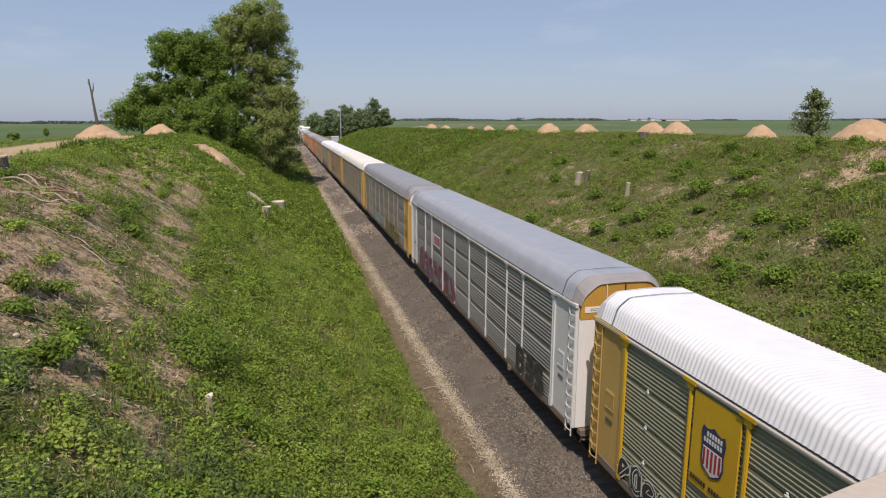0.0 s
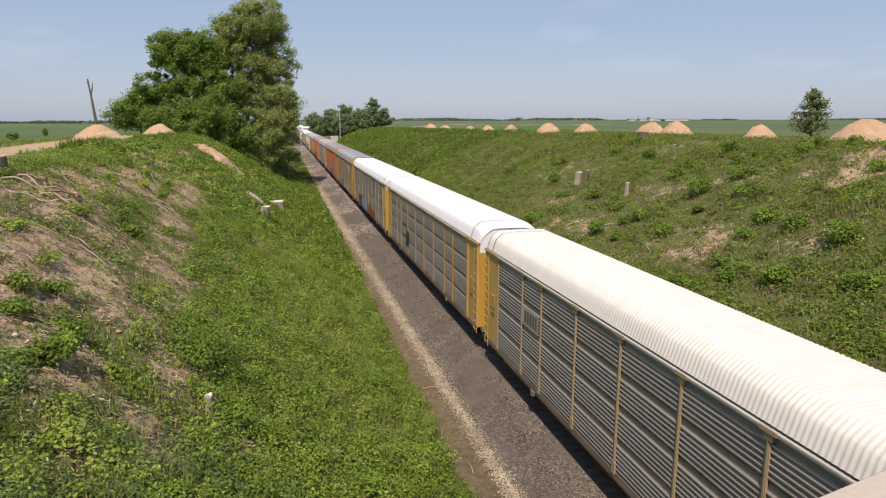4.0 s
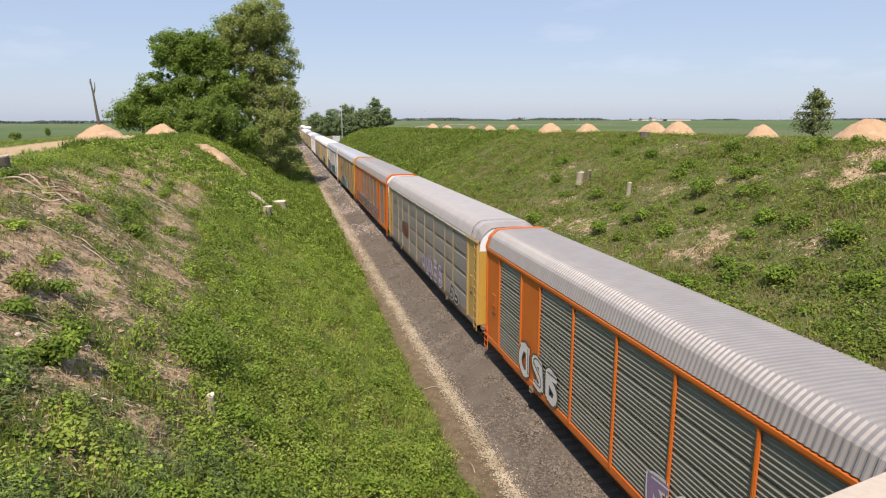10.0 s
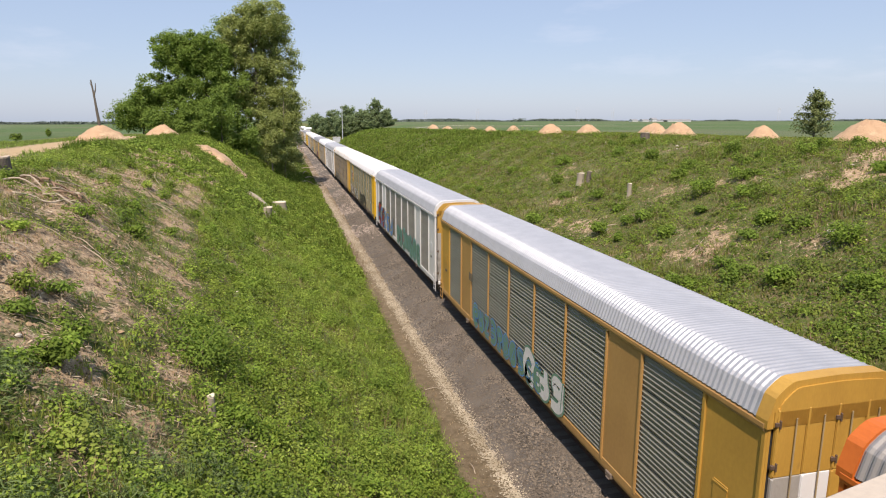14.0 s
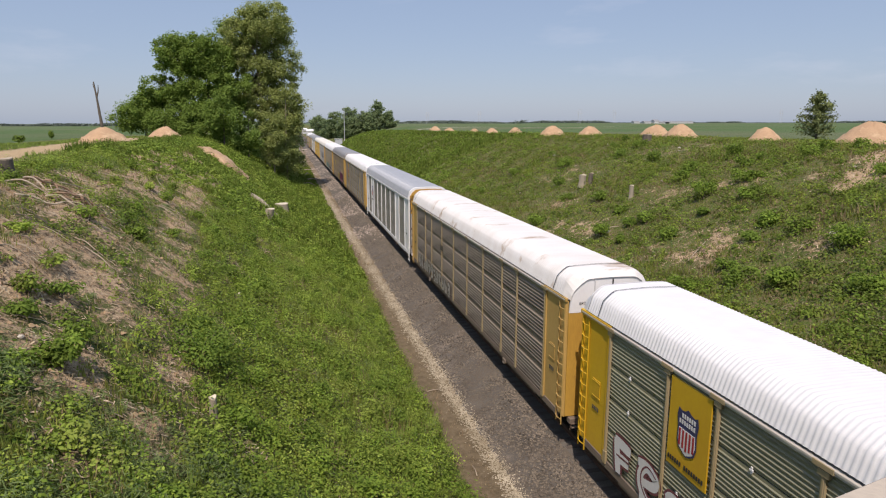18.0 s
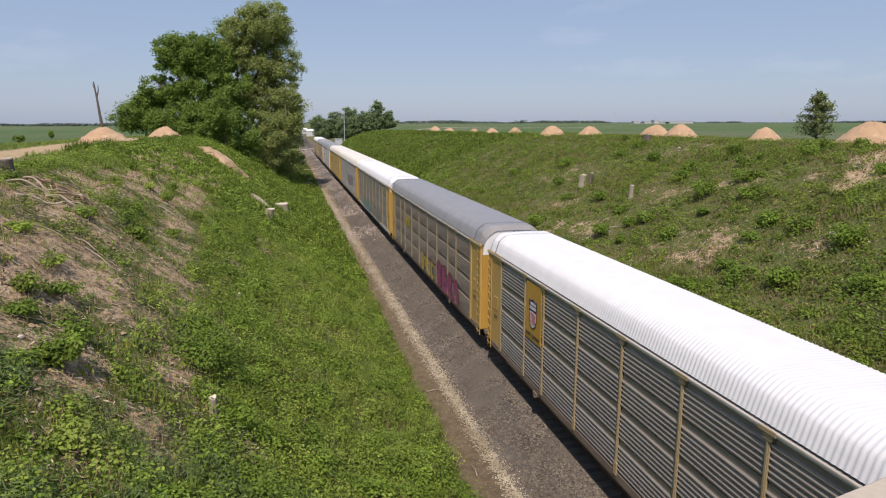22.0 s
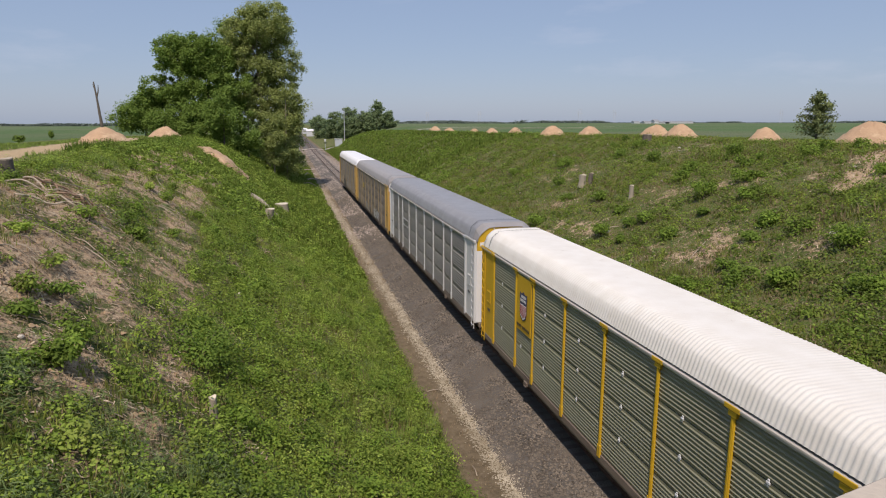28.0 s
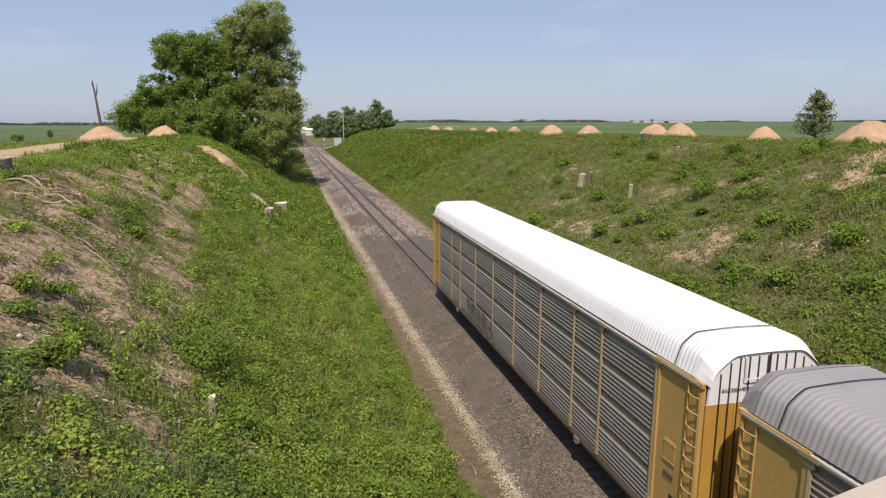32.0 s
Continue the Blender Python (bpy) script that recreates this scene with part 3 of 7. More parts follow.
paint("worn_grey_roof", (0.31, 0.30, 0.29), (0.265, 0.255, 0.247), rough=0.55, metal=0.2, amount=0.2, dirt=(0.24, 0.22, 0.2), stretch=(1, 1, 1))
paint("silver_roof", (0.43, 0.45, 0.48), (0.36, 0.38, 0.41), rough=0.5, metal=0.3, amount=0.1, dirt=(0.36, 0.35, 0.34), stretch=(1, 1, 1))
paint("dull_cap", (0.31, 0.295, 0.285), (0.25, 0.235, 0.225), rough=0.6, amount=0.2, dirt=(0.4, 0.4, 0.4), stretch=(1, 1, 1))
paint("black_underframe", (0.030, 0.027, 0.025), (0.055, 0.045, 0.038), rough=0.8, amount=0.3, dirt=(0.12, 0.08, 0.05))
# near-black: shade painted into the car's core; also the dark roof seams
paint("shade_and_seam_black", (0.02, 0.02, 0.02), (0.03, 0.03, 0.03), rough=0.9, amount=0.0)
paint("wheel_steel", (0.13, 0.085, 0.06), (0.20, 0.14, 0.10), rough=0.6, metal=0.4, amount=0.2)
paint("black_mark", (0.02, 0.02, 0.022), (0.04, 0.04, 0.04), amount=0.0)
paint("faded_black_mark", (0.07, 0.07, 0.07), (0.11, 0.11, 0.105), amount=0.3, dirt=(0.2, 0.2, 0.19))
paint("mark_white", (0.75, 0.75, 0.74), (0.62, 0.62, 0.61), amount=0.15, dirt=(0.35, 0.33, 0.3))
paint("mark_red", (0.42, 0.03, 0.04), (0.34, 0.03, 0.04), amount=0.05)
paint("mark_navy", (0.03, 0.035, 0.12), (0.045, 0.045, 0.10), amount=0.05)
paint("mark_maroon", (0.20, 0.055, 0.07), (0.14, 0.045, 0.055), amount=0.3, dirt=(0.2, 0.17, 0.16))
paint("mark_teal", (0.17, 0.40, 0.40), (0.11, 0.30, 0.31), amount=0.2, dirt=(0.2, 0.2, 0.18))
paint("mark_blue", (0.07, 0.20, 0.55), (0.10, 0.32, 0.62), amount=0.1)
paint("mark_purple", (0.30, 0.22, 0.36), (0.22, 0.15, 0.28), amount=0.2, dirt=(0.2, 0.18, 0.17))
paint("mark_green", (0.10, 0.24, 0.17), (0.16, 0.30, 0.22), amount=0.25, dirt=(0.2, 0.2, 0.18))
paint("mark_orange", (0.50, 0.12, 0.03), (0.40, 0.09, 0.03), amount=0.2)
paint("mark_yellow", (0.58, 0.42, 0.05), (0.45, 0.33, 0.05), amount=0.3, dirt=(0.25, 0.2, 0.1))
paint("mark_magenta", (0.34, 0.06, 0.20), (0.26, 0.05, 0.15), amount=0.3, dirt=(0.2, 0.16, 0.16))

# posts at these places along the car, counted from its middle
POSTS = (-11.85, -8.95, -7.05, -4.22, -1.41, 1.41, 4.22, 7.05, 8.95, 11.85)
SHAPES = {}


def shape(key, make):
    if key not in SHAPES:
        SHAPES[key] = make()
    return SHAPES[key]


def roof_profile(width, eave, top):
    """Half-open section of the roof: a steep lower facet, a sloping one and a nearly flat crown, with eased corners."""
    half = [(width, eave), (width - 0.08, eave + 0.25), (width - 0.14, eave + 0.45), (width - 0.20, eave + 0.53), (width - 0.36, top - 0.14), (width - 0.48, top - 0.06), (width - 0.58, top - 0.035), (0.40, top - 0.01)]
    return [(-x, z) for x, z in half] + [(0, top)] + half[::-1]


def corrugated_roof(half, pitch, depth, material, width=1.56, eave=5.33, top=6.14, square=False):
    """A roof sheet with ribs across the car: flat crown, rounded shoulders, short eave."""
    prof = roof_profile(width, eave, top)
    nor = []
    for i in range(len(prof)):
        a, b = prof[max(0, i - 1)], prof[min(len(prof) - 1, i + 1)]
        t = Vector((b[0] - a[0], b[1] - a[1])).normalized()
        nor.append((-t.y, t.x))
    vs, fs = [], []
    ribs = int(2 * half / pitch)
    steps = 4
    n = len(prof)
    ys = [(-half + (r + s / steps) * 2 * half / ribs, s) for r in range(ribs) for s in range(steps)] + [(half, 0)]
    wave = (0.0, 1.0, 1.0, 0.0) if square else (0.0, 0.5, 1.0, 0.5)
    flat_top = [(0.42 if square else 0.16) if abs(x) < width - 0.62 else (0.7 if abs(x) < width - 0.5 else 1.0) for x, z in prof]
    for y, s in ys:
        d = wave[s] * depth
        vs += [(x + nx * d * q, y, z + nz * d * q) for (x, z), (nx, nz), q in zip(prof, nor, flat_top)]
    for j in range(len(ys) - 1):
        for k in range(n - 1):
            fs.append((j * n + k, j * n + n + k, j * n + n + k + 1, j * n + k + 1))
    return mesh_of("roof", vs, fs, material, not square)


def end_arch(y0, y1, material, grow=0.03, width=1.56, eave=5.33, top=6.14, fill=True, low=None):
    """A band of roof between y0 and y1: a smooth cap, or the coloured arch at a flush end."""
    prof = roof_profile(width, eave, top)
    if low is not None:
        prof = [(-width, low)] + prof + [(width, low)]
    mid = (0, 3.4)
    vs, fs = [], []
    n = len(prof)
    for y in (y0, y1):
        vs += [(x * (1 + grow / 1.5), y, z + grow * (1 if z > 5 else 0)) for x, z in prof]
    for k in range(n - 1):
        fs.append((k, n + k, n + k + 1, k + 1))
    if fill:
        fs.append(tuple(range(n)))
        fs.append(tuple(range(n, 2 * n))[::-1])
    return mesh_of("arch", vs, fs, material)


HOOD = ((1.47, 5.26), (1.44, 5.42), (1.37, 5.57), (1.27, 5.68), (1.08, 5.84), (0.95, 5.93), (0.83, 5.975), (0.40, 5.995))


def hood_profile():
    return [(-x, z) for x, z in HOOD] + [(0, 6.0)] + list(HOOD[::-1])


def end_hood(s, material):
    """The smooth hood that drops from the ribbed roof to the top of the end: facets, then a short lip."""
    a, b = roof_profile(1.56, 5.33, 6.14), hood_profile()
    rows = [(13.32, [(x * 1.012, z + 0.012) for x, z in a]), (13.40, [(x * 1.008, z + 0.004) for x, z in a]), (13.64, [(x * 0.35 + p * 0.65, z * 0.35 + q * 0.65) for (x, z), (p, q) in zip(a, b)]), (13.78, b), (13.82, [(x * 0.99, z - 0.03) for x, z in b])]
    n = len(a)
    vs = [(x, s * y, z) for y, ring in rows for x, z in ring]
    fs = [(j * n + k, (j + 1) * n + k, (j + 1) * n + k + 1, j * n + k + 1) for j in range(len(rows) - 1) for k in range(n - 1)]
    return mesh_of("roof_hood", vs, fs if s < 0 else [f[::-1] for f in fs], material)


def end_plate(y0, y1, low, material):
    """The upper end sheet under the hood, down to the height low."""
    prof = [(-1.47, low)] + [(x * 0.985, z - 0.035) for x, z in hood_profile()] + [(1.47, low)]
    n = len(prof)
    vs = [(x, y, z) for y in (y0, y1) for x, z in prof]
    fs = [(k, n + k, n + (k + 1) % n, (k + 1) % n) for k in range(n)] + [tuple(range(n)), tuple(range(n, 2 * n))[::-1]]
    return mesh_of("end_header", vs, fs, material)


def rib_panel(w, h, material, grouped=False, out=0.045, even=False):
    """One stacked side panel, w along the car and h high, ribbed lengthwise, about its middle; it faces -x."""
    prof = [(0.0, -h / 2)]
    k = 0.6 if grouped or even else 1.0
    for c in ((-0.42, -0.28, -0.14, 0.0, 0.14, 0.28, 0.42) if even else (-0.40, -0.286, -0.171, -0.057, 0.057, 0.171, 0.286, 0.40) if grouped else (-0.41, -0.27, -0.13, 0.01, 0.15, 0.29)):
        prof += [(0.0, c * h - 0.050 * k), (-out * k, c * h - 0.022 * k), (-out * k, c * h + 0.004 * k), (0.0, c * h + 0.040 * k)]
    prof.append((0.0, h / 2))
    vs, fs = [], []
    n = len(prof)
    for y in (-w / 2, w / 2):
        vs += [(x, y, z) for x, z in prof]
    k = 2 * n
    for y in (-w / 2, w / 2):
        vs += [(0.04, y, -h / 2), (0.04, y, h / 2)]
    for i in range(n - 1):
        fs.append((i, i + 1, n + i + 1, n + i))
    fs.append((0, n, k + 2, k))
    fs.append((n - 1, k + 1, k + 3, 2 * n - 1))
    return mesh_of("side_panel", vs, fs, material)


def ladder_mesh(h, w, rungs, material, r=0.018):
    bits = [tube([(0, -w / 2, 0), (0, -w / 2, h)], r * 1.3, 6), tube([(0, w / 2, 0), (0, w / 2, h)], r * 1.3, 6)]
    for i in range(rungs):
        z = h * (i + 0.5) / rungs
        bits.append(tube([(-0.02, -w / 2, z), (-0.05, 0, z - 0.01), (-0.02, w / 2, z)], r, 6))
    v, f = merge(*bits)
    return mesh_of("ladder", v, f, material)


def post_mesh(material, h=4.12, w=0.12, deep=0.055, bracket=True):
    boxes = [(-deep / 2, 0, h / 2, deep, w, h), (-deep * 0.95, 0, h / 2, deep * 0.5, w * 0.5, h * 0.97)]
    if bracket:
        boxes += [(-deep / 2 - 0.02, 0, h + 0.05, deep + 0.06, w * 4.0, 0.11), (-deep / 2 - 0.008, 0, h - 0.09, deep + 0.03, w * 2.2, 0.12), (-deep / 2 - 0.004, 0, 0.20, deep + 0.02, w * 1.5, 0.40)]
    return boxmesh("post", boxes, material, 0.01)


def letters(seed, length, height, fill, line, count=None, bare_line=False):
    """Sprayed lettering that nobody can read: swollen strokes with outlines, lying in the plane of the car's side."""
    rnd = random.Random(seed)
    count = count or max(3, int(length / (height * 0.75)))
    vs, fs, mi = [], [], []

    def stroke(pts, r, off, m):
        k = len(vs)
        n = len(pts)
        for i, p in enumerate(pts):
            a, b = pts[max(0, i - 1)], pts[min(n - 1, i + 1)]
            t = Vector((b[0] - a[0], b[1] - a[1])).normalized()
            rr = r * (0.75 + 0.25 * math.sin(math.pi * (i + 0.5) / n))
            vs.append((off, p[0] - t.y * rr, p[1] + t.x * rr))
            vs.append((off, p[0] + t.y * rr, p[1] - t.x * rr))
        for i in range(n - 1):
            fs.append((k + 2 * i, k + 2 * i + 1, k + 2 * i + 3, k + 2 * i + 2))
            mi.append(m)

    # bones of swollen letters in a unit cell: stems, bowls, hooks and slants that spell nothing
    bones = (((0.2, 0.05), (0.18, 0.95)), ((0.8, 0.05), (0.78, 0.95)), ((0.15, 0.9), (0.5, 0.98), (0.85, 0.8), (0.8, 0.58), (0.3, 0.5)), ((0.3, 0.5), (0.75, 0.5), (0.9, 0.25), (0.6, 0.04), (0.15, 0.08)),
             ((0.85, 0.82), (0.5, 0.97), (0.18, 0.7), (0.16, 0.3), (0.5, 0.04), (0.88, 0.2)), ((0.15, 0.95), (0.85, 0.05)), ((0.85, 0.95), (0.15, 0.05)), ((0.1, 0.9), (0.9, 0.92)), ((0.15, 0.08), (0.9, 0.06)),
             ((0.85, 0.85), (0.4, 0.95), (0.2, 0.72), (0.75, 0.4), (0.7, 0.1), (0.15, 0.08)), ((0.15, 0.5), (0.85, 0.5)))
    step = length / count
    for c in range(count):
        y0 = -length / 2 + (c + 0.5) * step
        lean = rnd.uniform(-0.12, 0.2)
        hh = height * rnd.uniform(0.82, 1.0)
        picks = rnd.sample(range(len(bones)), 3)
        runs = []
        for i in picks:
            pts = [((u - 0.5) * step * -0.86 + rnd.uniform(-0.05, 0.05) * step, (v * 0.9 + 0.05) * hh + rnd.uniform(-0.03, 0.03) * hh) for u, v in bones[i]]
            fine = []
            for j in range(len(pts) - 1):
                p0, p1, p2, p3 = (Vector(pts[min(max(j + q, 0), len(pts) - 1)]) for q in (-1, 0, 1, 2))
                for t in (0.0, 0.25, 0.5, 0.75):
                    fine.append(tuple(0.5 * (2 * p1 + (p2 - p0) * t + (2 * p0 - 5 * p1 + 4 * p2 - p3) * t * t + (3 * p1 - p0 - 3 * p2 + p3) * t ** 3)))
            fine.append(pts[-1])
            runs.append([(y0 + y + lean * (z - hh / 2), z) for y, z in fine])
        wide = min(step, hh) * rnd.uniform(0.12, 0.15)
        for s, pts in enumerate(runs):
            if bare_line:
                stroke(pts, height * 0.035, -0.010 - 0.003 * s, 1)
                continue
            stroke(pts, wide * 1.55, -0.002 - 0.0012 * s, 1)
            stroke(pts, wide, -0.008 - 0.0012 * s, 0)
        if not bare_line:
            stroke([(y - 0.3 * wide, z + 0.35 * wide) for y, z in runs[0]], wide * 0.18, -0.014, 1)
    me = mesh_of("graffiti", vs, fs, [PAINT[fill], PAINT[line]])
    me.polygons.foreach_set("material_index", mi)
    return me


def flat(polys, mats, depth=0.012):
    """Thin painted plates in the plane of the side: polygons of (y, z) with a layer and a colour."""
    vs, fs, mi = [], [], []
    for layer, m, pts in polys:
        x0, x1 = -0.006 * layer, -0.006 * layer - 0.005
        k, n = len(vs), len(pts)
        vs += [(x1, y, z) for y, z in pts] + [(x0, y, z) for y, z in pts]
        fs.append(tuple(range(k, k + n))[::-1])
        fs += [(k + i, k + (i + 1) % n, k + n + (i + 1) % n, k + n + i) for i in range(n)]
        mi += [m] * (n + 1)
    me = mesh_of("marking", vs, fs, [PAINT[q] for q in mats])
    me.polygons.foreach_set("material_index", mi)
    return me


def rect(y0, z0, y1, z1):
    return [(y0, z0), (y1, z0), (y1, z1), (y0, z1)]


def shield():
    """A striped badge in the shape of a shield, over a row of dark bars."""
    out = [(-0.5, 0.75), (-0.34, 0.68), (-0.16, 0.72), (0, 0.82), (0.16, 0.72), (0.34, 0.68), (0.5, 0.75), (0.56, 0.5), (0.5, 0.1), (0.52, -0.35), (0.42, -0.62), (0.2, -0.74), (0, -0.82),
           (-0.2, -0.74), (-0.42, -0.62), (-0.52, -0.35), (-0.5, 0.1), (-0.56, 0.5)]
    polys = [(1, 0, out), (2, 1, [(y * 0.86, z * 0.93) for y, z in out if z < 0.12])]
    for k in range(5):
        y = -0.36 + k * 0.18
        polys.append((3, 2, rect(y - 0.045, -0.62 + abs(y) * 0.3, y + 0.045, 0.06)))
    for z in (0.24, 0.46):
        for k in range(6 if z > 0.3 else 7):
            polys.append((2, 1, rect(-0.40 + k * 0.125, z, -0.40 + k * 0.125 + 0.08, z + 0.15)))
    for k in range(15):
        if k != 8:
            polys.append((1, 3, rect(-0.95 + k * 0.13, -1.28, -0.95 + k * 0.13 + 0.085, -1.12)))
    return flat([(a, b, [(y * 0.72, z * 0.72) for y, z in p[::-1]]) for a, b, p in polys], ["mark_navy", "mark_white", "mark_red", "black_mark"])


def octagon():
    c = 0.42
    oct8 = lambda w, h: [(-w, -h * c), (-w * c, -h), (w * c, -h), (w, -h * c), (w, h * c), (w * c, h), (-w * c, h), (-w, h * c)]
    polys = [(1, 0, oct8(0.98, 1.0)), (2, 1, oct8(0.92, 0.94)), (3, 0, oct8(0.84, 0.86)), (4, 1, oct8(0.82, 0.84))]
    for r, (z, a, b) in enumerate(((0.42, -0.55, 0.5), (0.08, -0.5, 0.35), (-0.26, -0.55, 0.6), (-0.58, -0.2, 0.5))):
        y = a
        k = 0
        while y < b:
            w = 0.17 if k == 0 else 0.085
            polys.append((5, 0, rect(y, z, y + w, z + (0.24 if k == 0 else 0.15))))
            y += w + 0.045
            k += 1
    return flat([(a, b, [(y * 0.86, z * 0.9) for y, z in p[::-1]]) for a, b, p in polys], ["mark_white", "mark_red"])


def word_bars(cols, w, h, color, backing=None):
    """A row of unreadable bars the size of a word."""
    polys = []
    if backing:
        polys.append((1, 1, rect(-w / 2 - 0.15, -h * 0.75, w / 2 + 0.15, h * 0.75)))
    for k in range(cols):
        y = -w / 2 + w * k / cols
        polys.append((2, 0, rect(y, -h / 2, y + w / cols * 0.68, h / 2)))
    return flat([(a, b, p[::-1]) for a, b, p in polys], [color] + ([backing] if backing else []))


def text_mesh(body, size):
    cu = bpy.data.curves.new("lettering", "FONT")
    cu.body, cu.size, cu.align_x, cu.extrude = body, size, "CENTER", 0.002
    ob = bpy.data.objects.new("lettering", cu)
    scene.collection.objects.link(ob)
    dg = bpy.context.evaluated_depsgraph_get()
    me = bpy.data.meshes.new_from_object(ob.evaluated_get(dg))
    bpy.data.objects.remove(ob)
    me.materials.clear()
    me.materials.append(PAINT["black_mark"])
    return me


WHEELS = [[], []]


def wheelset_mesh():
    bits = [tube([(-0.95, 0, 0), (0.95, 0, 0)], 0.085, 10)]
    for s in (-1, 1):
        bits.append(tube([(s * 0.69, 0, 0), (s * 0.70, 0, 0), (s * 0.715, 0, 0)], 0.445, 24))
        bits.append(tube([(s * 0.715, 0, 0), (s * 0.83, 0, 0)], 0.419, 24, 0.412))
    v, f = merge(*bits)
    return mesh_of("wheelset", v, f, PAINT["wheel_steel"])


def add_bogie(car, y):
    def frame_mesh():
        bits = [block([(0, 0, 0.52, 2.1, 0.34, 0.26), (0, 0, 0.72, 0.5, 0.5, 0.2)], 0.03)]
        for s in (-1, 1):
            bits.append(block([(s * 1.0, 0, 0.62, 0.16, 1.5, 0.16), (s * 1.0, -0.86, 0.45, 0.2, 0.34, 0.3), (s * 1.0, 0.86, 0.45, 0.2, 0.34, 0.3), (s * 1.0, 0, 0.32, 0.16, 0.75, 0.14),
                               (s * 1.0, 0, 0.47, 0.2, 0.40, 0.28)], 0.03))
        v, f = merge(*bits)
        return mesh_of("bogie", v, f, PAINT["black_underframe"])
    b = part("bogie", shape("bogie", frame_mesh), car, "", (0, y, 0))
    for i, s in enumerate((-1, 1)):
        w = part("wheelset", shape("wheelset", wheelset_mesh), b, "", (0, s * 0.86, 0.419))
        WHEELS[i].append(w)


def autorack(k, look_of):
    """One covered car carrier, 28.6 m over the couplers. look_of: its kind (A: stepped ends with ladders; B: flush ends), colours and marks."""
    o = dict(kind="A", roof="white_roof", post="dull_post_paint", panel="galvanised_panel" if look_of.get("kind") != "B" else "green_grey_panel", end="yellow_paint", head="white_paint", sill=None, rail=None, corner=None, rib=0.14, ribd=0.024, solid=(), marks=(), grouped=False)
    o.update(look_of)
    kind = o["kind"]
    sill, rail, corner = PAINT[o["sill"] or ("grimed_sill" if kind == "A" else o["post"])], PAINT[o["rail"] or "cream_rail"], PAINT[o["corner"] or ("ochre_paint" if o["end"] == "yellow_paint" else o["end"])]
    post, panel, end, head = PAINT[o["post"]], PAINT[o["panel"]], PAINT[o["end"]], PAINT[o["head"]]
    car = new("autorack_car")
    tagged(car, o["label"], "railway car", "cars of the freight train")
    face = 13.70 if kind == "A" else 13.48
    bodyh = face - 0.05
    last = o.get("last_post", 11.85 if kind == "A" else 11.45)
    # added core box, coloured near-black as the shade behind panels and under the eave
    part("shade_core", shape(("inner", face), lambda: boxmesh("shade_core", [(0, 0, 3.2, 2.86, 2 * bodyh, 4.2), (0, 0, 5.38, 2.80, 2 * bodyh, 0.2)], PAINT["shade_and_seam_black"])), car)
    # underframe
    part("underframe", shape("under", lambda: boxmesh("underframe", [(0, 0, 0.86, 0.5, 27.6, 0.42), (0, 0, 1.02, 2.9, 26.3, 0.12), (0, 0, 0.62, 0.9, 12.0, 0.35), (0.9, 2.5, 0.72, 0.5, 1.4, 0.5), (-0.95, -3.5, 0.72, 0.45, 0.9, 0.45)], PAINT["black_underframe"], 0.03)), car)
    for s in (-1, 1):
        part("side_sill", shape(("sill", s, sill.name), lambda: boxmesh("side_sill", [(s * 1.50, 0, 1.02, 0.10, 26.5, 0.26), (s * 1.47, 0, 0.87, 0.08, 15.5, 0.16), (s * 1.48, -9.4, 0.86, 0.07, 3.4, 0.16), (s * 1.48, 9.4, 0.86, 0.07, 3.4, 0.16)], sill, 0.02)), car)
        part("coupler", shape(("coupler", s), lambda: boxmesh("coupler", [(0, s * 13.85, 0.88, 0.22, 0.8, 0.24), (0.06, s * 14.16, 0.88, 0.34, 0.28, 0.34)], PAINT["wheel_steel"], 0.05)), car)
        add_bogie(car, s * 10.05)
        for e in (-1, 1):
            part("jacking_pad", shape("jackpad", lambda: boxmesh("jacking_pad", [(0, 0, 0.84, 0.20, 0.34, 0.16), (0, 0, 0.74, 0.24, 0.22, 0.06)], PAINT["grimed_sill"], 0.02)), car, "", (s * 1.50, e * 7.6, 0))
        part("top_rail", shape(("rail", s, face, rail.name), lambda: boxmesh("top_rail", [(s * 1.535, 0, 5.235, 0.15, 2 * face - 0.1, 0.07 if kind == "A" else 0.12), (s * 1.575, 0, 5.205, 0.035, 2 * face - 0.1, 0.10 if kind == "A" else 0.17)], rail, 0.015)), car)
    # roof
    roof = PAINT[o["roof"]]
    if kind == "A":
        part("roof", shape(("roofA", o["rib"], roof.name), lambda: corrugated_roof(13.34, o["rib"], o["ribd"], roof)), car)
        for s in (-1, 1):
            cap = PAINT[o.get("cap", o["roof"])]
            part("roof_hood", shape(("hood", s, cap.name), lambda: end_hood(s, cap)), car)
            part("roof_seam", shape(("seam", s), lambda: end_arch(s * 12.60, s * 12.64, PAINT["shade_and_seam_black"], 0.03, fill=False)), car)
    else:
        part("roof", shape(("roofB", face, roof.name), lambda: corrugated_roof(face - 0.28, 0.165, 0.042, roof, square=True)), car)
        for s in (-1, 1):
            part("end_arch", shape(("archB", s, face, corner.name), lambda: end_arch(s * (face - 0.30), s * (face + 0.02), corner, 0.04, low=5.16)), car)
    # side panels between the posts
    edges = (-last,) + POSTS[1:-1] + (last,)
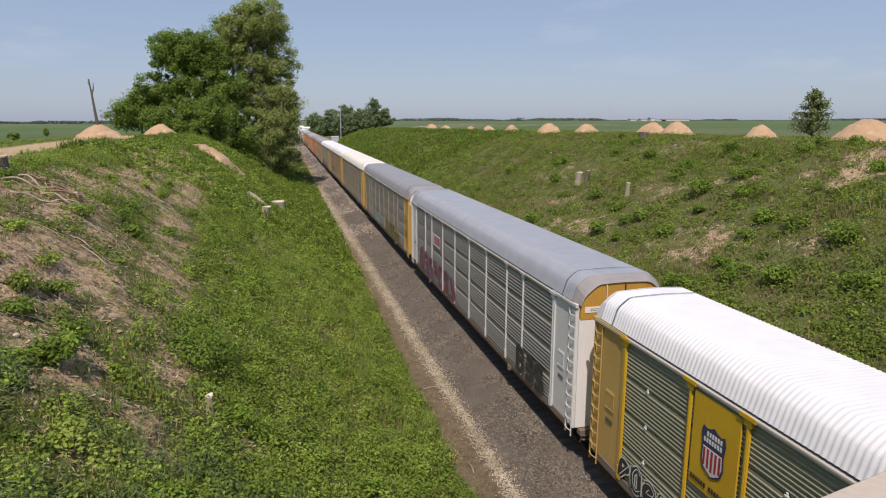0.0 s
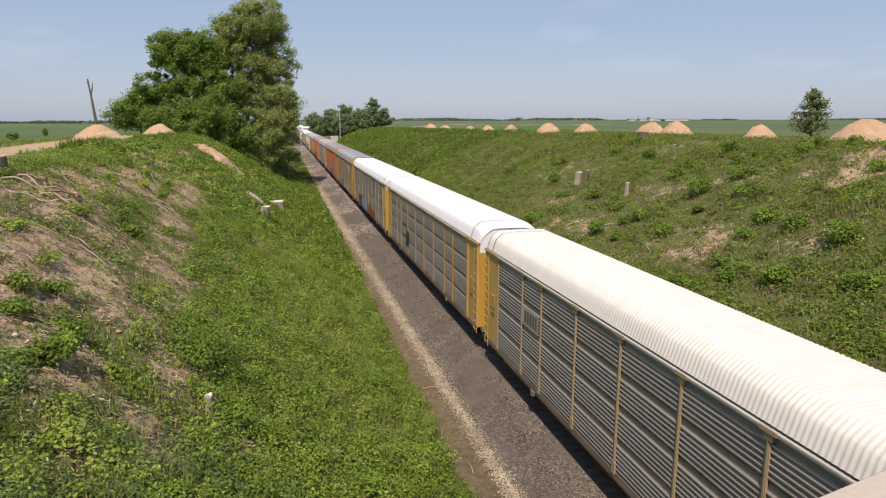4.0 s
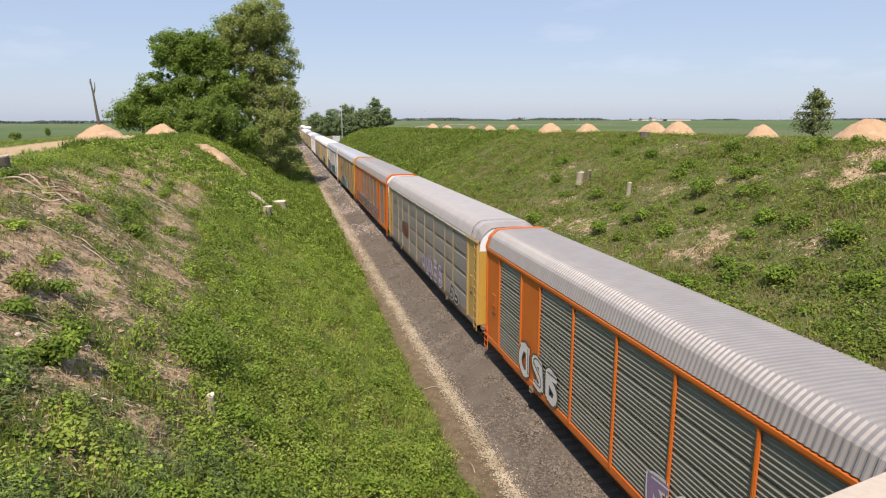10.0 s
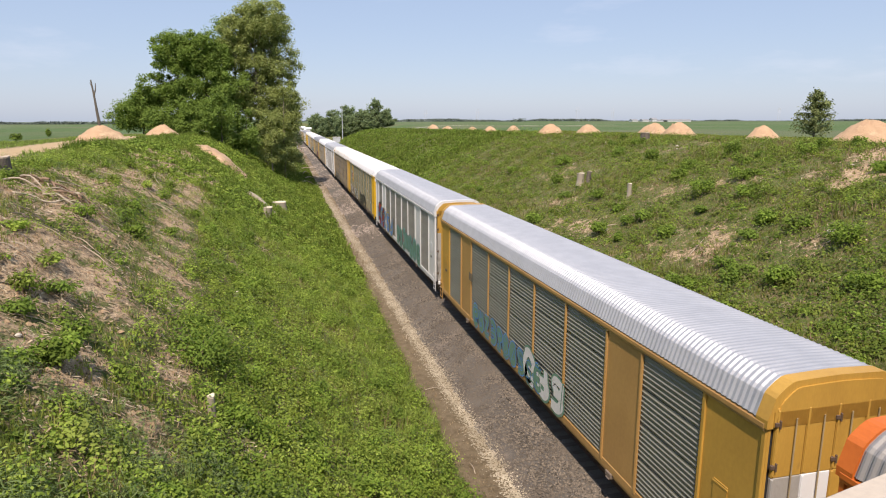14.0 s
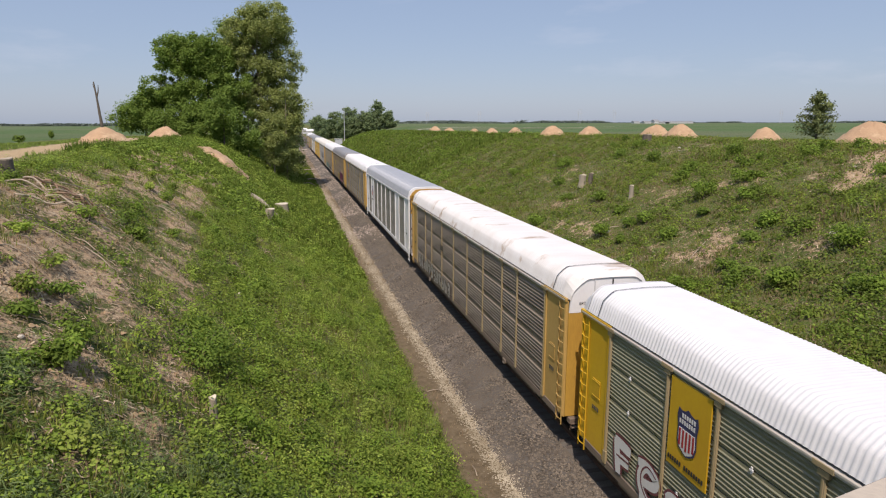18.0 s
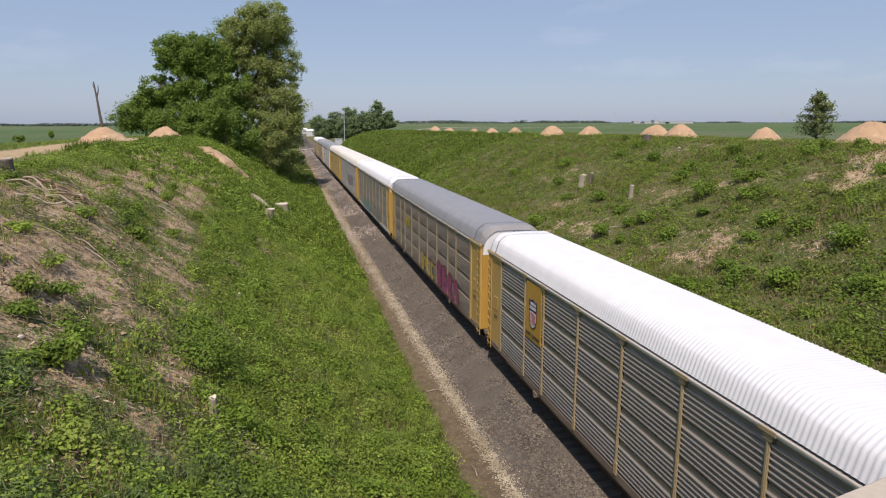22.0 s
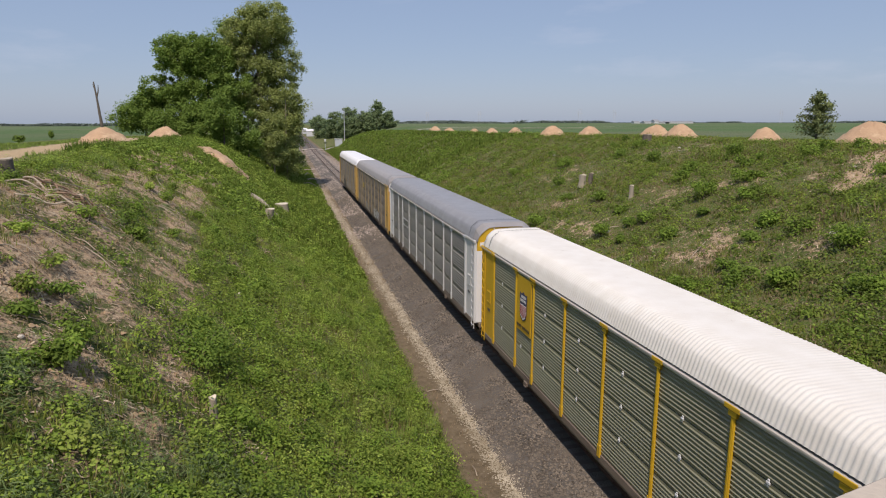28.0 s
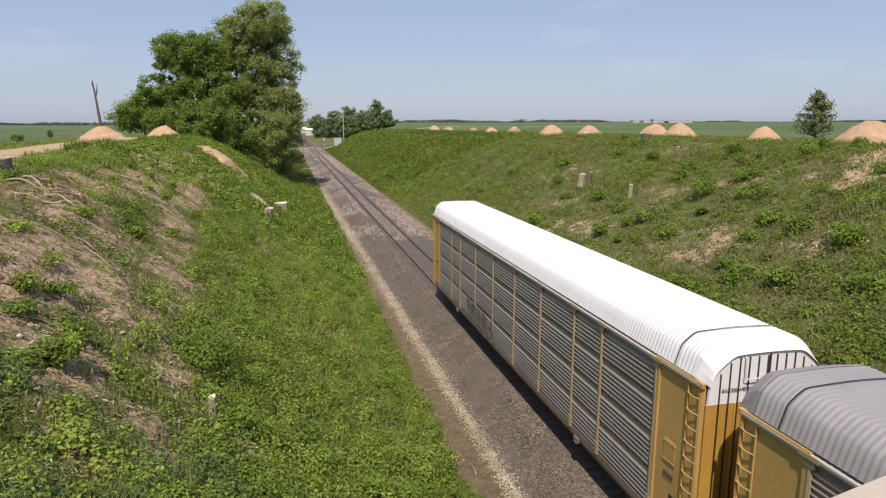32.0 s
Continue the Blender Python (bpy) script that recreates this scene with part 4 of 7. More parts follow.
    for s in (-1, 1):
        turn = 0 if s < 0 else math.pi
        for i in range(len(edges) - 1):
            a, b = edges[i], edges[i + 1]
            w, mid = b - a - 0.05, (a + b) / 2
            if i in o["solid"]:
                p = part("solid_panel", shape(("solid", round(w, 2), post.name), lambda: boxmesh("solid_panel", [(0, 0, 3.14, 0.06, w, 4.0)], post)), car, "", (s * 1.50, mid, 0))
                p.rotation_euler.z = turn
                continue
            hp = 4.0 / 4
            for r in range(4):
                p = part("side_panel", shape(("panel", kind, o["grouped"], round(w, 2), panel.name), lambda: rib_panel(w, hp - 0.03, panel, o["grouped"], even=kind == "B")), car, "", (s * 1.505, mid, 1.15 + hp * (r + 0.5)))
                p.rotation_euler.z = turn
                if o["grouped"] and s < 0 and r:
                    part("latch", shape("latch", lambda: boxmesh("latch", [(0, 0, 0, 0.03, 0.05, 0.16), (-0.008, 0, 0, 0.03, 0.11, 0.05)], PAINT["mark_white"], 0.006)), car, "", (-1.535, mid + 0.3, 1.15 + hp * r))
        for y in (POSTS if kind == "A" else POSTS[1:-1]):
            p = part("post", shape(("post", kind, post.name), lambda: post_mesh(post, bracket=kind == "A")), car, "", (s * 1.515, y, 1.04))
            p.rotation_euler.z = turn
        for e in (-1, 1):
            # the solid bay at each end of the side
            a, b = last + 0.03, face - 0.02
            p = part("corner_panel", shape(("corner", face, last, corner.name), lambda: boxmesh("corner_panel", [(0, 0, 3.12, 0.07, b - a, 4.14)], corner)), car, "", (s * 1.49, e * (a + b) / 2, 0))
            for q in (a + 0.07, b - 0.07):
                part("flange", shape(("flange", corner.name), lambda: boxmesh("flange", [(0, 0, 3.12, 0.10, 0.11, 4.1)], corner)), car, "", (s * 1.52, e * q, 0))
            p.rotation_euler.z = turn
            if s < 0:
                part("placard", shape(("placard", corner.name), lambda: boxmesh("placard", [(0, 0, 0, 0.02, 0.46, 0.62), (-0.008, 0, 0.24, 0.02, 0.50, 0.05), (-0.008, 0, -0.24, 0.02, 0.50, 0.05)], corner, 0.006)), car, "small riveted plate", (-1.537, e * ((a + b) / 2 - 0.18), 3.05))
                tagged(part("lettering", shape("placard_bars", lambda: word_bars(4, 0.42, 0.13, "faded_black_mark")), car, "unreadable painted lettering", (-1.535, e * ((a + b) / 2 - 0.18), 2.45)), kind="stuff")
            if kind == "A":
                ladder = part("ladder", shape(("ladder", corner.name), lambda: ladder_mesh(4.35, 0.42, 11, corner)), car, "", (s * 1.56, e * (face - 0.30), 0.75))
                ladder.rotation_euler.z = turn
                br = part("eave_bracket", shape(("bracket", s, corner.name), lambda: boxmesh("eave_bracket", [(0, 0, 0, 0.10, 1.9, 0.13)], corner)), car, "", (s * 1.555, e * (face - 0.93), 5.24))
            else:
                ladder = part("ladder", shape(("ladderB", post.name), lambda: ladder_mesh(1.15, 0.42, 4, post)), car, "", (s * 1.56, e * (face - 0.12), 0.45))
                ladder.rotation_euler.z = turn
    # ends
    for e in (-1, 1):
        part("end_sill", shape(("endsill", e, face, sill.name), lambda: boxmesh("end_sill", [(0, e * (face + 0.10), 0.98, 2.75, 0.26, 0.20), (-1.15, e * (face + 0.20), 0.74, 0.30, 0.10, 0.05), (1.15, e * (face + 0.20), 0.74, 0.30, 0.10, 0.05)], sill, 0.02)), car)
        part("uncoupling_lever", shape(("lever", e, face), lambda: mesh_of("uncoupling_lever", *tube([(-1.40, e * (face + 0.30), 0.72), (-1.36, e * (face + 0.30), 0.92), (-0.5, e * (face + 0.32), 0.92), (-0.15, e * (face + 0.45), 0.98)], 0.022, 6), PAINT["wheel_steel"])), car)
        part("brake_hose", shape(("hose", e, face), lambda: mesh_of("brake_hose", *tube([(-0.45, e * (face + 0.2), 0.80), (-0.46, e * (face + 0.34), 0.55), (-0.40, e * (face + 0.55), 0.42), (-0.30, e * (face + 0.75), 0.48)], 0.03, 6), PAINT["black_underframe"])), car)
    for e in (-1, 1):
        split = 4.80 if kind == "A" else 4.15
        if kind == "A":
            hd = part("end_header", shape(("head", e, head.name), lambda: end_plate(e * 13.71, e * 13.77, split, head)), car)
            low = part("end_door", shape(("door", e, end.name), lambda: boxmesh("end_door", [(-0.76, e * 13.73, (1.1 + split) / 2, 1.46, 0.06, split - 1.1), (-0.76, e * 13.77, (1.1 + split) / 2, 0.05, 0.05, split - 1.1)], end)), car)
            low = part("end_door", shape(("door2", e, end.name), lambda: boxmesh("end_door", [(0.76, e * 13.73, (1.1 + split) / 2, 1.46, 0.06, split - 1.1), (0.76, e * 13.77, (1.1 + split) / 2, 0.05, 0.05, split - 1.1)], end)), car)
            part("door_gap", shape(("gap", e), lambda: boxmesh("door_gap", [(0.06, e * 13.78, 5.36, 0.05, 0.03, 1.10)], PAINT["black_mark"])), car)
            if o.get("slots"):
                for q in range(11):
                    x = -1.20 + q * 0.24
                    part("slot", shape(("slot", e, q), lambda: boxmesh("slot", [(x, e * 13.785, (1.2 + 5.88 - 1.0 * max(0, abs(x) - 0.85)) / 2, 0.022, 0.04, 4.68 - 1.0 * max(0, abs(x) - 0.85))], PAINT["black_mark"], 0.004)), car)
            if e < 0 and o["head"] != "white_paint":
                part("text_plate", shape("plate", lambda: boxmesh("text_plate", [(-0.55, -13.775, 5.12, 1.55, 0.02, 0.19)], PAINT["white_paint"], 0.003)), car, "white plate behind the lettering")
            if e < 0:
                t = part("lettering", shape("excess", lambda: text_mesh("EXCESS HEIGHT CAR", 0.125)), car, "dark stencilled words EXCESS HEIGHT CAR", (-0.55, -13.787, 5.08))
                t.rotation_euler.x = math.pi / 2
                tagged(t, "dark stencilled words EXCESS HEIGHT CAR", kind="stuff")
                part("grab_iron", shape(("grab", head.name), lambda: mesh_of("grab_iron", *tube([(0, 0.05, 0.55), (0, -0.04, 0.50), (0, -0.05, 0.03), (0.04, -0.05, 0), (0.50, -0.05, 0), (0.52, 0.05, 0)], 0.016, 6), PAINT["grey_white_paint"])), car, "bent grab rail above the lettering", (-0.62, -13.81, 5.38))
        else:
            part("end_header", shape(("headB", e, face, head.name), lambda: end_arch(e * (face - 0.03), e * (face + 0.05), head, -0.09, low=5.64)), car)
            for q in range(4):
                x = -1.06 + q * 0.707
                tops = [PAINT[n] for n in o.get("tops", (o["head"],) * 4)]
                colr = (PAINT["light_panel"], PAINT["white_paint"], end, end)[q]
                part("end_door_leaf", shape(("leaf", e, q, face, colr.name), lambda: boxmesh("end_door_leaf", [(x, e * face, 2.62, 0.685, 0.08, 3.04), (x - 0.31, e * (face + 0.035), 2.62, 0.05, 0.05, 3.0)], colr)), car)
                part("end_door_leaf", shape(("leaftop", e, q, face, tops[q].name), lambda: boxmesh("end_door_leaf", [(x, e * face, 4.885, 0.685, 0.08, 1.47), (x - 0.31, e * (face + 0.035), 4.885, 0.05, 0.05, 1.4)], tops[q])), car)
                for z in (1.6, 3.0, 4.4, 5.3) if q in (0, 2) else ():
                    part("hinge", shape(("hinge", e, face), lambda: boxmesh("hinge", [(0, e * (face + 0.05), 0, 0.12, 0.06, 0.09), (0.05, e * (face + 0.07), 0, 0.035, 0.06, 0.18)], PAINT["wheel_steel"], 0.008)), car, "", (x - 0.34, 0, z))
            for x in (-0.98, -0.33, 0.33, 0.98):
                part("lock_rod", shape(("rod", e, x, face), lambda: mesh_of("lock_rod", *tube([(x, e * (face + 0.08), 1.2), (x, e * (face + 0.08), 5.4)], 0.016, 6), PAINT["dull_post_paint"])), car)
    # marks on the camera's side
    for m in o["marks"]:
        what, y, z = m[0], m[1], m[2]
        if what == "shield":
            if len(m) < 4:
                part("badge_panel", shape(("badge", end.name), lambda: boxmesh("badge_panel", [(0, 0, 0, 0.04, 1.55, 2.25)], end)), car, "", (-1.555, y, z + 0.05))
            part("badge", shape("shield", shield), car, "striped shield badge above a row of dark bars", (-1.585, y, z))
        elif what == "octagon":
            part("badge", shape("octagon", octagon), car, "red octagonal badge with white bars", (-1.57, y, z))
        elif what == "bars":
            tagged(part("lettering", word_bars(*m[3:]), car, "unreadable painted lettering", (-1.575, y, z)), kind="stuff")
        elif what == "scrawl":
            at = (-1.60, y, z) if len(m) < 7 else (y, -13.80, z)
            p = part("graffiti_tag", letters(k * 11 + int(z * 7), m[3], m[4], m[5], m[5], bare_line=True), car, "thin sprayed scribble", at)
            if len(m) > 6:
                p.rotation_euler.z = math.pi / 2
        else:
            length, height = m[3], m[4]
            count = max(2, int(length / (height * 0.8)))
            for c in range(count):
                step = length / count
                part("graffiti_letter", letters(k * 37 + int(y * 3) + c * 5, step, height, *m[5:], count=1), car, "sprayed graffiti letter", (-1.575, y + length / 2 - (c + 0.5) * step, z))
    return car


GREY_A = dict(roof="grey_roof", cap="dull_cap")
CARS = [
    dict(label="yellow car carrier with white ribbed roof and olive panels", post="gold_paint", end="gold_paint", panel="olive_panel", grouped=True, head="gold_paint", marks=[("shield", 8.0, 3.9), ("graf", 10.6, 1.15, 2.6, 0.75, "black_mark", "mark_white")], corner="ochre_paint"),
    dict(GREY_A, roof="silver_roof", rib=0.19, ribd=0.045, label="grey-roofed car carrier with white posts and maroon graffiti", post="grey_white_paint", end="white_paint", corner="grey_white_paint", head="yellow_paint", panel="dark_grey_panel", marks=[("bars", 5.6, 3.8, 3, 1.5, 0.5, "mark_red", "mark_white"), ("graf", 6.0, 1.05, 9.5, 1.5, "mark_maroon", "mark_purple"), ("graf", -9.8, 1.1, 3.0, 1.1, "black_mark", "faded_black_mark")]),
    dict(GREY_A, label="grey-roofed car carrier with yellow posts and dark graffiti", panel="dark_grey_panel", marks=[("graf", 2.8, 1.1, 3.4, 1.0, "mark_teal", "mark_white"), ("graf", -6.0, 1.05, 7.0, 1.2, "faded_black_mark", "mark_yellow"), ("scrawl", -12.6, 3.2, 0.9, 0.8, "black_mark"), ("scrawl", -12.5, 2.2, 0.8, 0.7, "black_mark"), ("scrawl", -0.9, 3.4, 0.9, 1.0, "black_mark", 1)]),
    dict(label="white-roofed car carrier with yellow ends and grey panels", roof="cream_roof", marks=[("bars", 8.0, 3.6, 5, 1.3, 0.5, "faded_black_mark", "light_panel")]),
    dict(post="yellow_paint", label="yellow-posted car carrier with white ribbed roof", marks=[("graf", 4.5, 1.6, 1.6, 1.4, "black_mark", "faded_black_mark"), ("bars", 5.6, 2.7, 6, 1.5, 0.55, "light_panel", "faded_black_mark")]),
    dict(label="white-roofed car carrier with blue and orange graffiti", marks=[("graf", 6.5, 1.1, 4.0, 1.2, "mark_maroon", "mark_orange"), ("graf", 2.2, 1.05, 4.2, 1.3, "mark_blue", "mark_white"), ("graf", -3.5, 1.05, 5.5, 1.0, "mark_orange", "mark_maroon"), ("bars", 8.0, 3.7, 4, 1.2, 0.5, "faded_black_mark")]),
    dict(kind="B", label="mustard car carrier with ribbed silver roof and red badge", roof="dull_silver_roof", post="mustard_paint", end="yellow_paint", corner="mustard_paint", head="yellow_paint", rail="mustard_paint", tops=("white_paint", "ochre_paint", "mustard_paint", "yellow_paint"), solid=(1, 7), marks=[("octagon", -8.0, 3.85), ("octagon", 8.0, 3.85), ("graf", 3.2, 1.1, 5.5, 1.2, "mark_teal", "mark_white"), ("graf", -4.5, 1.1, 5.0, 1.2, "mark_white", "black_mark"), ("scrawl", 9.0, 1.1, 5.0, 1.2, "mark_white")]),
    dict(kind="B", label="orange car carrier with grey roof and white graffiti", last_post=11.55, roof="worn_grey_roof", post="orange_paint", end="orange_paint", corner="orange_paint", head="white_paint", rail="orange_paint", solid=(1, 7), marks=[("bars", -8.0, 3.3, 5, 1.2, 0.22, "mark_maroon"), ("graf", 7.0, 1.1, 4.0, 1.4, "mark_white", "faded_black_mark"), ("graf", -4.0, 1.1, 7.0, 1.3, "mark_purple", "mark_white")]),
    dict(label="pale grey roofed car carrier with yellow ends and purple graffiti", roof="pale_grey_roof", cap="dull_cap", marks=[("graf", -3.5, 1.1, 6.0, 1.3, "mark_purple", "mark_white"), ("graf", -9.3, 1.1, 2.0, 0.9, "black_mark", "mark_white"), ("graf", 5.6, 2.2, 2.8, 1.0, "mark_maroon", "mark_maroon")]),
    dict(kind="B", label="orange car carrier with grey roof and red graffiti", last_post=11.55, roof="worn_grey_roof", post="orange_paint", end="orange_paint", corner="orange_paint", head="white_paint", rail="orange_paint", solid=(1, 7), marks=[("graf", 8.5, 1.1, 6.0, 1.2, "mark_maroon", "mark_white"), ("graf", 3.0, 1.05, 4.5, 1.2, "black_mark", "mark_white"), ("graf", -4.0, 1.05, 7.5, 1.3, "mark_maroon", "mark_white")]),
    dict(kind="B", label="golden car carrier with ribbed silver roof", roof="silver_roof", post="mustard_paint", end="yellow_paint", corner="yellow_paint", head="yellow_paint", rail="mustard_paint", solid=(1, 7), marks=[("graf", 2.0, 1.05, 9.0, 1.1, "mark_green", "mark_blue"), ("graf", -2.5, 1.05, 4.0, 1.3, "mark_white", "mark_green"), ("bars", 7.0, 3.3, 4, 0.7, 0.4, "faded_black_mark")]),
    dict(kind="B", label="silver car carrier with white frame and colourful graffiti", roof="silver_roof", post="grey_white_paint", end="yellow_paint", corner="grey_white_paint", head="yellow_paint", rail="grey_white_paint", panel="dark_grey_panel", solid=(1, 7), marks=[("graf", 7.5, 1.05, 9.5, 2.0, "mark_blue", "mark_yellow"), ("graf", 9.5, 1.1, 4.0, 2.0, "mark_red", "black_mark"), ("graf", -4.0, 1.05, 10.0, 1.6, "mark_green", "mark_teal")]),
    dict(label="white-roofed car carrier with yellow end and shield badge", panel="olive_panel", grouped=True, end="gold_paint", marks=[("shield", 8.0, 3.9), ("graf", 9.5, 1.1, 3.8, 1.2, "mark_white", "mark_maroon"), ("graf", 4.2, 1.05, 3.8, 1.3, "mark_white", "black_mark"), ("graf", -3.0, 1.05, 6.0, 1.3, "black_mark", "faded_black_mark")]),
    dict(label="dirty white-roofed car carrier with brown weathered panels", roof="soiled_white_roof", panel="brown_stained_panel", post="dull_post_paint", marks=[("graf", 6.5, 1.05, 9.0, 0.9, "light_panel", "faded_black_mark"), ("bars", 4.2, 3.6, 3, 0.7, 0.3, "black_mark")]),
    dict(kind="B", label="white-framed silver car carrier with shield badge", roof="silver_roof", post="white_paint", end="yellow_paint", corner="white_paint", head="yellow_paint", rail="white_paint", panel="dark_grey_panel", solid=(1, 7), marks=[("shield", 8.0, 3.7, 1)]),
    dict(label="white-roofed car carrier with yellow posts and shield badge", roof="white_roof", panel="galvanised_panel", marks=[("shield", 8.0, 3.9), ("bars", -9.8, 2.0, 3, 0.8, 0.3, "faded_black_mark")]),
    dict(GREY_A, label="grey-roofed weathered car carrier with magenta graffiti", panel="brown_stained_panel", post="dull_post_paint", marks=[("bars", 5.6, 3.55, 3, 1.9, 0.75, "mark_yellow"), ("graf", -1.5, 1.05, 4.0, 1.2, "mark_yellow", "brown_stained_panel"), ("graf", -7.0, 1.05, 5.5, 1.6, "mark_magenta", "mark_maroon")]),
    dict(label="white-roofed car carrier with grey panels and pale graffiti", panel="dark_grey_panel", post="dull_post_paint", corner="ochre_paint", sill="grey_white_paint", marks=[("graf", 3.5, 1.05, 8.5, 1.1, "mark_teal", "light_panel"), ("graf", -4.5, 1.05, 6.0, 1.2, "light_panel", "faded_black_mark")]),
    dict(label="soiled white-panelled car carrier with yellow ends", roof="cream_roof", panel="light_panel", post="light_panel", corner="ochre_paint", sill="light_panel", marks=[("graf", -4.5, 2.0, 8.0, 1.6, "light_panel", "mark_purple")]),
    dict(label="bright yellow car carrier with cream roof and olive panels", roof="cream_roof", post="gold_paint", end="gold_paint", corner="gold_paint", panel="olive_panel", grouped=True, marks=[("shield", 8.0, 3.9)]),
    dict(GREY_A, label="grey-roofed car carrier with white posts and white ends", post="grey_white_paint", end="white_paint", corner="grey_white_paint", head="gold_paint", panel="dark_grey_panel", marks=[("bars", 5.6, 3.3, 5, 2.0, 0.4, "black_mark", "grey_white_paint")]),
    dict(GREY_A, label="grey-roofed weathered car carrier with yellow ends", roof="warm_grey_roof", panel="brown_stained_panel", post="dull_post_paint", corner="ochre_paint", marks=[("bars", 5.6, 3.6, 3, 1.4, 0.6, "mark_yellow"), ("graf", 2.0, 1.05, 4.0, 0.8, "light_panel", "brown_stained_panel"), ("graf", -5.5, 1.05, 4.0, 1.0, "mark_white", "faded_black_mark")]),
    dict(label="white-roofed last car carrier with slotted yellow and white ends", slots=True, panel="galvanised_panel", post="dull_post_paint", corner="ochre_paint", marks=[("graf", 3.5, 1.05, 4.5, 1.1, "faded_black_mark", "light_panel"), ("bars", -13.0, 1.9, 3, 0.6, 0.3, "black_mark")]),
]
TRAIN = [autorack(k, c) for k, c in enumerate(CARS)]


def car_at(k, t):
    """Where the middle of car k stands along the line at t seconds."""
    return FIRST + LENGTH * (k - 0.5) - SPEED * t + np.interp(t, *zip(*LAG))


# ---- plants ----
M_GRASS = leaf_mat("grass_blades", (0.152, 0.209, 0.033), (0.326, 0.383, 0.075), (0.326, 0.332, 0.082), 0.7, 0.4, 1.2)
M_BRIGHT = leaf_mat("young_grass_blades", (0.197, 0.296, 0.054), (0.366, 0.459, 0.107), (0.316, 0.393, 0.095), 0.7, 0.4, 1.2)
M_DRY = leaf_mat("dry_stalks", (0.46, 0.35, 0.21), (0.17, 0.115, 0.068), (0.36, 0.27, 0.16), 1.2, 0.1)
M_DEBRIS = leaf_mat("wood_debris", (0.66, 0.54, 0.37), (0.13, 0.09, 0.058), (0.36, 0.26, 0.16), 1.6, 0.0)
M_CLOD = leaf_mat("earth_clods", (0.46, 0.32, 0.19), (0.24, 0.16, 0.095), (0.38, 0.27, 0.165), 0.9, 0.0)
M_DEADWEED = leaf_mat("dead_weed_leaves", (0.36, 0.27, 0.165), (0.22, 0.165, 0.095), (0.27, 0.235, 0.12), 1.2, 0.2)
M_STRAW = leaf_mat("withered_grass", (0.30, 0.235, 0.125), (0.21, 0.185, 0.085), (0.25, 0.235, 0.10), 0.9, 0.3)
M_WEED = leaf_mat("weed_leaves", (0.182, 0.291, 0.036), (0.351, 0.449, 0.084), (0.351, 0.428, 0.090), 0.9, 0.38, 1.3)
M_EASTWEED = leaf_mat("deep_green_weed_leaves", (0.107, 0.187, 0.022), (0.224, 0.300, 0.057), (0.233, 0.282, 0.061), 0.9, 0.38, 1.3)
M_LIME = leaf_mat("young_weed_leaves", (0.206, 0.302, 0.035), (0.324, 0.411, 0.074), (0.271, 0.351, 0.053), 0.9, 0.4, 1.1)
M_DARKWEED = leaf_mat("dark_weed_leaves", (0.113, 0.199, 0.026), (0.274, 0.376, 0.063), (0.198, 0.295, 0.045), 0.9, 0.35, 1.1)
M_FEATHER = leaf_mat("feathery_weed_leaves", (0.134, 0.210, 0.075), (0.267, 0.333, 0.128), (0.197, 0.268, 0.095), 0.9, 0.35)
M_BUSH = leaf_mat("bush_leaves", (0.101, 0.183, 0.025), (0.214, 0.303, 0.052), (0.164, 0.246, 0.041), 0.8, 0.35)
M_OAK = leaf_mat("broadleaf_crown", (0.152, 0.234, 0.045), (0.260, 0.361, 0.081), (0.189, 0.278, 0.055), 0.25, 0.42)
M_COTTON = leaf_mat("pale_crown", (0.266, 0.319, 0.094), (0.390, 0.437, 0.160), (0.322, 0.370, 0.121), 0.25, 0.45)
M_CEDAR = leaf_mat("cedar_needles", (0.158, 0.203, 0.073), (0.247, 0.283, 0.112), (0.195, 0.225, 0.091), 0.8, 0.2)
M_FARLEAF = leaf_mat("far_leaves", (0.195, 0.265, 0.125), (0.275, 0.345, 0.170), (0.230, 0.300, 0.142), 0.1, 0.45)
M_BARK = mat("grey_bark", (0.17, 0.14, 0.11), (0.09, 0.075, 0.06), rough=0.95, scale=4, fine=18, bump=0.8, dist=0.04, stretch=(1, 1, 0.25))
M_PALEBARK = mat("pale_bark", (0.38, 0.33, 0.25), (0.26, 0.22, 0.16), rough=0.9, scale=3, fine=14, stretch=(1, 1, 0.25))
M_DEAD = mat("bleached_wood", (0.50, 0.42, 0.32), (0.36, 0.29, 0.21), rough=0.9, scale=5, fine=30, bump=0.5, dist=0.01, stretch=(1, 1, 0.2))
M_BROWNWOOD = mat("brown_bark_branch", (0.30, 0.20, 0.13), (0.20, 0.13, 0.085), rough=0.9, scale=5, fine=30, bump=0.5, dist=0.01, stretch=(1, 1, 0.3))
M_CUT = mat("sawn_wood", (0.72, 0.64, 0.50), (0.60, 0.51, 0.38), rough=0.85, scale=6, fine=40)
M_SAND = mat("clay_spoil", (0.52, 0.345, 0.205), (0.40, 0.255, 0.15), rough=0.95, scale=0.9, fine=9, bump=0.9, dist=0.06, dirt=(0.62, 0.45, 0.28), dirt_amount=0.6)


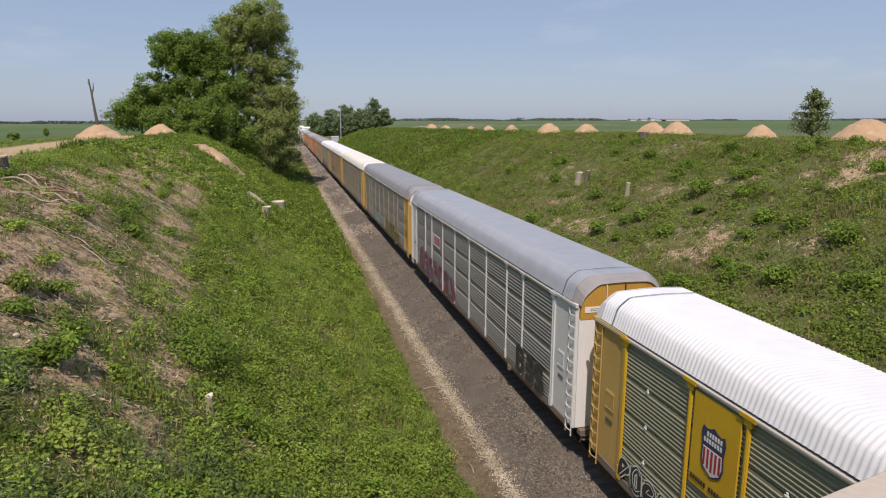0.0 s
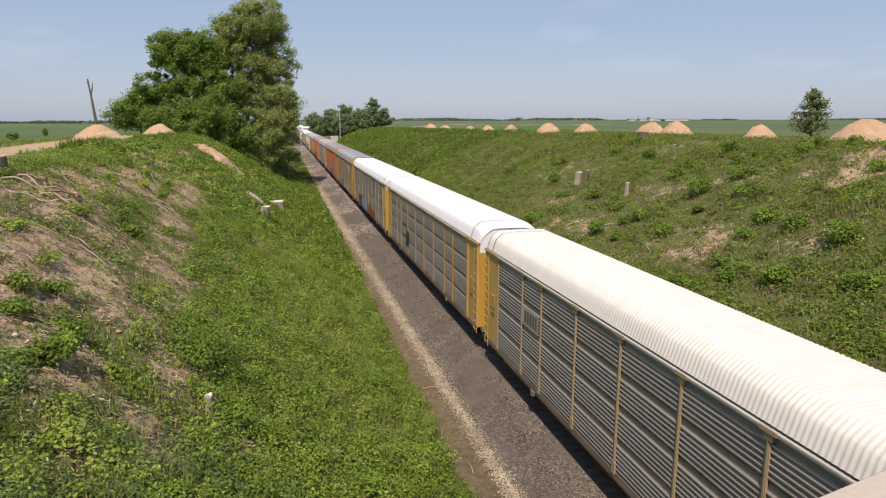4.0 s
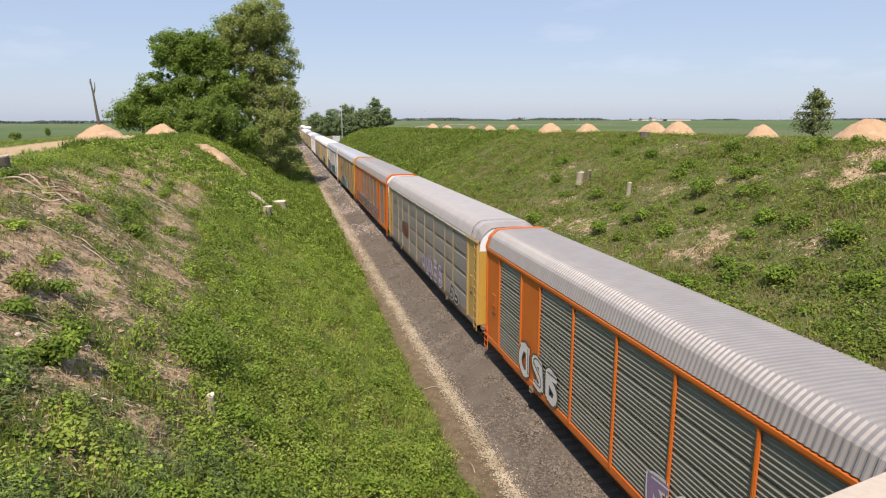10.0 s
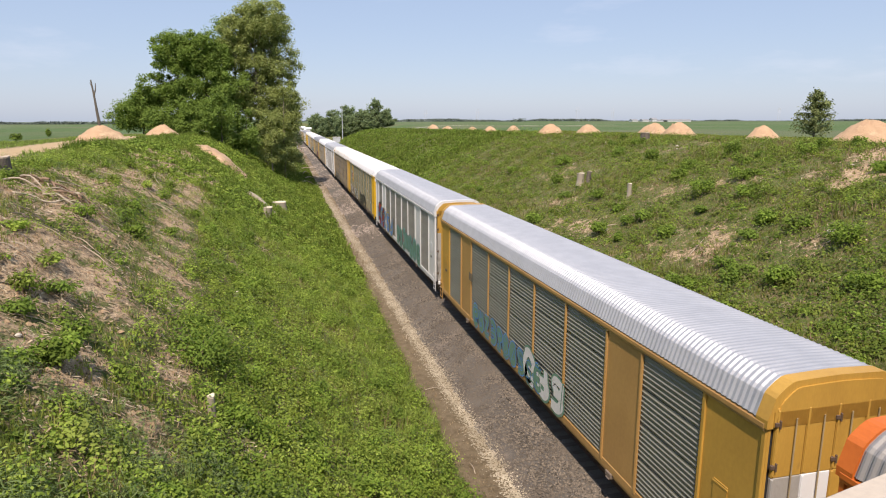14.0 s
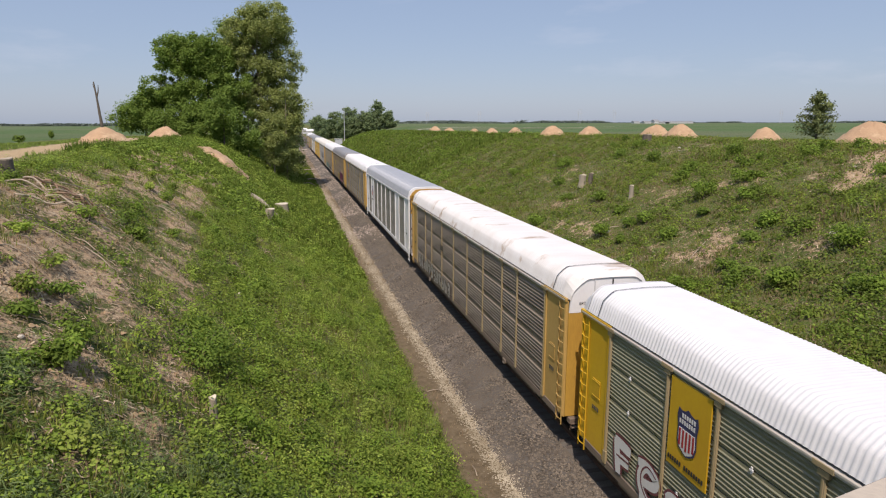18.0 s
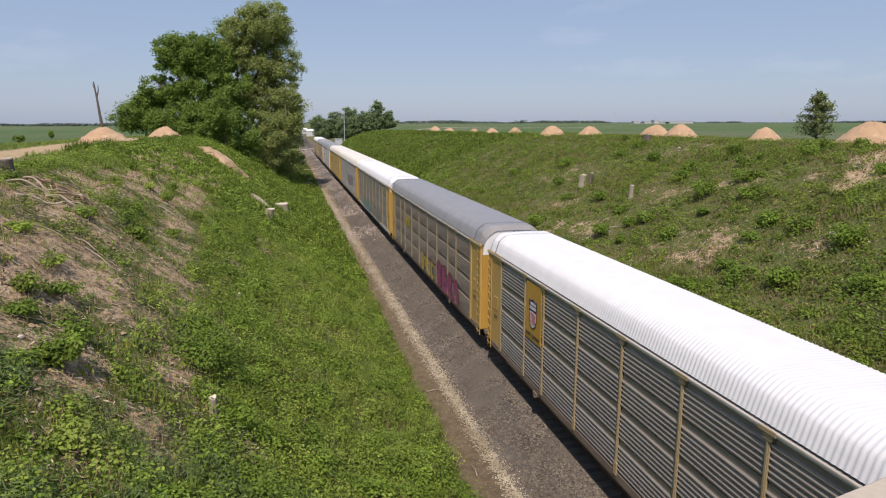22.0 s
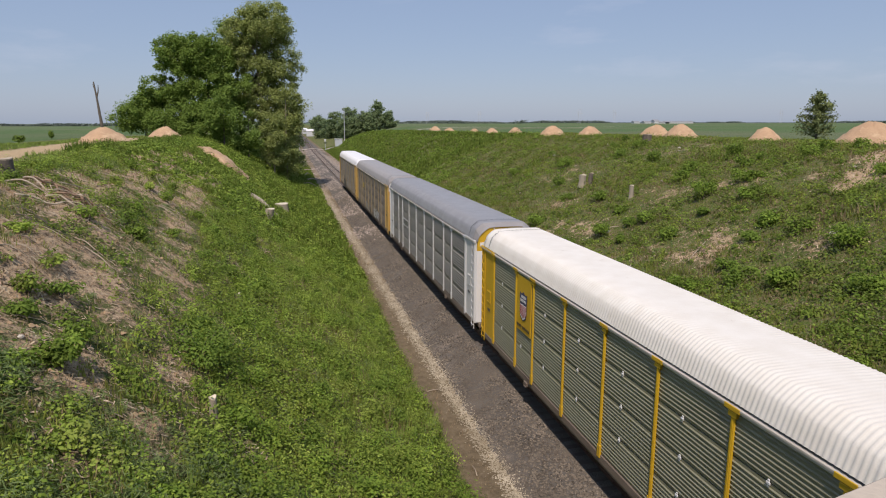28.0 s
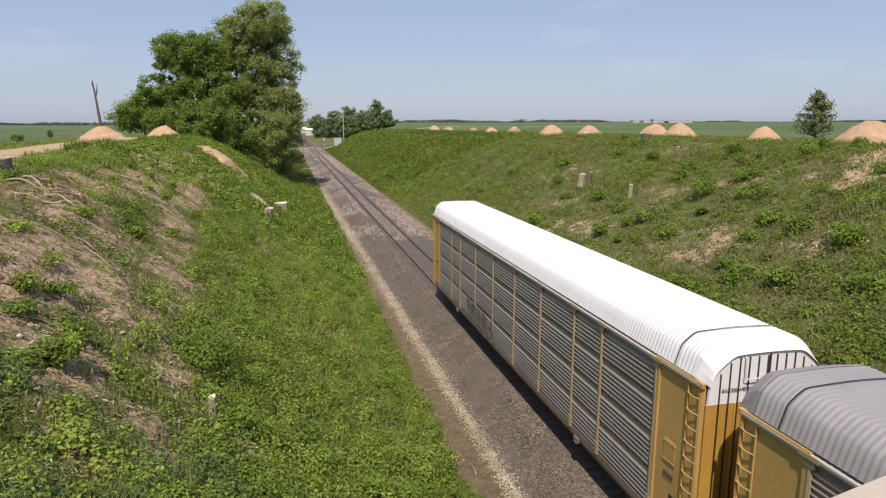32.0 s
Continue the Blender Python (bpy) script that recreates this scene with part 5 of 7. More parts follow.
def open_ground(x, y, rnd):
    """True where plants grow: off the bare earth, the tracks and the railway."""
    edge = bare(x, y) * 1.0 + (swell(x, y, 0.8, 3.0, 0.6)) * 0.35 + rnd.normal(0, 0.1, len(x))
    road = farm_track(x, y) + rnd.normal(0, 0.12, len(x))
    wob = swell(x * 0.3, y * 1.0, 0.4, 3.0, 0.6) * 0.22
    return ((edge < 0.30) | (rnd.random(len(x)) < 0.15)) & (road < 0.45) & (np.where(x < 0, -x, x) > 5.05 + wob)


def blades(area, per, count, height, width, rnd, material, name, label, shaggy=0.5, keep=None):
    """Tufts of bent blades on the land; area: x0, x1, y0, y1 with a bias towards y0."""
    x0, x1, y0, y1, bias = area
    x = rnd.uniform(x0, x1, per)
    y = y0 + (y1 - y0) * rnd.random(per) ** bias
    ok = open_ground(x, y, rnd) if keep is None else keep(x, y, rnd)
    x, y = x[ok], y[ok]
    n = len(x)
    z = land(x, y) - 0.03
    tall = (0.65 + 0.5 * np.clip(swell(x, y, 0.15, 1.0, 0.5) + 0.5, 0, 1.6)) * rnd.uniform(0.6, 1.3, n)
    ang = rnd.uniform(0, 2 * math.pi, (n, count))
    lean = rnd.uniform(0.1, 0.9, (n, count)) * shaggy
    h = height * tall[:, None] * rnd.uniform(0.6, 1.15, (n, count))
    w = width * rnd.uniform(0.6, 1.3, (n, count))
    off = rnd.normal(0, height * 0.22, (2, n, count))
    bx, by = x[:, None] + off[0], y[:, None] + off[1]
    dx, dy = np.cos(ang), np.sin(ang)
    sx, sy = -dy * w, dx * w
    lean = lean * 1.2
    tip = np.stack([bx + dx * h * lean, by + dy * h * lean, z[:, None] + h * np.sqrt(np.clip(1 - 0.6 * lean ** 2, 0.2, 1))], -1)
    a = np.stack([bx - sx, by - sy, np.broadcast_to(z[:, None], bx.shape)], -1)
    b = np.stack([bx + sx, by + sy, np.broadcast_to(z[:, None], bx.shape)], -1)
    v = np.stack([a, b, tip], 2).reshape(-1, 3)
    return tagged(new(name, raw_mesh(name, v, 3, material)), label, "grass", kind="stuff")


def leaf_quads(cen, size, rnd, up=0.5, out=None, thin=0.55):
    """Diamond leaves about the given centres, turned at random, more of them lying flat than on edge; out: a way that they face."""
    n = len(cen)
    nrm = rnd.normal(0, 1, (n, 3))
    nrm[:, 2] = np.abs(nrm[:, 2]) + up
    nrm /= np.linalg.norm(nrm, axis=1)[:, None]
    if out is not None:
        nrm = nrm * 0.75 + out
        nrm /= np.linalg.norm(nrm, axis=1)[:, None] + 1e-6
    t = np.cross(nrm, rnd.normal(0, 1, (n, 3)))
    t /= np.linalg.norm(t, axis=1)[:, None] + 1e-6
    b = np.cross(nrm, t)
    s = (size * rnd.uniform(0.6, 1.4, n))[:, None]
    q = np.stack([cen - t * s, cen - b * s * thin, cen + t * s, cen + b * s * thin], 1)
    return q.reshape(-1, 3)


def weeds(area, per, leaves, radius, tall, size, rnd, material, name, label, wave=(0.3, 2.2, 0.0), gate=-0.02, thin=0.55):
    """Low leafy plants, each a loose dome of leaves; wave and gate say in which patches the kind grows."""
    x0, x1, y0, y1, bias = area
    x = rnd.uniform(x0, x1, per)
    y = y0 + (y1 - y0) * rnd.random(per) ** bias
    ok = open_ground(x, y, rnd) & (swell(x + wave[2], y - wave[2] * 0.7, wave[0], wave[1], 0.3) + rnd.normal(0, 0.15, per) > gate)
    x, y = x[ok], y[ok]
    n = len(x)
    z = land(x, y)
    r = radius * rnd.uniform(0.4, 1.7, n)
    u = rnd.normal(0, 1, (n, leaves, 3))
    u[..., 2] = np.abs(u[..., 2]) * 0.9 + 0.05
    u /= np.linalg.norm(u, axis=-1)[..., None]
    far = rnd.uniform(0.55, 1.08, (n, leaves))[..., None]
    c = u * far * r[:, None, None] * np.array([1, 1, tall])
    c[..., 2] += 0.02
    c += np.stack([x, y, z], -1)[:, None]
    q = leaf_quads(c.reshape(-1, 3), np.full(n * leaves, size), rnd, 0.5, u.reshape(-1, 3), thin)
    return tagged(new(name, raw_mesh(name, q, 4, material)), label, "weeds", kind="stuff")


def chips(area, per, length, width, rnd, material, name, label, gate=0.28):
    """Wood debris, dead leaves and straw lying flat on the bare earth."""
    x0, x1, y0, y1, bias = area
    x = rnd.uniform(x0, x1, per)
    y = y0 + (y1 - y0) * rnd.random(per) ** bias
    ok = bare(x, y) + rnd.normal(0, 0.12, per) > gate
    x, y = x[ok], y[ok]
    n = len(x)
    a = rnd.normal(0.3, 0.9, n)
    ln, wd = length * rnd.uniform(0.3, 1.5, n), width * rnd.uniform(0.5, 1.5, n)
    ux, uy = np.cos(a) * ln, np.sin(a) * ln
    vx, vy = -np.sin(a) * wd, np.cos(a) * wd
    lift = np.abs(rnd.normal(0, 0.05, (2, n)))
    cs = []
    for ku, kv, up in ((-1, -1, 0), (1, -1, 1), (1, 1, 1), (-1, 1, 0)):
        px, py = x + ux * ku + vx * kv, y + uy * ku + vy * kv
        cs.append(np.stack([px, py, land(px, py) + 0.015 + lift[up] + (kv > 0) * wd * 0.5], -1))
    return tagged(new(name, raw_mesh(name, np.stack(cs, 1).reshape(-1, 3), 4, material)), label, "debris", kind="stuff")


def clods(area, per, size, rnd, material, name, label, gate=0.34):
    """Lumps of earth, each a squat crooked eight-sided solid."""
    x0, x1, y0, y1, bias = area
    x = rnd.uniform(x0, x1, per)
    y = y0 + (y1 - y0) * rnd.random(per) ** bias
    ok = bare(x, y) + rnd.normal(0, 0.10, per) > gate
    x, y = x[ok], y[ok]
    n = len(x)
    s = size * rnd.random(n) ** 2 + size * 0.25
    dirs = np.array([(1, 0, 0), (0, 1, 0), (-1, 0, 0), (0, -1, 0), (0, 0, 0.75), (0, 0, -0.5)], float)
    v = np.stack([x, y, land(x, y)], -1)[:, None] + (dirs[None] * rnd.uniform(0.6, 1.3, (n, 6, 1)) + rnd.normal(0, 0.15, (n, 6, 3))) * s[:, None, None]
    tri = np.array([(0, 1, 4), (1, 2, 4), (2, 3, 4), (3, 0, 4)])
    faces = [tuple(int(k) for k in t + 6 * i) for i in range(n) for t in tri]
    me = bpy.data.meshes.new(name)
    me.from_pydata(v.reshape(-1, 3).tolist(), [], faces)
    me.materials.append(material)
    return tagged(new(name, me), label, "earth", kind="stuff")


rg = np.random.default_rng(11)
lush = lambda x, y, rnd: open_ground(x, y, rnd) & (swell(x + 7, y, 0.2, 1.2, 0.5) + rnd.normal(0, 0.25, len(x)) + np.clip(0.10 * (x + 10), -0.3, 0.4) > 0.10)
blades((-23, -5.0, 5, 48, 1.25), 17000, 6, 0.28, 0.016, rg, M_GRASS, "grass", "lush green grass on the cut's western slope")
blades((-16, -5.0, 8, 50, 1.3), 9000, 8, 0.46, 0.013, rg, M_BRIGHT, "grass", "tall bright grass low on the western slope", 0.75, lush)
blades((-25, -5.0, 48, 180, 1.5), 30000, 5, 0.50, 0.045, rg, M_EASTWEED, "grass", "lush green grass further along the western slope")
blades((5.0, 38, 18, 110, 1.3), 27000, 5, 0.32, 0.030, rg, M_GRASS, "grass", "uneven green grass on the cut's eastern slope")
blades((5.0, 38, 18, 110, 1.3), 15000, 5, 0.30, 0.028, rg, M_STRAW, "grass", "brown withered grass on the cut's eastern slope", 0.8)
blades((5.0, 32, 110, 300, 1.2), 26000, 5, 0.5, 0.12, rg, M_EASTWEED, "grass", "green grass on the far eastern slope")
blades((-36, -20, 8, 110, 1.3), 22000, 5, 0.22, 0.030, rg, M_BRIGHT, "grass", "short grass on the western crest beside the farm track")
blades((33, 52, 25, 140, 1.2), 26000, 5, 0.22, 0.05, rg, M_GRASS, "grass", "short grass on the eastern crest")
WEST, WEST_FAR, EAST = (-22, -5.2, 5, 50, 1.3), (-23, -5.2, 46, 125, 1.4), (5.4, 36, 20, 112, 1.3)
weeds(WEST, 4600, 56, 0.29, 1.4, 0.041, rg, M_WEED, "weeds", "broad-leaved green weeds on the western slope", gate=0.0)
weeds(WEST, 3200, 50, 0.27, 1.5, 0.038, rg, M_LIME, "weeds", "fresh yellow-green weeds on the western slope", (0.25, 1.6, 31.0), 0.10)
weeds(WEST, 3200, 58, 0.36, 1.4, 0.045, rg, M_DARKWEED, "weeds", "dark-leaved weeds in clumps on the western slope", (0.3, 1.2, 57.0), 0.14)
weeds(WEST, 3000, 60, 0.28, 1.15, 0.060, rg, M_FEATHER, "weeds", "feathery grey-green weeds on the western slope", (0.3, 1.6, 83.0), 0.16, 0.16)
weeds((-17, -8.5, 8.5, 14.0, 1.0), 1500, 60, 0.30, 1.5, 0.060, rg, M_FEATHER, "weeds", "tall feathery grey-green weeds at the foot of the bridge", (0.3, 1.6, 12.0), -0.25, 0.14)
LOW = (-14.5, -5.2, 7, 52, 1.35)
weeds(LOW, 2300, 62, 0.36, 1.6, 0.047, rg, M_WEED, "weeds", "lush broad-leaved weeds low on the western slope", (0.3, 2.2, 9.0), -0.08)
weeds(LOW, 1500, 56, 0.33, 1.7, 0.043, rg, M_LIME, "weeds", "sunlit yellow-green weeds low on the western slope", (0.25, 1.6, 44.0), 0.05)
weeds(LOW, 1700, 66, 0.44, 1.5, 0.050, rg, M_DARKWEED, "weeds", "dark leafy clumps low on the western slope", (0.5, 1.6, 71.0), 0.16)
blades((-15, -5.3, 8, 60, 1.3), 3000, 7, 0.42, 0.012, rg, M_DRY, "dry_stalks", "dead straw stalks standing among the weeds", 0.6, lambda x, y, rnd: open_ground(x, y, rnd) & (swell(x + 19, y, 0.4, 1.6, 0.4) + rnd.normal(0, 0.15, len(x)) > 0.22))
blades((6, 35, 22, 100, 1.25), 6000, 6, 0.45, 0.022, rg, M_DRY, "dry_stalks", "dead straw stalks standing on the eastern slope", 0.6, lambda x, y, rnd: open_ground(x, y, rnd) & (swell(x + 19, y, 0.3, 1.2, 0.4) + rnd.normal(0, 0.15, len(x)) > 0.25))
weeds(EAST, 6000, 26, 0.40, 0.65, 0.066, rg, M_DEADWEED, "dead_weeds", "brown dead growth among the eastern slope's weeds", (0.3, 1.4, 23.0), 0.02, 0.3)
weeds(WEST, 2600, 34, 0.27, 0.8, 0.040, rg, M_DEADWEED, "dead_weeds", "brown dead growth among the western slope's weeds", (0.4, 2.0, 23.0), 0.14, 0.3)
weeds(WEST_FAR, 2600, 26, 0.46, 0.9, 0.11, rg, M_WEED, "weeds", "broad-leaved weeds along the western slope")
weeds(WEST_FAR, 2000, 26, 0.44, 0.9, 0.10, rg, M_LIME, "weeds", "fresh light-green weeds along the western slope", (0.2, 1.0, 31.0), 0.10)
weeds(WEST_FAR, 2600, 26, 0.62, 1.1, 0.11, rg, M_DARKWEED, "weeds", "dark weeds along the western slope", (0.3, 1.4, 57.0), 0.06)
weeds((6.5, 31, 100, 275, 1.25), 2600, 28, 0.95, 0.8, 0.14, rg, M_DARKWEED, "weeds", "dark weeds dotted over the far eastern slope", (0.1, 0.8, 57.0), 0.10)
weeds(EAST, 9000, 32, 0.50, 0.9, 0.078, rg, M_EASTWEED, "weeds", "broad-leaved green weeds on the eastern slope", gate=-0.12)
weeds(EAST, 6000, 28, 0.42, 0.9, 0.065, rg, M_LIME, "weeds", "light-green weeds on the eastern slope", (0.2, 1.2, 31.0), 0.12)
weeds(EAST, 4200, 34, 0.52, 1.0, 0.078, rg, M_DARKWEED, "weeds", "dark-leaved weeds in clumps on the eastern slope", (0.3, 1.2, 57.0), 0.12)
weeds(EAST, 3200, 28, 0.36, 1.1, 0.085, rg, M_FEATHER, "weeds", "feathery grey-green weeds on the eastern slope", (0.3, 1.6, 83.0), 0.14, 0.18)
dry = lambda x, y, rnd: (bare(x, y) + rnd.normal(0, 0.12, len(x)) > 0.30) | ((swell(x, y, 0.3, 1.5, 0.5) > 0.45) & (rnd.random(len(x)) < 0.35) & (np.abs(x) > 5.5))
blades((-22, -12, 8, 75, 1.3), 7000, 4, 0.24, 0.012, rg, M_DRY, "dry_stalks", "dry straw and dead stalks on bare earth", 0.95, dry)
blades((7, 36, 22, 110, 1.2), 7000, 4, 0.32, 0.025, rg, M_DRY, "dry_stalks", "dry stalks among the eastern slope's grass", 0.9, dry)
chips((-23, -11, 7, 72, 1.3), 34000, 0.065, 0.010, rg, M_DEBRIS, "debris", "broken twigs, bark and straw strewn over the bare bank")
chips((7, 37, 22, 90, 1.2), 12000, 0.10, 0.022, rg, M_DEBRIS, "debris", "dead stalks and bark lying on the eastern slope")
clods((-23, -11, 7, 72, 1.3), 6000, 0.085, rg, M_CLOD, "clods", "crumbled brown clods of earth on the bare bank")
clods((7, 37, 22, 80, 1.2), 3500, 0.12, rg, M_CLOD, "clods", "brown clods of earth on the eastern slope")
toe = lambda x, y, rnd: rnd.random(len(x)) < 0.5
blades((-5.3, -3.5, 12, 140, 1.5), 2200, 4, 0.22, 0.014, rg, M_DRY, "dry_straw", "straw litter on the dirt beside the ballast", 1.0, toe)


def bush(x, y, r, h, rnd, material=None, n=1100, leaf=0.056, label="small leafy green bush on the slope"):
    root = new("bush")
    z = float(land(x, y))
    root.location = (x, y, z)
    tagged(root, label, "bush", "bushes on the slopes")
    stems = []
    cl = []
    for i in range(7):
        a = i * 0.9 + rnd.uniform(0, 0.5)
        k = rnd.uniform(0.3, 0.95) * r * 0.75
        tip = (math.cos(a) * k, math.sin(a) * k, h * rnd.uniform(0.5, 0.95))
        stems.append(tube([(0, 0, -0.1), (tip[0] * 0.45, tip[1] * 0.45, tip[2] * 0.55), tip], 0.02, 5, 0.006))
        cl.append(tip)
    v, f = merge(*stems)
    part("stem", mesh_of("stem", v, f, M_BARK), root)
    cl = np.array(cl)
    pick = rnd.integers(0, len(cl), n)
    u = rnd.normal(0, 1, (n, 3))
    u /= np.linalg.norm(u, axis=1)[:, None]
    c = cl[pick] * np.array([1, 1, 0.72]) + u * rnd.uniform(0.5, 1.15, (n, 1)) * np.array([r * 0.42, r * 0.42, h * 0.40])
    c[:, 2] = np.abs(c[:, 2]) * 0.9 + 0.02
    u[:, 2] = u[:, 2] * 0.7 + 0.3
    part("leaves", raw_mesh("leaves", leaf_quads(c, np.full(n, leaf), rnd, 0.5, u), 4, material or M_BUSH), root)
    return root


rb = np.random.default_rng(21)
for x, y, r, h in ((-36.8, 73.6, 0.75, 0.85), (-40.8, 95.8, 0.45, 1.2)):
    bush(x, y, r, h, rb, M_DARKWEED, 500, 0.09, "small dark shrub in the field beside the track")
bush(-13.05, 18.7, 1.25, 1.15, rb, n=2200, leaf=0.05, label="broad dense dark-green bush on the western slope")
for x, y, r, h in ((-15.2, 14.2, 0.6, 0.7), (-12.0, 31, 0.7, 0.7), (-16.4, 27.5, 0.55, 0.55), (-11.0, 13.2, 0.6, 0.5), (-10.6, 69.5, 0.9, 0.9), (-9.6, 66, 0.8, 0.7),
                   (-8.8, 24, 0.6, 0.5), (-14.6, 36, 0.6, 0.6), (-16.2, 12.2, 0.6, 0.5), (-12.8, 11.3, 0.6, 0.5)):
    bush(x, y, r, h, rb, M_DARKWEED)
rk = np.random.default_rng(33)
for i in range(42):
    x, y = float(rk.uniform(-14.0, -6.2)), float(11 + 60 * rk.random() ** 1.3)
    bush(x, y, float(rk.uniform(0.35, 0.7)), float(rk.uniform(0.45, 0.85)), rk, (M_BUSH, M_DARKWEED)[i % 2], 620, 0.052, "rounded dark-green weed clump low on the slope")
for i in range(34):
    x, y = float(rk.uniform(9, 33)), float(26 + 62 * rk.random() ** 1.2)
    bush(x, y, float(rk.uniform(0.5, 0.95)), float(rk.uniform(0.6, 1.15)), rk, (M_BUSH, M_DARKWEED)[i % 2], 520, 0.085, "rounded dark-green weed clump on the eastern slope")
for i in range(46):
    x, y = float(rk.uniform(-20.6, -14.0)), float(10 + 55 * rk.random() ** 1.3)
    bush(x, y, float(rk.uniform(0.28, 0.6)), float(rk.uniform(0.35, 0.75)), rk, (M_DARKWEED, M_WEED, M_BUSH)[i % 3], 420, 0.05, "leafy green weed clump growing on the bare bank")
for x, y, r, h in ((19.9, 35.1, 0.75, 0.8), (19.4, 28.4, 1.0, 1.0), (28.6, 50.2, 0.8, 0.9), (21.4, 43.9, 0.95, 0.9), (15.3, 28.3, 0.8, 0.7), (25.2, 51.5, 0.9, 0.9), (24.3, 43.0, 0.9, 0.7), (18.6, 56, 0.9, 0.8), (22, 39.5, 0.8, 0.7), (30, 43, 0.8, 0.8),
                   (12.5, 33, 0.8, 0.6), (16.6, 41, 0.7, 0.6), (26.5, 60, 0.9, 0.9), (23, 74, 1.0, 0.9), (13, 58, 0.9, 0.8), (31, 70, 0.9, 0.8), (17, 24.6, 0.8, 0.7), (21.5, 26, 0.7, 0.6), (27.5, 34, 0.8, 0.6), (14.5, 47.5, 0.8, 0.7), (19.6, 68, 0.9, 0.8)):
    bush(x, y, r * 1.2, h * 1.5, rb, M_DARKWEED, n=900, leaf=0.085, label="dark-green leafy bush on the eastern slope")


def tree(x, y, height, crowns, material, rnd, leaf=0.30, per=260, trunk=0.32, label="", name="tree", limbs=9, base=None, bark=None, spread=1.45):
    """A tapered trunk with limbs that carry clumps of leaves; crowns: (dx, dy, z, radius across, radius up, clumps)."""
    root = new(name)
    z0 = float(land(x, y)) if base is None else base
    root.location = (x, y, z0 - 0.1)
    tagged(root, label, "tree")
    clumps = []
    for dx, dy, cz, rx, rz, k in crowns:
        u = rnd.normal(0, 1, (k, 3))
        u /= np.linalg.norm(u, axis=1)[:, None]
        u *= (rnd.random(k) ** 0.4)[:, None] * rnd.uniform(0.82, 1.1, k)[:, None]
        clumps.append(np.stack([dx + u[:, 0] * rx, dy + u[:, 1] * rx, cz + u[:, 2] * rz], -1))
    clumps = np.concatenate(clumps)
    bend = rnd.normal(0, 0.03 * height, 2)
    spine = [(bend[0] * t * t, bend[1] * t * t, height * 0.86 * t) for t in (0, 0.15, 0.35, 0.6, 0.8, 1.0)]
    bits = [tube(spine, trunk, 8, trunk * 0.12)]
    pick = rnd.choice(len(clumps), min(limbs * 3, len(clumps)), replace=False)
    for i in pick:
        tip = clumps[i]
        t = np.clip((tip[2] - 0.25 * np.hypot(tip[0], tip[1])) / (height * 0.86) * 0.85, 0.12, 0.92)
        a = Vector((bend[0] * t * t, bend[1] * t * t, height * 0.86 * t))
        b = Vector(tip)
        m = a.lerp(b, 0.5) + Vector((0, 0, -0.05 * (b - a).length))
        bits.append(tube([a, m, b], trunk * 0.28 * (1.1 - t), 5, trunk * 0.05))
    v, f = merge(*bits)
    part("trunk", mesh_of("trunk", v, f, bark or M_BARK), root)
    n = len(clumps)
    rr = rnd.uniform(0.45, 1.3, n)
    u = rnd.normal(0, 1, (n, per, 3))
    u /= np.linalg.norm(u, axis=-1)[..., None]
    cen = clumps[:, None] + u * np.clip(np.abs(rnd.normal(0.62, 0.32, (n, per, 1))), 0, 1.02) * (rr[:, None, None] * spread) * np.array([1, 1, 0.85])
    cen = cen.reshape(-1, 3)
    cen[:, 2] = np.maximum(cen[:, 2], 0.15)
    part("crown", raw_mesh("crown", leaf_quads(cen, np.full(len(cen), leaf), rnd, 0.6, u.reshape(-1, 3) * 0.3), 4, material), root)
    return root


rt = np.random.default_rng(5)
tree(-13.8, 117, 27.0, [(0.6, 0, 23.9, 5.2, 4.4, 130), (1.6, 0, 16.5, 4.9, 5.4, 110), (-3.0, 0.5, 21.0, 4.0, 5.4, 90), (1.4, -1, 9.5, 4.9, 5.4, 90), (2.6, 0, 4.0, 2.6, 3.4, 36), (-2.5, 0, 12, 4.0, 5.0, 60)], M_COTTON, rt, 0.167, 210, 0.42, "tall pale-leaved cottonwood tree at the cut's edge", limbs=34, bark=M_PALEBARK, spread=1.25)
tree(-10.6, 112, 17, [(0.7, 0, 11, 2.1, 6.0, 41), (0, 0, 4.5, 2.2, 4.0, 39)], M_COTTON, rt, 0.155, 200, 0.2, "slender pale tree leaning over the track side", limbs=14, bark=M_PALEBARK, spread=1.1)
tree(-22.4, 114, 18.0, [(0.2, 0, 13.8, 4.0, 3.4, 80), (1.6, -1, 8.5, 4.8, 4.4, 80), (-1.6, 0, 11.0, 3.2, 3.6, 46), (-1, 0, 3.5, 4.6, 3.2, 44)], M_OAK, rt, 0.161, 250, 0.4, "dense dark-green broadleaf tree in the grove", spread=1.25)
tree(-27.2, 116, 17.6, [(0.2, 0, 13.4, 4.0, 3.5, 90), (-1.2, 0, 7.8, 4.6, 4.2, 80), (2, -2, 3.5, 5.0, 3.4, 52)], M_OAK, rt, 0.161, 250, 0.38, "round-crowned dark-green tree in the grove", spread=1.25)
tree(-33.0, 116, 9.0, [(0.3, 0, 5.2, 3.0, 3.2, 50), (-2.0, 0, 3.2, 2.8, 2.2, 40)], M_OAK, rt, 0.161, 235, 0.25, "low spreading broadleaf tree at the grove's edge", spread=1.25)
tree(-16.4, 106, 8, [(0, 0, 4.2, 2.6, 3.4, 40)], M_OAK, rt, 0.149, 227, 0.16, "young leafy tree before the grove", spread=1.2)
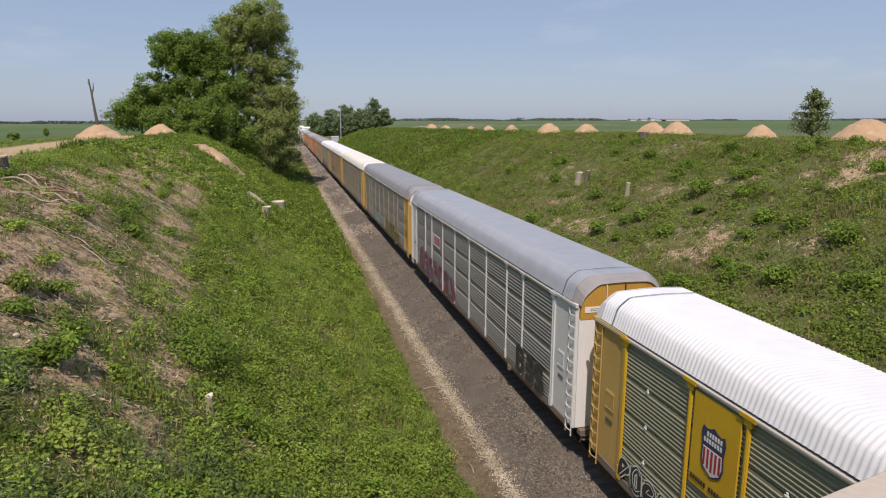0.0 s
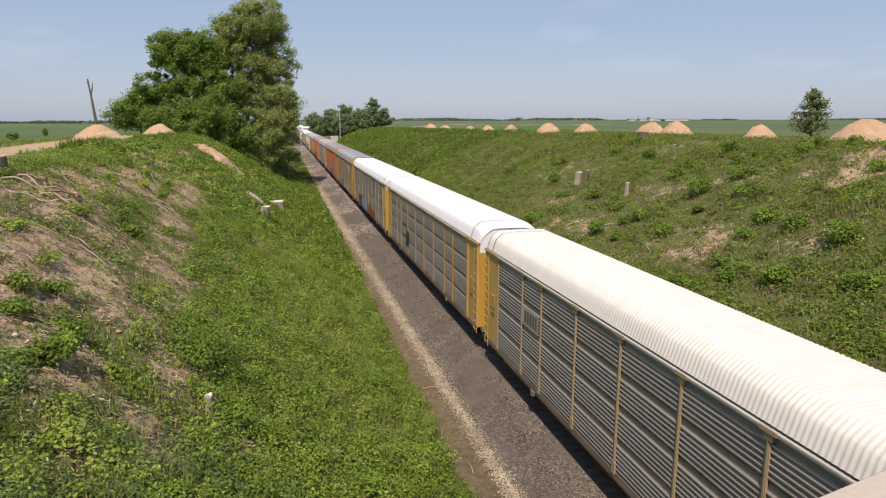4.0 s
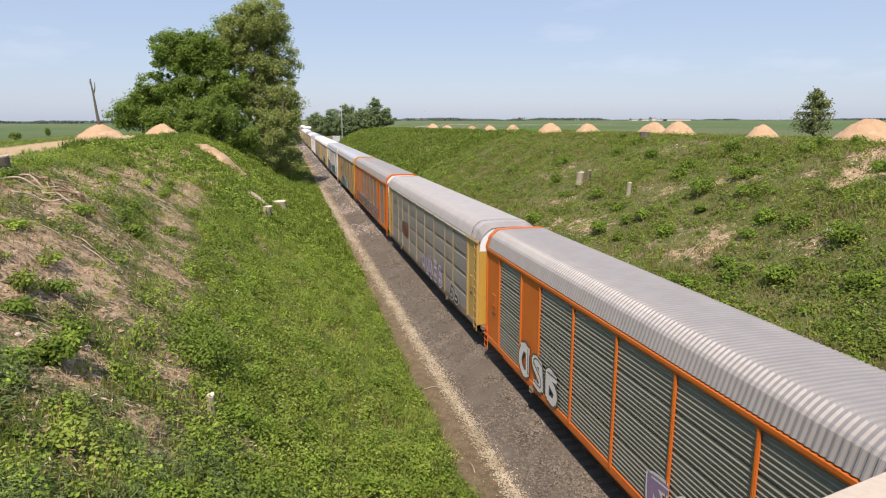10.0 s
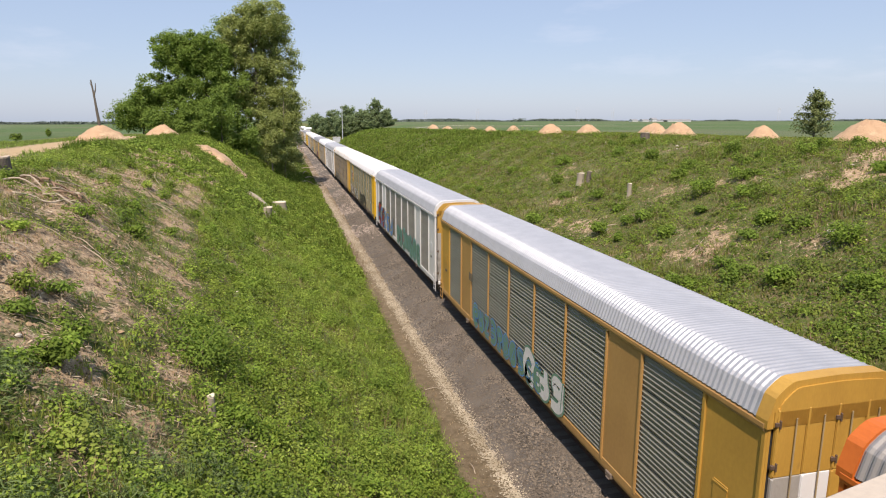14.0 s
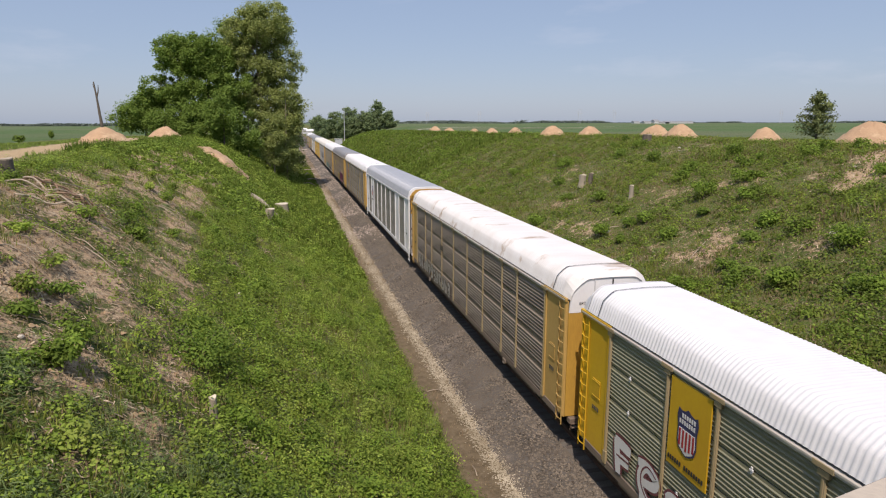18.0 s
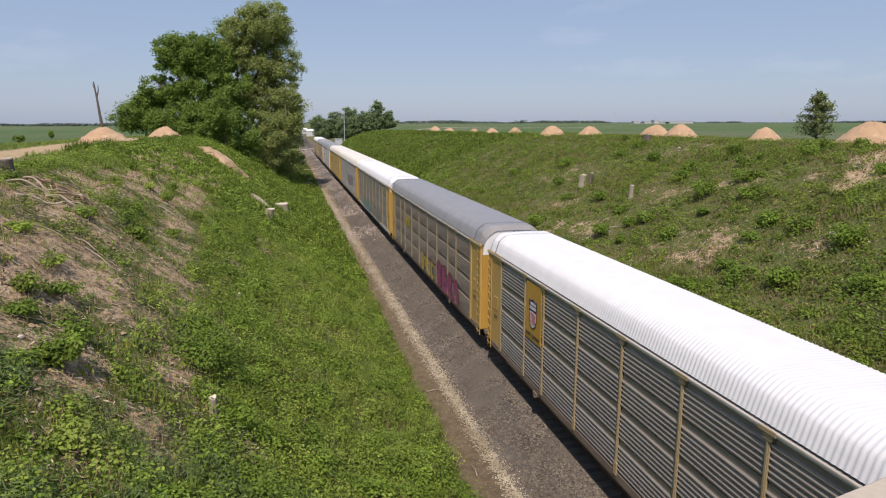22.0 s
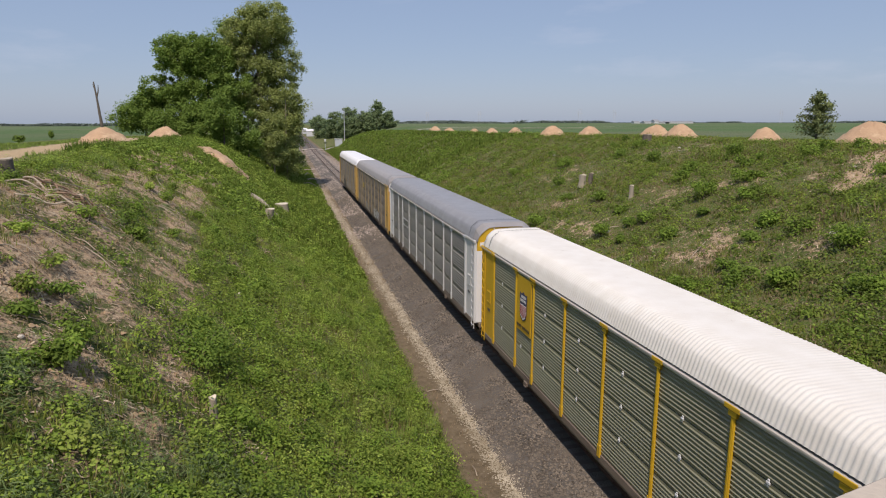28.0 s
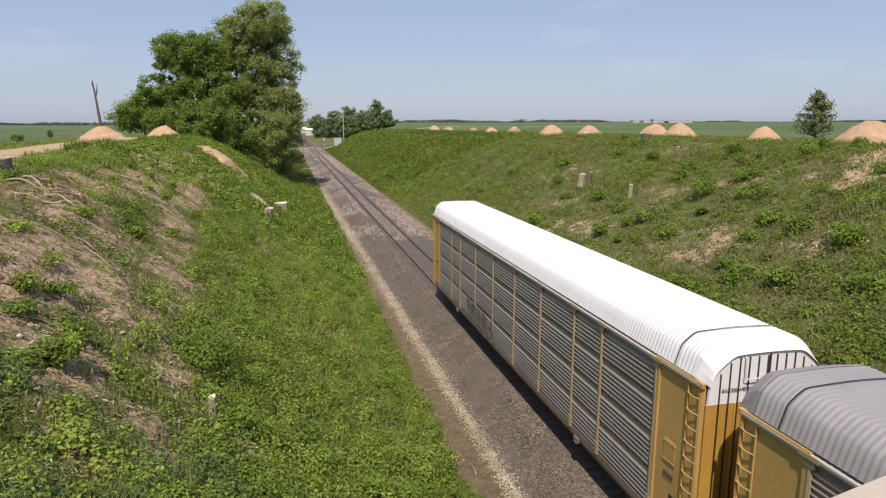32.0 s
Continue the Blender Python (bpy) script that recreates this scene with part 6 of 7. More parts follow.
tree(-19.8, 105, 8.5, [(0, 0, 4.4, 2.8, 3.4, 40), (-2, 2, 2.0, 2.6, 2.0, 31)], M_OAK, rt, 0.149, 227, 0.14, "bushy sapling on the slope's upper edge", spread=1.2)
tree(-24.8, 110, 6.5, [(0, 0, 3, 3.0, 2.8, 39), (-3, 2, 2.0, 2.6, 2.0, 31)], M_OAK, rt, 0.149, 227, 0.14, "dense shrub filling the grove's foot", spread=1.25)
tree(-30.6, 112, 5.0, [(0, 0, 2.2, 2.8, 2.2, 33)], M_OAK, rt, 0.149, 227, 0.12, "low shrub at the foot of the grove", spread=1.2)
tree(-9.4, 133, 15, [(0, 0, 9, 2.4, 6.0, 36), (0, 0, 3, 2.2, 3.0, 26)], M_COTTON, rt, 0.167, 190, 0.2, "pale tree behind the grove beside the track", spread=1.2)
tree(-12.6, 108, 10, [(0, 0, 6.0, 2.2, 4.6, 40)], M_COTTON, rt, 0.149, 210, 0.12, "slim pale tree at the foot of the grove", bark=M_PALEBARK, spread=1.1)
tree(-18.5, 124, 23, [(-0.6, 0, 18.0, 4.2, 4.4, 57), (0, 0, 9, 5.0, 5.5, 46)], M_OAK, rt, 0.186, 200, 0.36, "tall tree at the back of the grove", spread=1.25)
# far side of the level crossing
for x, y, h, w, m in ((16, 640, 14, 7, M_FARLEAF), (12, 470, 16, 7, M_FARLEAF), (21, 430, 18, 7, M_FARLEAF), (29, 420, 20, 6, M_FARLEAF), (37, 400, 15, 6, M_FARLEAF), (43, 395, 19, 5, M_FARLEAF), (49, 392, 11, 5, M_FARLEAF), (-12, 480, 15, 7, M_FARLEAF), (24, 400, 14, 6, M_FARLEAF), (24, 610, 13, 7, M_FARLEAF), (17, 440, 13, 7, M_FARLEAF), (33, 405, 13, 6, M_FARLEAF), (40, 392, 11, 5, M_FARLEAF), (29, 400, 12, 6, M_FARLEAF), (-2, 760, 14, 8, M_FARLEAF)):
    tree(x, y, h, [(0, 0, h * 0.68, w * 0.85, h * 0.32, 34), (1, 0, h * 0.30, w * 1.1, h * 0.3, 44)], m, rt, 0.46, 80, 0.3, "hazy green tree beyond the level crossing", spread=2.1)


def cedar(x, y, h, rnd, label):
    root = new("cedar_tree")
    root.location = (x, y, float(land(x, y)) - 0.05)
    tagged(root, label, "tree")
    bits = [tube([(0, 0, 0), (0.05, 0, h * 0.5), (0, 0, h)], 0.13, 7, 0.02)]
    cen = []
    for i in range(84):
        t = rnd.random() ** 0.95
        z = h * (0.03 + 0.95 * t)
        reach = (1 - t) ** 0.6 * h * 0.50 * rnd.uniform(0.55, 1.15) + 0.12
        a = rnd.uniform(0, 6.3)
        tip = np.array([math.cos(a) * reach, math.sin(a) * reach, z + reach * 0.25])
        bits.append(tube([(0, 0, z - 0.1), tuple(tip * np.array([0.5, 0.5, 1]) - np.array([0, 0, reach * 0.06])), tuple(tip)], 0.03, 4, 0.008))
        s = rnd.random((90, 1))
        cen.append(np.array([[0, 0, z]]) * (1 - s) + tip * s + rnd.normal(0, 0.13, (90, 3)) * (0.5 + s))
    v, f = merge(*bits)
    part("trunk", mesh_of("trunk", v, f, M_BARK), root)
    cen = np.concatenate(cen)
    part("crown", raw_mesh("crown", leaf_quads(cen, np.full(len(cen), 0.12), rnd, 0.2), 4, M_CEDAR), root)


cedar(51.5, 65.3, 5.7, rt, "lone ragged cedar on the eastern crest")
cedar(66.8, 66.0, 4.2, rt, "ragged cedar at the field's edge")


def dead_tree(x, y, h):
    root = new("dead_tree")
    z = float(land(x, y))
    tagged(root, "bare grey dead trunk standing in the field", "dead tree")
    root.location = (x, y, z)
    v, f = merge(tube([(0, 0, -0.3), (-0.6, 0, h * 0.3), (-1.1, 0, h * 0.62), (-1.9, 0, h)], 0.75, 9, 0.28), tube([(-1.2, 0, h * 0.66), (-0.3, 0, h * 0.80), (-0.1, 0, h * 0.93)], 0.4, 7, 0.12), tube([(-1.5, 0, h * 0.8), (-2.4, 0, h * 0.95)], 0.25, 6, 0.08))
    part("trunk", mesh_of("trunk", v, f, M_BARK), root)


dead_tree(-93.5, 330, 21.1)


# ---- spoil heaps, stumps and litter ----
def heap(x, y, w, h, seed, label):
    rnd = np.random.default_rng(seed)
    rings, seg = 9, 28
    z0 = float(land(x, y))
    vs, fs = [(0, 0, h)], []
    lob = rnd.uniform(0, 6.3, 4)
    for r in range(1, rings + 1):
        k = r / rings
        for s in range(seg):
            a = 2 * math.pi * s / seg
            wob = 1 + 0.10 * math.sin(2 * a + lob[0]) + 0.07 * math.sin(3 * a + lob[1]) + rnd.normal(0, 0.02)
            rr = w / 2 * k * wob
            zz = h * (1 - k ** 1.5) * (1 + 0.10 * math.sin(3 * a + lob[2]) * k) + rnd.normal(0, 0.035) * h * (k < 0.98) - 0.25 * (k > 0.98)
            vs.append((rr * math.cos(a), rr * math.sin(a), zz))
    for s in range(seg):
        fs.append((0, 1 + s, 1 + (s + 1) % seg))
    for r in range(rings - 1):
        for s in range(seg):
            a, b = 1 + r * seg + s, 1 + r * seg + (s + 1) % seg
            fs.append((a, a + seg, b + seg, b))
    ob = new("earth_mound", mesh_of("earth_mound", vs, fs, M_SAND, True))
    ob.location = (x, y, z0 - 0.05)
    tagged(ob, label, "earth heap", "spoil heaps along the crests")


for i, (x, y, w, h) in enumerate(((39.5, 46.5, 6.6, 2.15), (38.8, 58.7, 4.0, 1.55), (36.6, 70.6, 4.9, 1.85), (38.5, 79, 4.9, 1.85), (36, 94, 4.6, 1.7), (33, 102, 4.6, 1.75), (33, 120, 3.8, 1.5), (34, 138, 3.8, 1.3), (34, 152, 3.0, 1.2), (36, 185, 4, 1.3), (42, 230, 5, 1.5))):
    heap(x, y, w, h, 40 + i, "orange-brown heap of dug earth on the crest")
for i, (x, y, w, h) in enumerate(((-29.0, 74, 5.0, 1.55), (-27.0, 98, 4.6, 1.6))):
    heap(x, y, w, h, 60 + i, "orange-brown heap of dug earth beside the farm track")


def stump(x, y, r, h, lean=0.0, fresh=True, label="", seed=0):
    rnd = random.Random(seed)
    root = new("tree_stump")
    root.location = (x, y, float(land(x, y)) - 0.12)
    tagged(root, label, "stump", "stumps left on the slopes")
    seg = 16
    wob = [1 + rnd.uniform(-0.08, 0.1) for _ in range(seg)]
    vs, fs = [], []
    for z, k in ((0, 1.35), (0.15, 1.1), (h * 0.5, 1.0), (h, 0.96)):
        for s in range(seg):
            a = 2 * math.pi * s / seg
            vs.append((r * k * wob[s] * math.cos(a) + lean * z, r * k * wob[s] * math.sin(a), z + 0.03 * math.sin(a * 2) * (z > 0.2)))
    for j in range(3):
        for s in range(seg):
            fs.append((j * seg + s, j * seg + (s + 1) % seg, (j + 1) * seg + (s + 1) % seg, (j + 1) * seg + s))
    part("bark", mesh_of("bark", vs, fs, M_PALEBARK if fresh else M_BARK, True), root)
    top = [(r * 0.97 * wob[s] * math.cos(2 * math.pi * s / seg) + lean * h, r * 0.97 * wob[s] * math.sin(2 * math.pi * s / seg), h + 0.012 + 0.03 * math.sin(4 * math.pi * s / seg)) for s in range(seg)]
    low = [(x2, y2, z2 - 0.05) for x2, y2, z2 in top]
    part("cut_face", mesh_of("cut_face", top + low, [tuple(range(seg))] + [(s, s + seg, (s + 1) % seg + seg, (s + 1) % seg) for s in range(seg)], M_CUT if fresh else M_DEAD), root, "pale sawn face")


stump(-11.3, 68.2, 0.74, 1.05, 0, True, "broad pale sawn tree stump on the slope", 1)
stump(-12.3, 56.8, 0.36, 0.9, 0.25, True, "split pale stump leaning on the slope", 2)
stump(-12.48, 16.1, 0.10, 0.62, 0.0, True, "thin sawn stump among the weeds", 3)
stump(-12.7, 27.6, 0.13, 0.5, 0.0, True, "short sawn stump in the grass", 4)
stump(-20.9, 27.6, 0.36, 0.75, 0.0, False, "thick dark stump at the crest", 5)
stump(19.9, 62.6, 0.36, 1.35, 0.05, True, "pale split stump on the eastern slope", 6)
stump(20.6, 62.2, 0.25, 1.25, 0.12, False, "dark stump beside a pale one", 7)
stump(19.9, 52.4, 0.20, 1.2, 0.0, True, "weathered stump on the eastern slope", 8)
stump(32.8, 71.8, 0.55, 1.1, 0.0, False, "red-brown stump on the eastern crest", 9)


def litter(x, y, pts, r, name, label, material):
    """A branch or stick lying on the land; pts: plan offsets and lift."""
    path = []
    for dx, dy, up in pts:
        path.append((dx, dy, float(land(x + dx, y + dy) - land(x, y)) + up))
    soft = []
    for i in range(len(path) - 1):
        p0, p1, p2, p3 = (Vector(path[min(max(i + k, 0), len(path) - 1)]) for k in (-1, 0, 1, 2))
        for t in (0.0, 0.34, 0.67):
            soft.append(0.5 * (2 * p1 + (p2 - p0) * t + (2 * p0 - 5 * p1 + 4 * p2 - p3) * t * t + (3 * p1 - p0 - 3 * p2 + p3) * t ** 3))
    v, f = tube(soft + [path[-1]], r, 6, r * 0.35)
    ob = new(name, mesh_of(name, v, f, material, True))
    ob.location = (x, y, float(land(x, y)))
    tagged(ob, label, "branch", "fallen branches")


for x, y, pts, r in ((-18.6, 25.2, ((-0.9, -0.5, 0.10), (-0.5, -0.1, 0.22), (0.0, 0.0, 0.14), (0.35, 0.45, 0.28), (0.7, 0.5, 0.22), (0.95, 0.9, 0.08)), 0.05), (-18.2, 25.6, ((-0.8, 0.3, 0.12), (-0.4, 0.5, 0.30), (0.0, 0.25, 0.26), (0.4, 0.35, 0.34), (0.7, 0.0, 0.12)), 0.04),
                     (-16.4, 22.3, ((-0.5, 0.2, 0.06), (0, 0, 0.1), (0.3, -0.25, 0.08), (0.6, -0.2, 0.04)), 0.02), (-17.0, 38, ((-0.8, 0.5, 0.1), (-0.2, 0, 0.16), (0.7, -0.2, 0.1)), 0.03),
                     (-18.5, 45, ((-0.8, 0.7, 0.1), (0, 0.1, 0.2), (0.7, -0.6, 0.1)), 0.035), (-16.2, 16.0, ((-0.3, -0.3, 0.05), (0.1, 0, 0.08), (0.4, 0.15, 0.05)), 0.016), 
                     (15.1, 47.5, ((-0.7, 0.2, 0.12), (0.2, 0, 0.2), (0.9, -0.1, 0.1)), 0.08), (15.8, 36.5, ((-1.2, -0.8, 0.1), (0, 0, 0.15), (1.3, 0.9, 0.1)), 0.04)):
    litter(x, y, pts, r, "fallen_branch", "bleached fallen branch lying on the bank", M_DEAD)
rbr = random.Random(17)
for i in range(16):
    x, y = -18.7 + rbr.uniform(-1.1, 0.9), 26.5 + rbr.uniform(-1.3, 1.6)
    a, k, u = rbr.uniform(-0.9, 0.6), rbr.uniform(0.5, 1.2), rbr.uniform(-0.35, 0.35)
    c, d = math.cos(a) * k, math.sin(a) * k
    litter(x, y, ((-c, -d, rbr.uniform(0.03, 0.15)), (-c * 0.3 + u * 0.4, -d * 0.3 - u, rbr.uniform(0.15, 0.42)), (c * 0.3, d * 0.4 + u * 0.6, rbr.uniform(0.12, 0.38)), (c, d, 0.06)), rbr.uniform(0.03, 0.06), "fallen_branch", *(("bleached cut branch in a tangle on the bank", M_DEAD) if i % 3 == 0 else ("brown cut branch in a tangle on the bank", M_BROWNWOOD)))
for (bx, by), (ex, ey) in (((-18.5, 48.6), (-16.3, 46.4)), ((-19.4, 45.4), (-17.7, 41.9)), ((-19.8, 27.6), (-18.9, 27.4))):
    litter(bx, by, ((0, 0, 0.12), ((ex - bx) * 0.35, (ey - by) * 0.35 + 0.3, 0.22), ((ex - bx) * 0.7, (ey - by) * 0.7 - 0.2, 0.2), (ex - bx, ey - by, 0.1)), 0.036, "fallen_branch", "long bleached branch lying down the bank", M_DEAD)
for x, y, dx, dy in ((-4.55, 19.4, 0.02, 0.7), (-3.05, 55, 0.8, 1.6), (-4.3, 33.5, 0.1, 0.7), (-4.4, 26.3, 0.75, 0.1), (-4.0, 29.0, 0.5, -0.3), (-2.6, 24.2, 0.5, 0.35), (-4.4, 45, 0.5, 0.9), (-4.6, 50, -0.2, 1.0), (-4.9, 62, 0.4, 1.4)):
    litter(x, y, ((-dx / 2, -dy / 2, 0.05), (0.02, 0, 0.09), (dx / 2, dy / 2, 0.06)), 0.022, "stick", "pale dry stick on the gravel", M_DEAD)


litter(-12.4, 62.0, ((-1.6, 2.6, 0.36), (-0.6, 0.9, 0.46), (0.3, -0.6, 0.42), (0.9, -1.8, 0.36)), 0.27, "log", "fallen grey-barked log beside the stumps", M_PALEBARK)
for x, y, dx, dy in ((-6.4, 118, 1.6, 3.0), (-5.6, 131, 1.5, 4.5), (-6.3, 143, 0.8, 5.0), (-5.2, 158, 1.8, 3.5), (-6.0, 172, 1.0, 5.5), (-5.0, 190, 2.0, 4.0), (-5.6, 210, 1.5, 6.0)):
    litter(x, y, ((-dx, -dy / 2, 0.2), (-dx * 0.2, -dy * 0.1, 0.7), (dx * 0.5, dy * 0.3, 0.4), (dx, dy / 2, 0.15)), 0.13, "fallen_branch", "pale bare branch cut down beside the track", M_DEAD)


def clay_streak(x, y, pts, r):
    """A tongue of dug clay that slid down the bank from its crest."""
    path = [(dx, dy, float(land(x + dx, y + dy) - land(x, y)) + 0.02) for dx, dy in pts]
    rnd = random.Random(3)
    vs, fs, seg = [], [], 9
    for i, p in enumerate(path):
        w = r * (0.45 + 0.75 * math.sin(math.pi * (i + 0.6) / (len(path) + 0.2)))
        for k in range(seg):
            a = math.pi * k / (seg - 1)
            vs.append((p[0] + rnd.uniform(-0.15, 0.15), p[1] + math.cos(a) * w * 2.4 + rnd.uniform(-0.3, 0.3), p[2] + math.sin(a) * w * 0.7 + rnd.uniform(-0.12, 0.12) + 0.08))
    for i in range(len(path) - 1):
        for k in range(seg - 1):
            fs.append((i * seg + k, i * seg + seg + k, i * seg + seg + k + 1, i * seg + k + 1))
    ob = new("clay_streak", mesh_of("clay_streak", vs, fs, M_SAND, True))
    ob.location = (x, y, float(land(x, y)))
    tagged(ob, "tongue of orange-brown clay slid down the bank", "earth")


clay_streak(-18.0, 79.6, [(-2.6 + 0.4 * i, 0.5 * math.sin(i * 0.5)) for i in range(15)], 1.05)
rtw = random.Random(9)
for i in range(90):
    x, y = rtw.choice(((-17.2, 20.5), (-18.6, 26), (-19.0, 31.5), (-17.8, 38), (-18.2, 48)))
    x, y = x + rtw.uniform(-1.8, 1.8), y + rtw.uniform(-3.5, 3.5)
    a, k = rtw.uniform(-1.2, 0.7), rtw.uniform(0.25, 0.9)
    c, d = math.cos(a) * k, math.sin(a) * k
    litter(x, y, ((-c, -d, 0.04), (-c * 0.3, -d * 0.3 + 0.06, 0.10), (c * 0.4, d * 0.4 - 0.05, 0.09), (c, d, 0.03)), rtw.uniform(0.012, 0.030), "twig", *(("dry twig lying on the bare bank", M_DEAD) if i % 3 else ("dark root sticking out of the bare bank", M_BARK)))


def rock(x, y, r, seed):
    rnd = random.Random(seed)
    bm = bmesh.new()
    bmesh.ops.create_icosphere(bm, subdivisions=2, radius=r)
    for v in bm.verts:
        v.co *= 0.8 + 0.4 * noise.noise(v.co * 2.2 / r + Vector((seed, 0, 0)))
        v.co.z *= 0.7
    me = bpy.data.meshes.new("rock")
    bm.to_mesh(me)
    bm.free()
    me.materials.append(M_PALESTONE)
    ob = new("rock", me)
    ob.location = (x, y, float(land(x, y)) + r * 0.2)
    tagged(ob, "pale stone half sunk in the grass", "stone", "stones on the slopes")


M_PALESTONE = mat("pale_stone", (0.60, 0.55, 0.47), (0.48, 0.43, 0.36), rough=0.9, scale=5, fine=30)
rr_ = random.Random(4)
rock(14.9, 47.3, 0.32, 1)
rock(-13.99, 12.8, 0.09, 2)
for i in range(26):
    rock(rr_.uniform(8, 33), rr_.uniform(24, 90), rr_.uniform(0.10, 0.24), 10 + i)
for i in range(7):
    rock(rr_.uniform(-20, -11), rr_.uniform(9, 50), rr_.uniform(0.05, 0.13), 50 + i)


# ---- distance ----
M_HAZE = mat("hazy_woods", (0.13, 0.16, 0.13), (0.10, 0.13, 0.11), rough=1.0, scale=0.02, fine=0.2)
M_FARROOF = mat("far_pale_walls", (0.62, 0.62, 0.62), (0.5, 0.5, 0.5), rough=0.8)
M_GREYBOX = mat("grey_cabinet", (0.55, 0.57, 0.60), (0.46, 0.48, 0.5), rough=0.5)


def treeline(y, x0, x1, low, high, seed, label, step=14):
    """A far belt of woods: rows of clumped leaves, uneven above."""
    rnd = np.random.default_rng(seed)
    n = int((x1 - x0) / step * 10)
    x = rnd.uniform(x0, x1, n)
    hh = low + (high - low) * np.clip(swell(x * 0.02, x * 0 + seed, 0.1, 3.0, 0.4) * 0.8 + 0.35, 0, 1)
    per = 16
    c = np.stack([np.repeat(x, per) + rnd.normal(0, step * 0.25, n * per), np.full(n * per, y) + rnd.normal(0, 12, n * per), np.repeat(land(x, np.full(n, float(y))), per) - 0.5 + np.repeat(hh, per) * rnd.random(n * per)], -1)
    q = leaf_quads(c, np.full(n * per, step * 0.14), rnd, 0.0)
    tagged(new("far_woods", raw_mesh("far_woods", q, 4, M_HAZE)), label, "woods", kind="stuff")


treeline(2100, -1500, 2600, 0.5, 8, 3, "hazy belt of woods on the horizon", 20)
treeline(1300, 150, 480, 1, 8, 8, "distant hedge and trees beyond the fields", 12)


def far_farm(x, y):
    for dx, w, h in ((0, 16, 6), (22, 12, 9), (40, 26, 5), (-26, 14, 6), (78, 70, 6)):
        root = new("farm_building")
        root.location = (x + dx, y, 8.4)
        tagged(root, "pale distant farm building on the horizon", "building", "farm on the horizon")
        part("wall", boxmesh("wall", [(0, 0, h * 0.3, w, 14, h * 0.7)], M_FARROOF, 0.05), root)
        v = [(-w / 2 - 0.5, -7.5, h * 0.62), (w / 2 + 0.5, -7.5, h * 0.62), (w / 2 + 0.5, 0, h), (-w / 2 - 0.5, 0, h), (w / 2 + 0.5, 7.5, h * 0.62), (-w / 2 - 0.5, 7.5, h * 0.62)]
        part("roof", mesh_of("roof", v, [(0, 1, 2, 3), (3, 2, 4, 5), (0, 3, 5), (1, 4, 2)], PAINT["grey_roof"]), root)


def pylon(x, y, h):
    root = new("power_pylon")
    root.location = (x, y, 8.3)
    tagged(root, "faint steel power pylon on the horizon", "pylon", "power line pylons")
    bits = []
    for s in (-1, 1):
        bits.append(tube([(s * 4, 0, 0), (s * 3, 0, h)], 0.35, 5, 0.25))
    for z, w in ((h * 0.72, 8), (h * 0.85, 8), (h, 5)):
        bits.append(tube([(-w, 0, z), (w, 0, z)], 0.28, 5))
    for k in range(5):
        bits.append(tube([(-4 + k * 0.2, 0, h * k / 5), (4 - (k + 1) * 0.2, 0, h * (k + 1) / 5)], 0.2, 4))
    v, f = merge(*bits)
    part("lattice", mesh_of("lattice", v, f, M_GREYBOX), root)


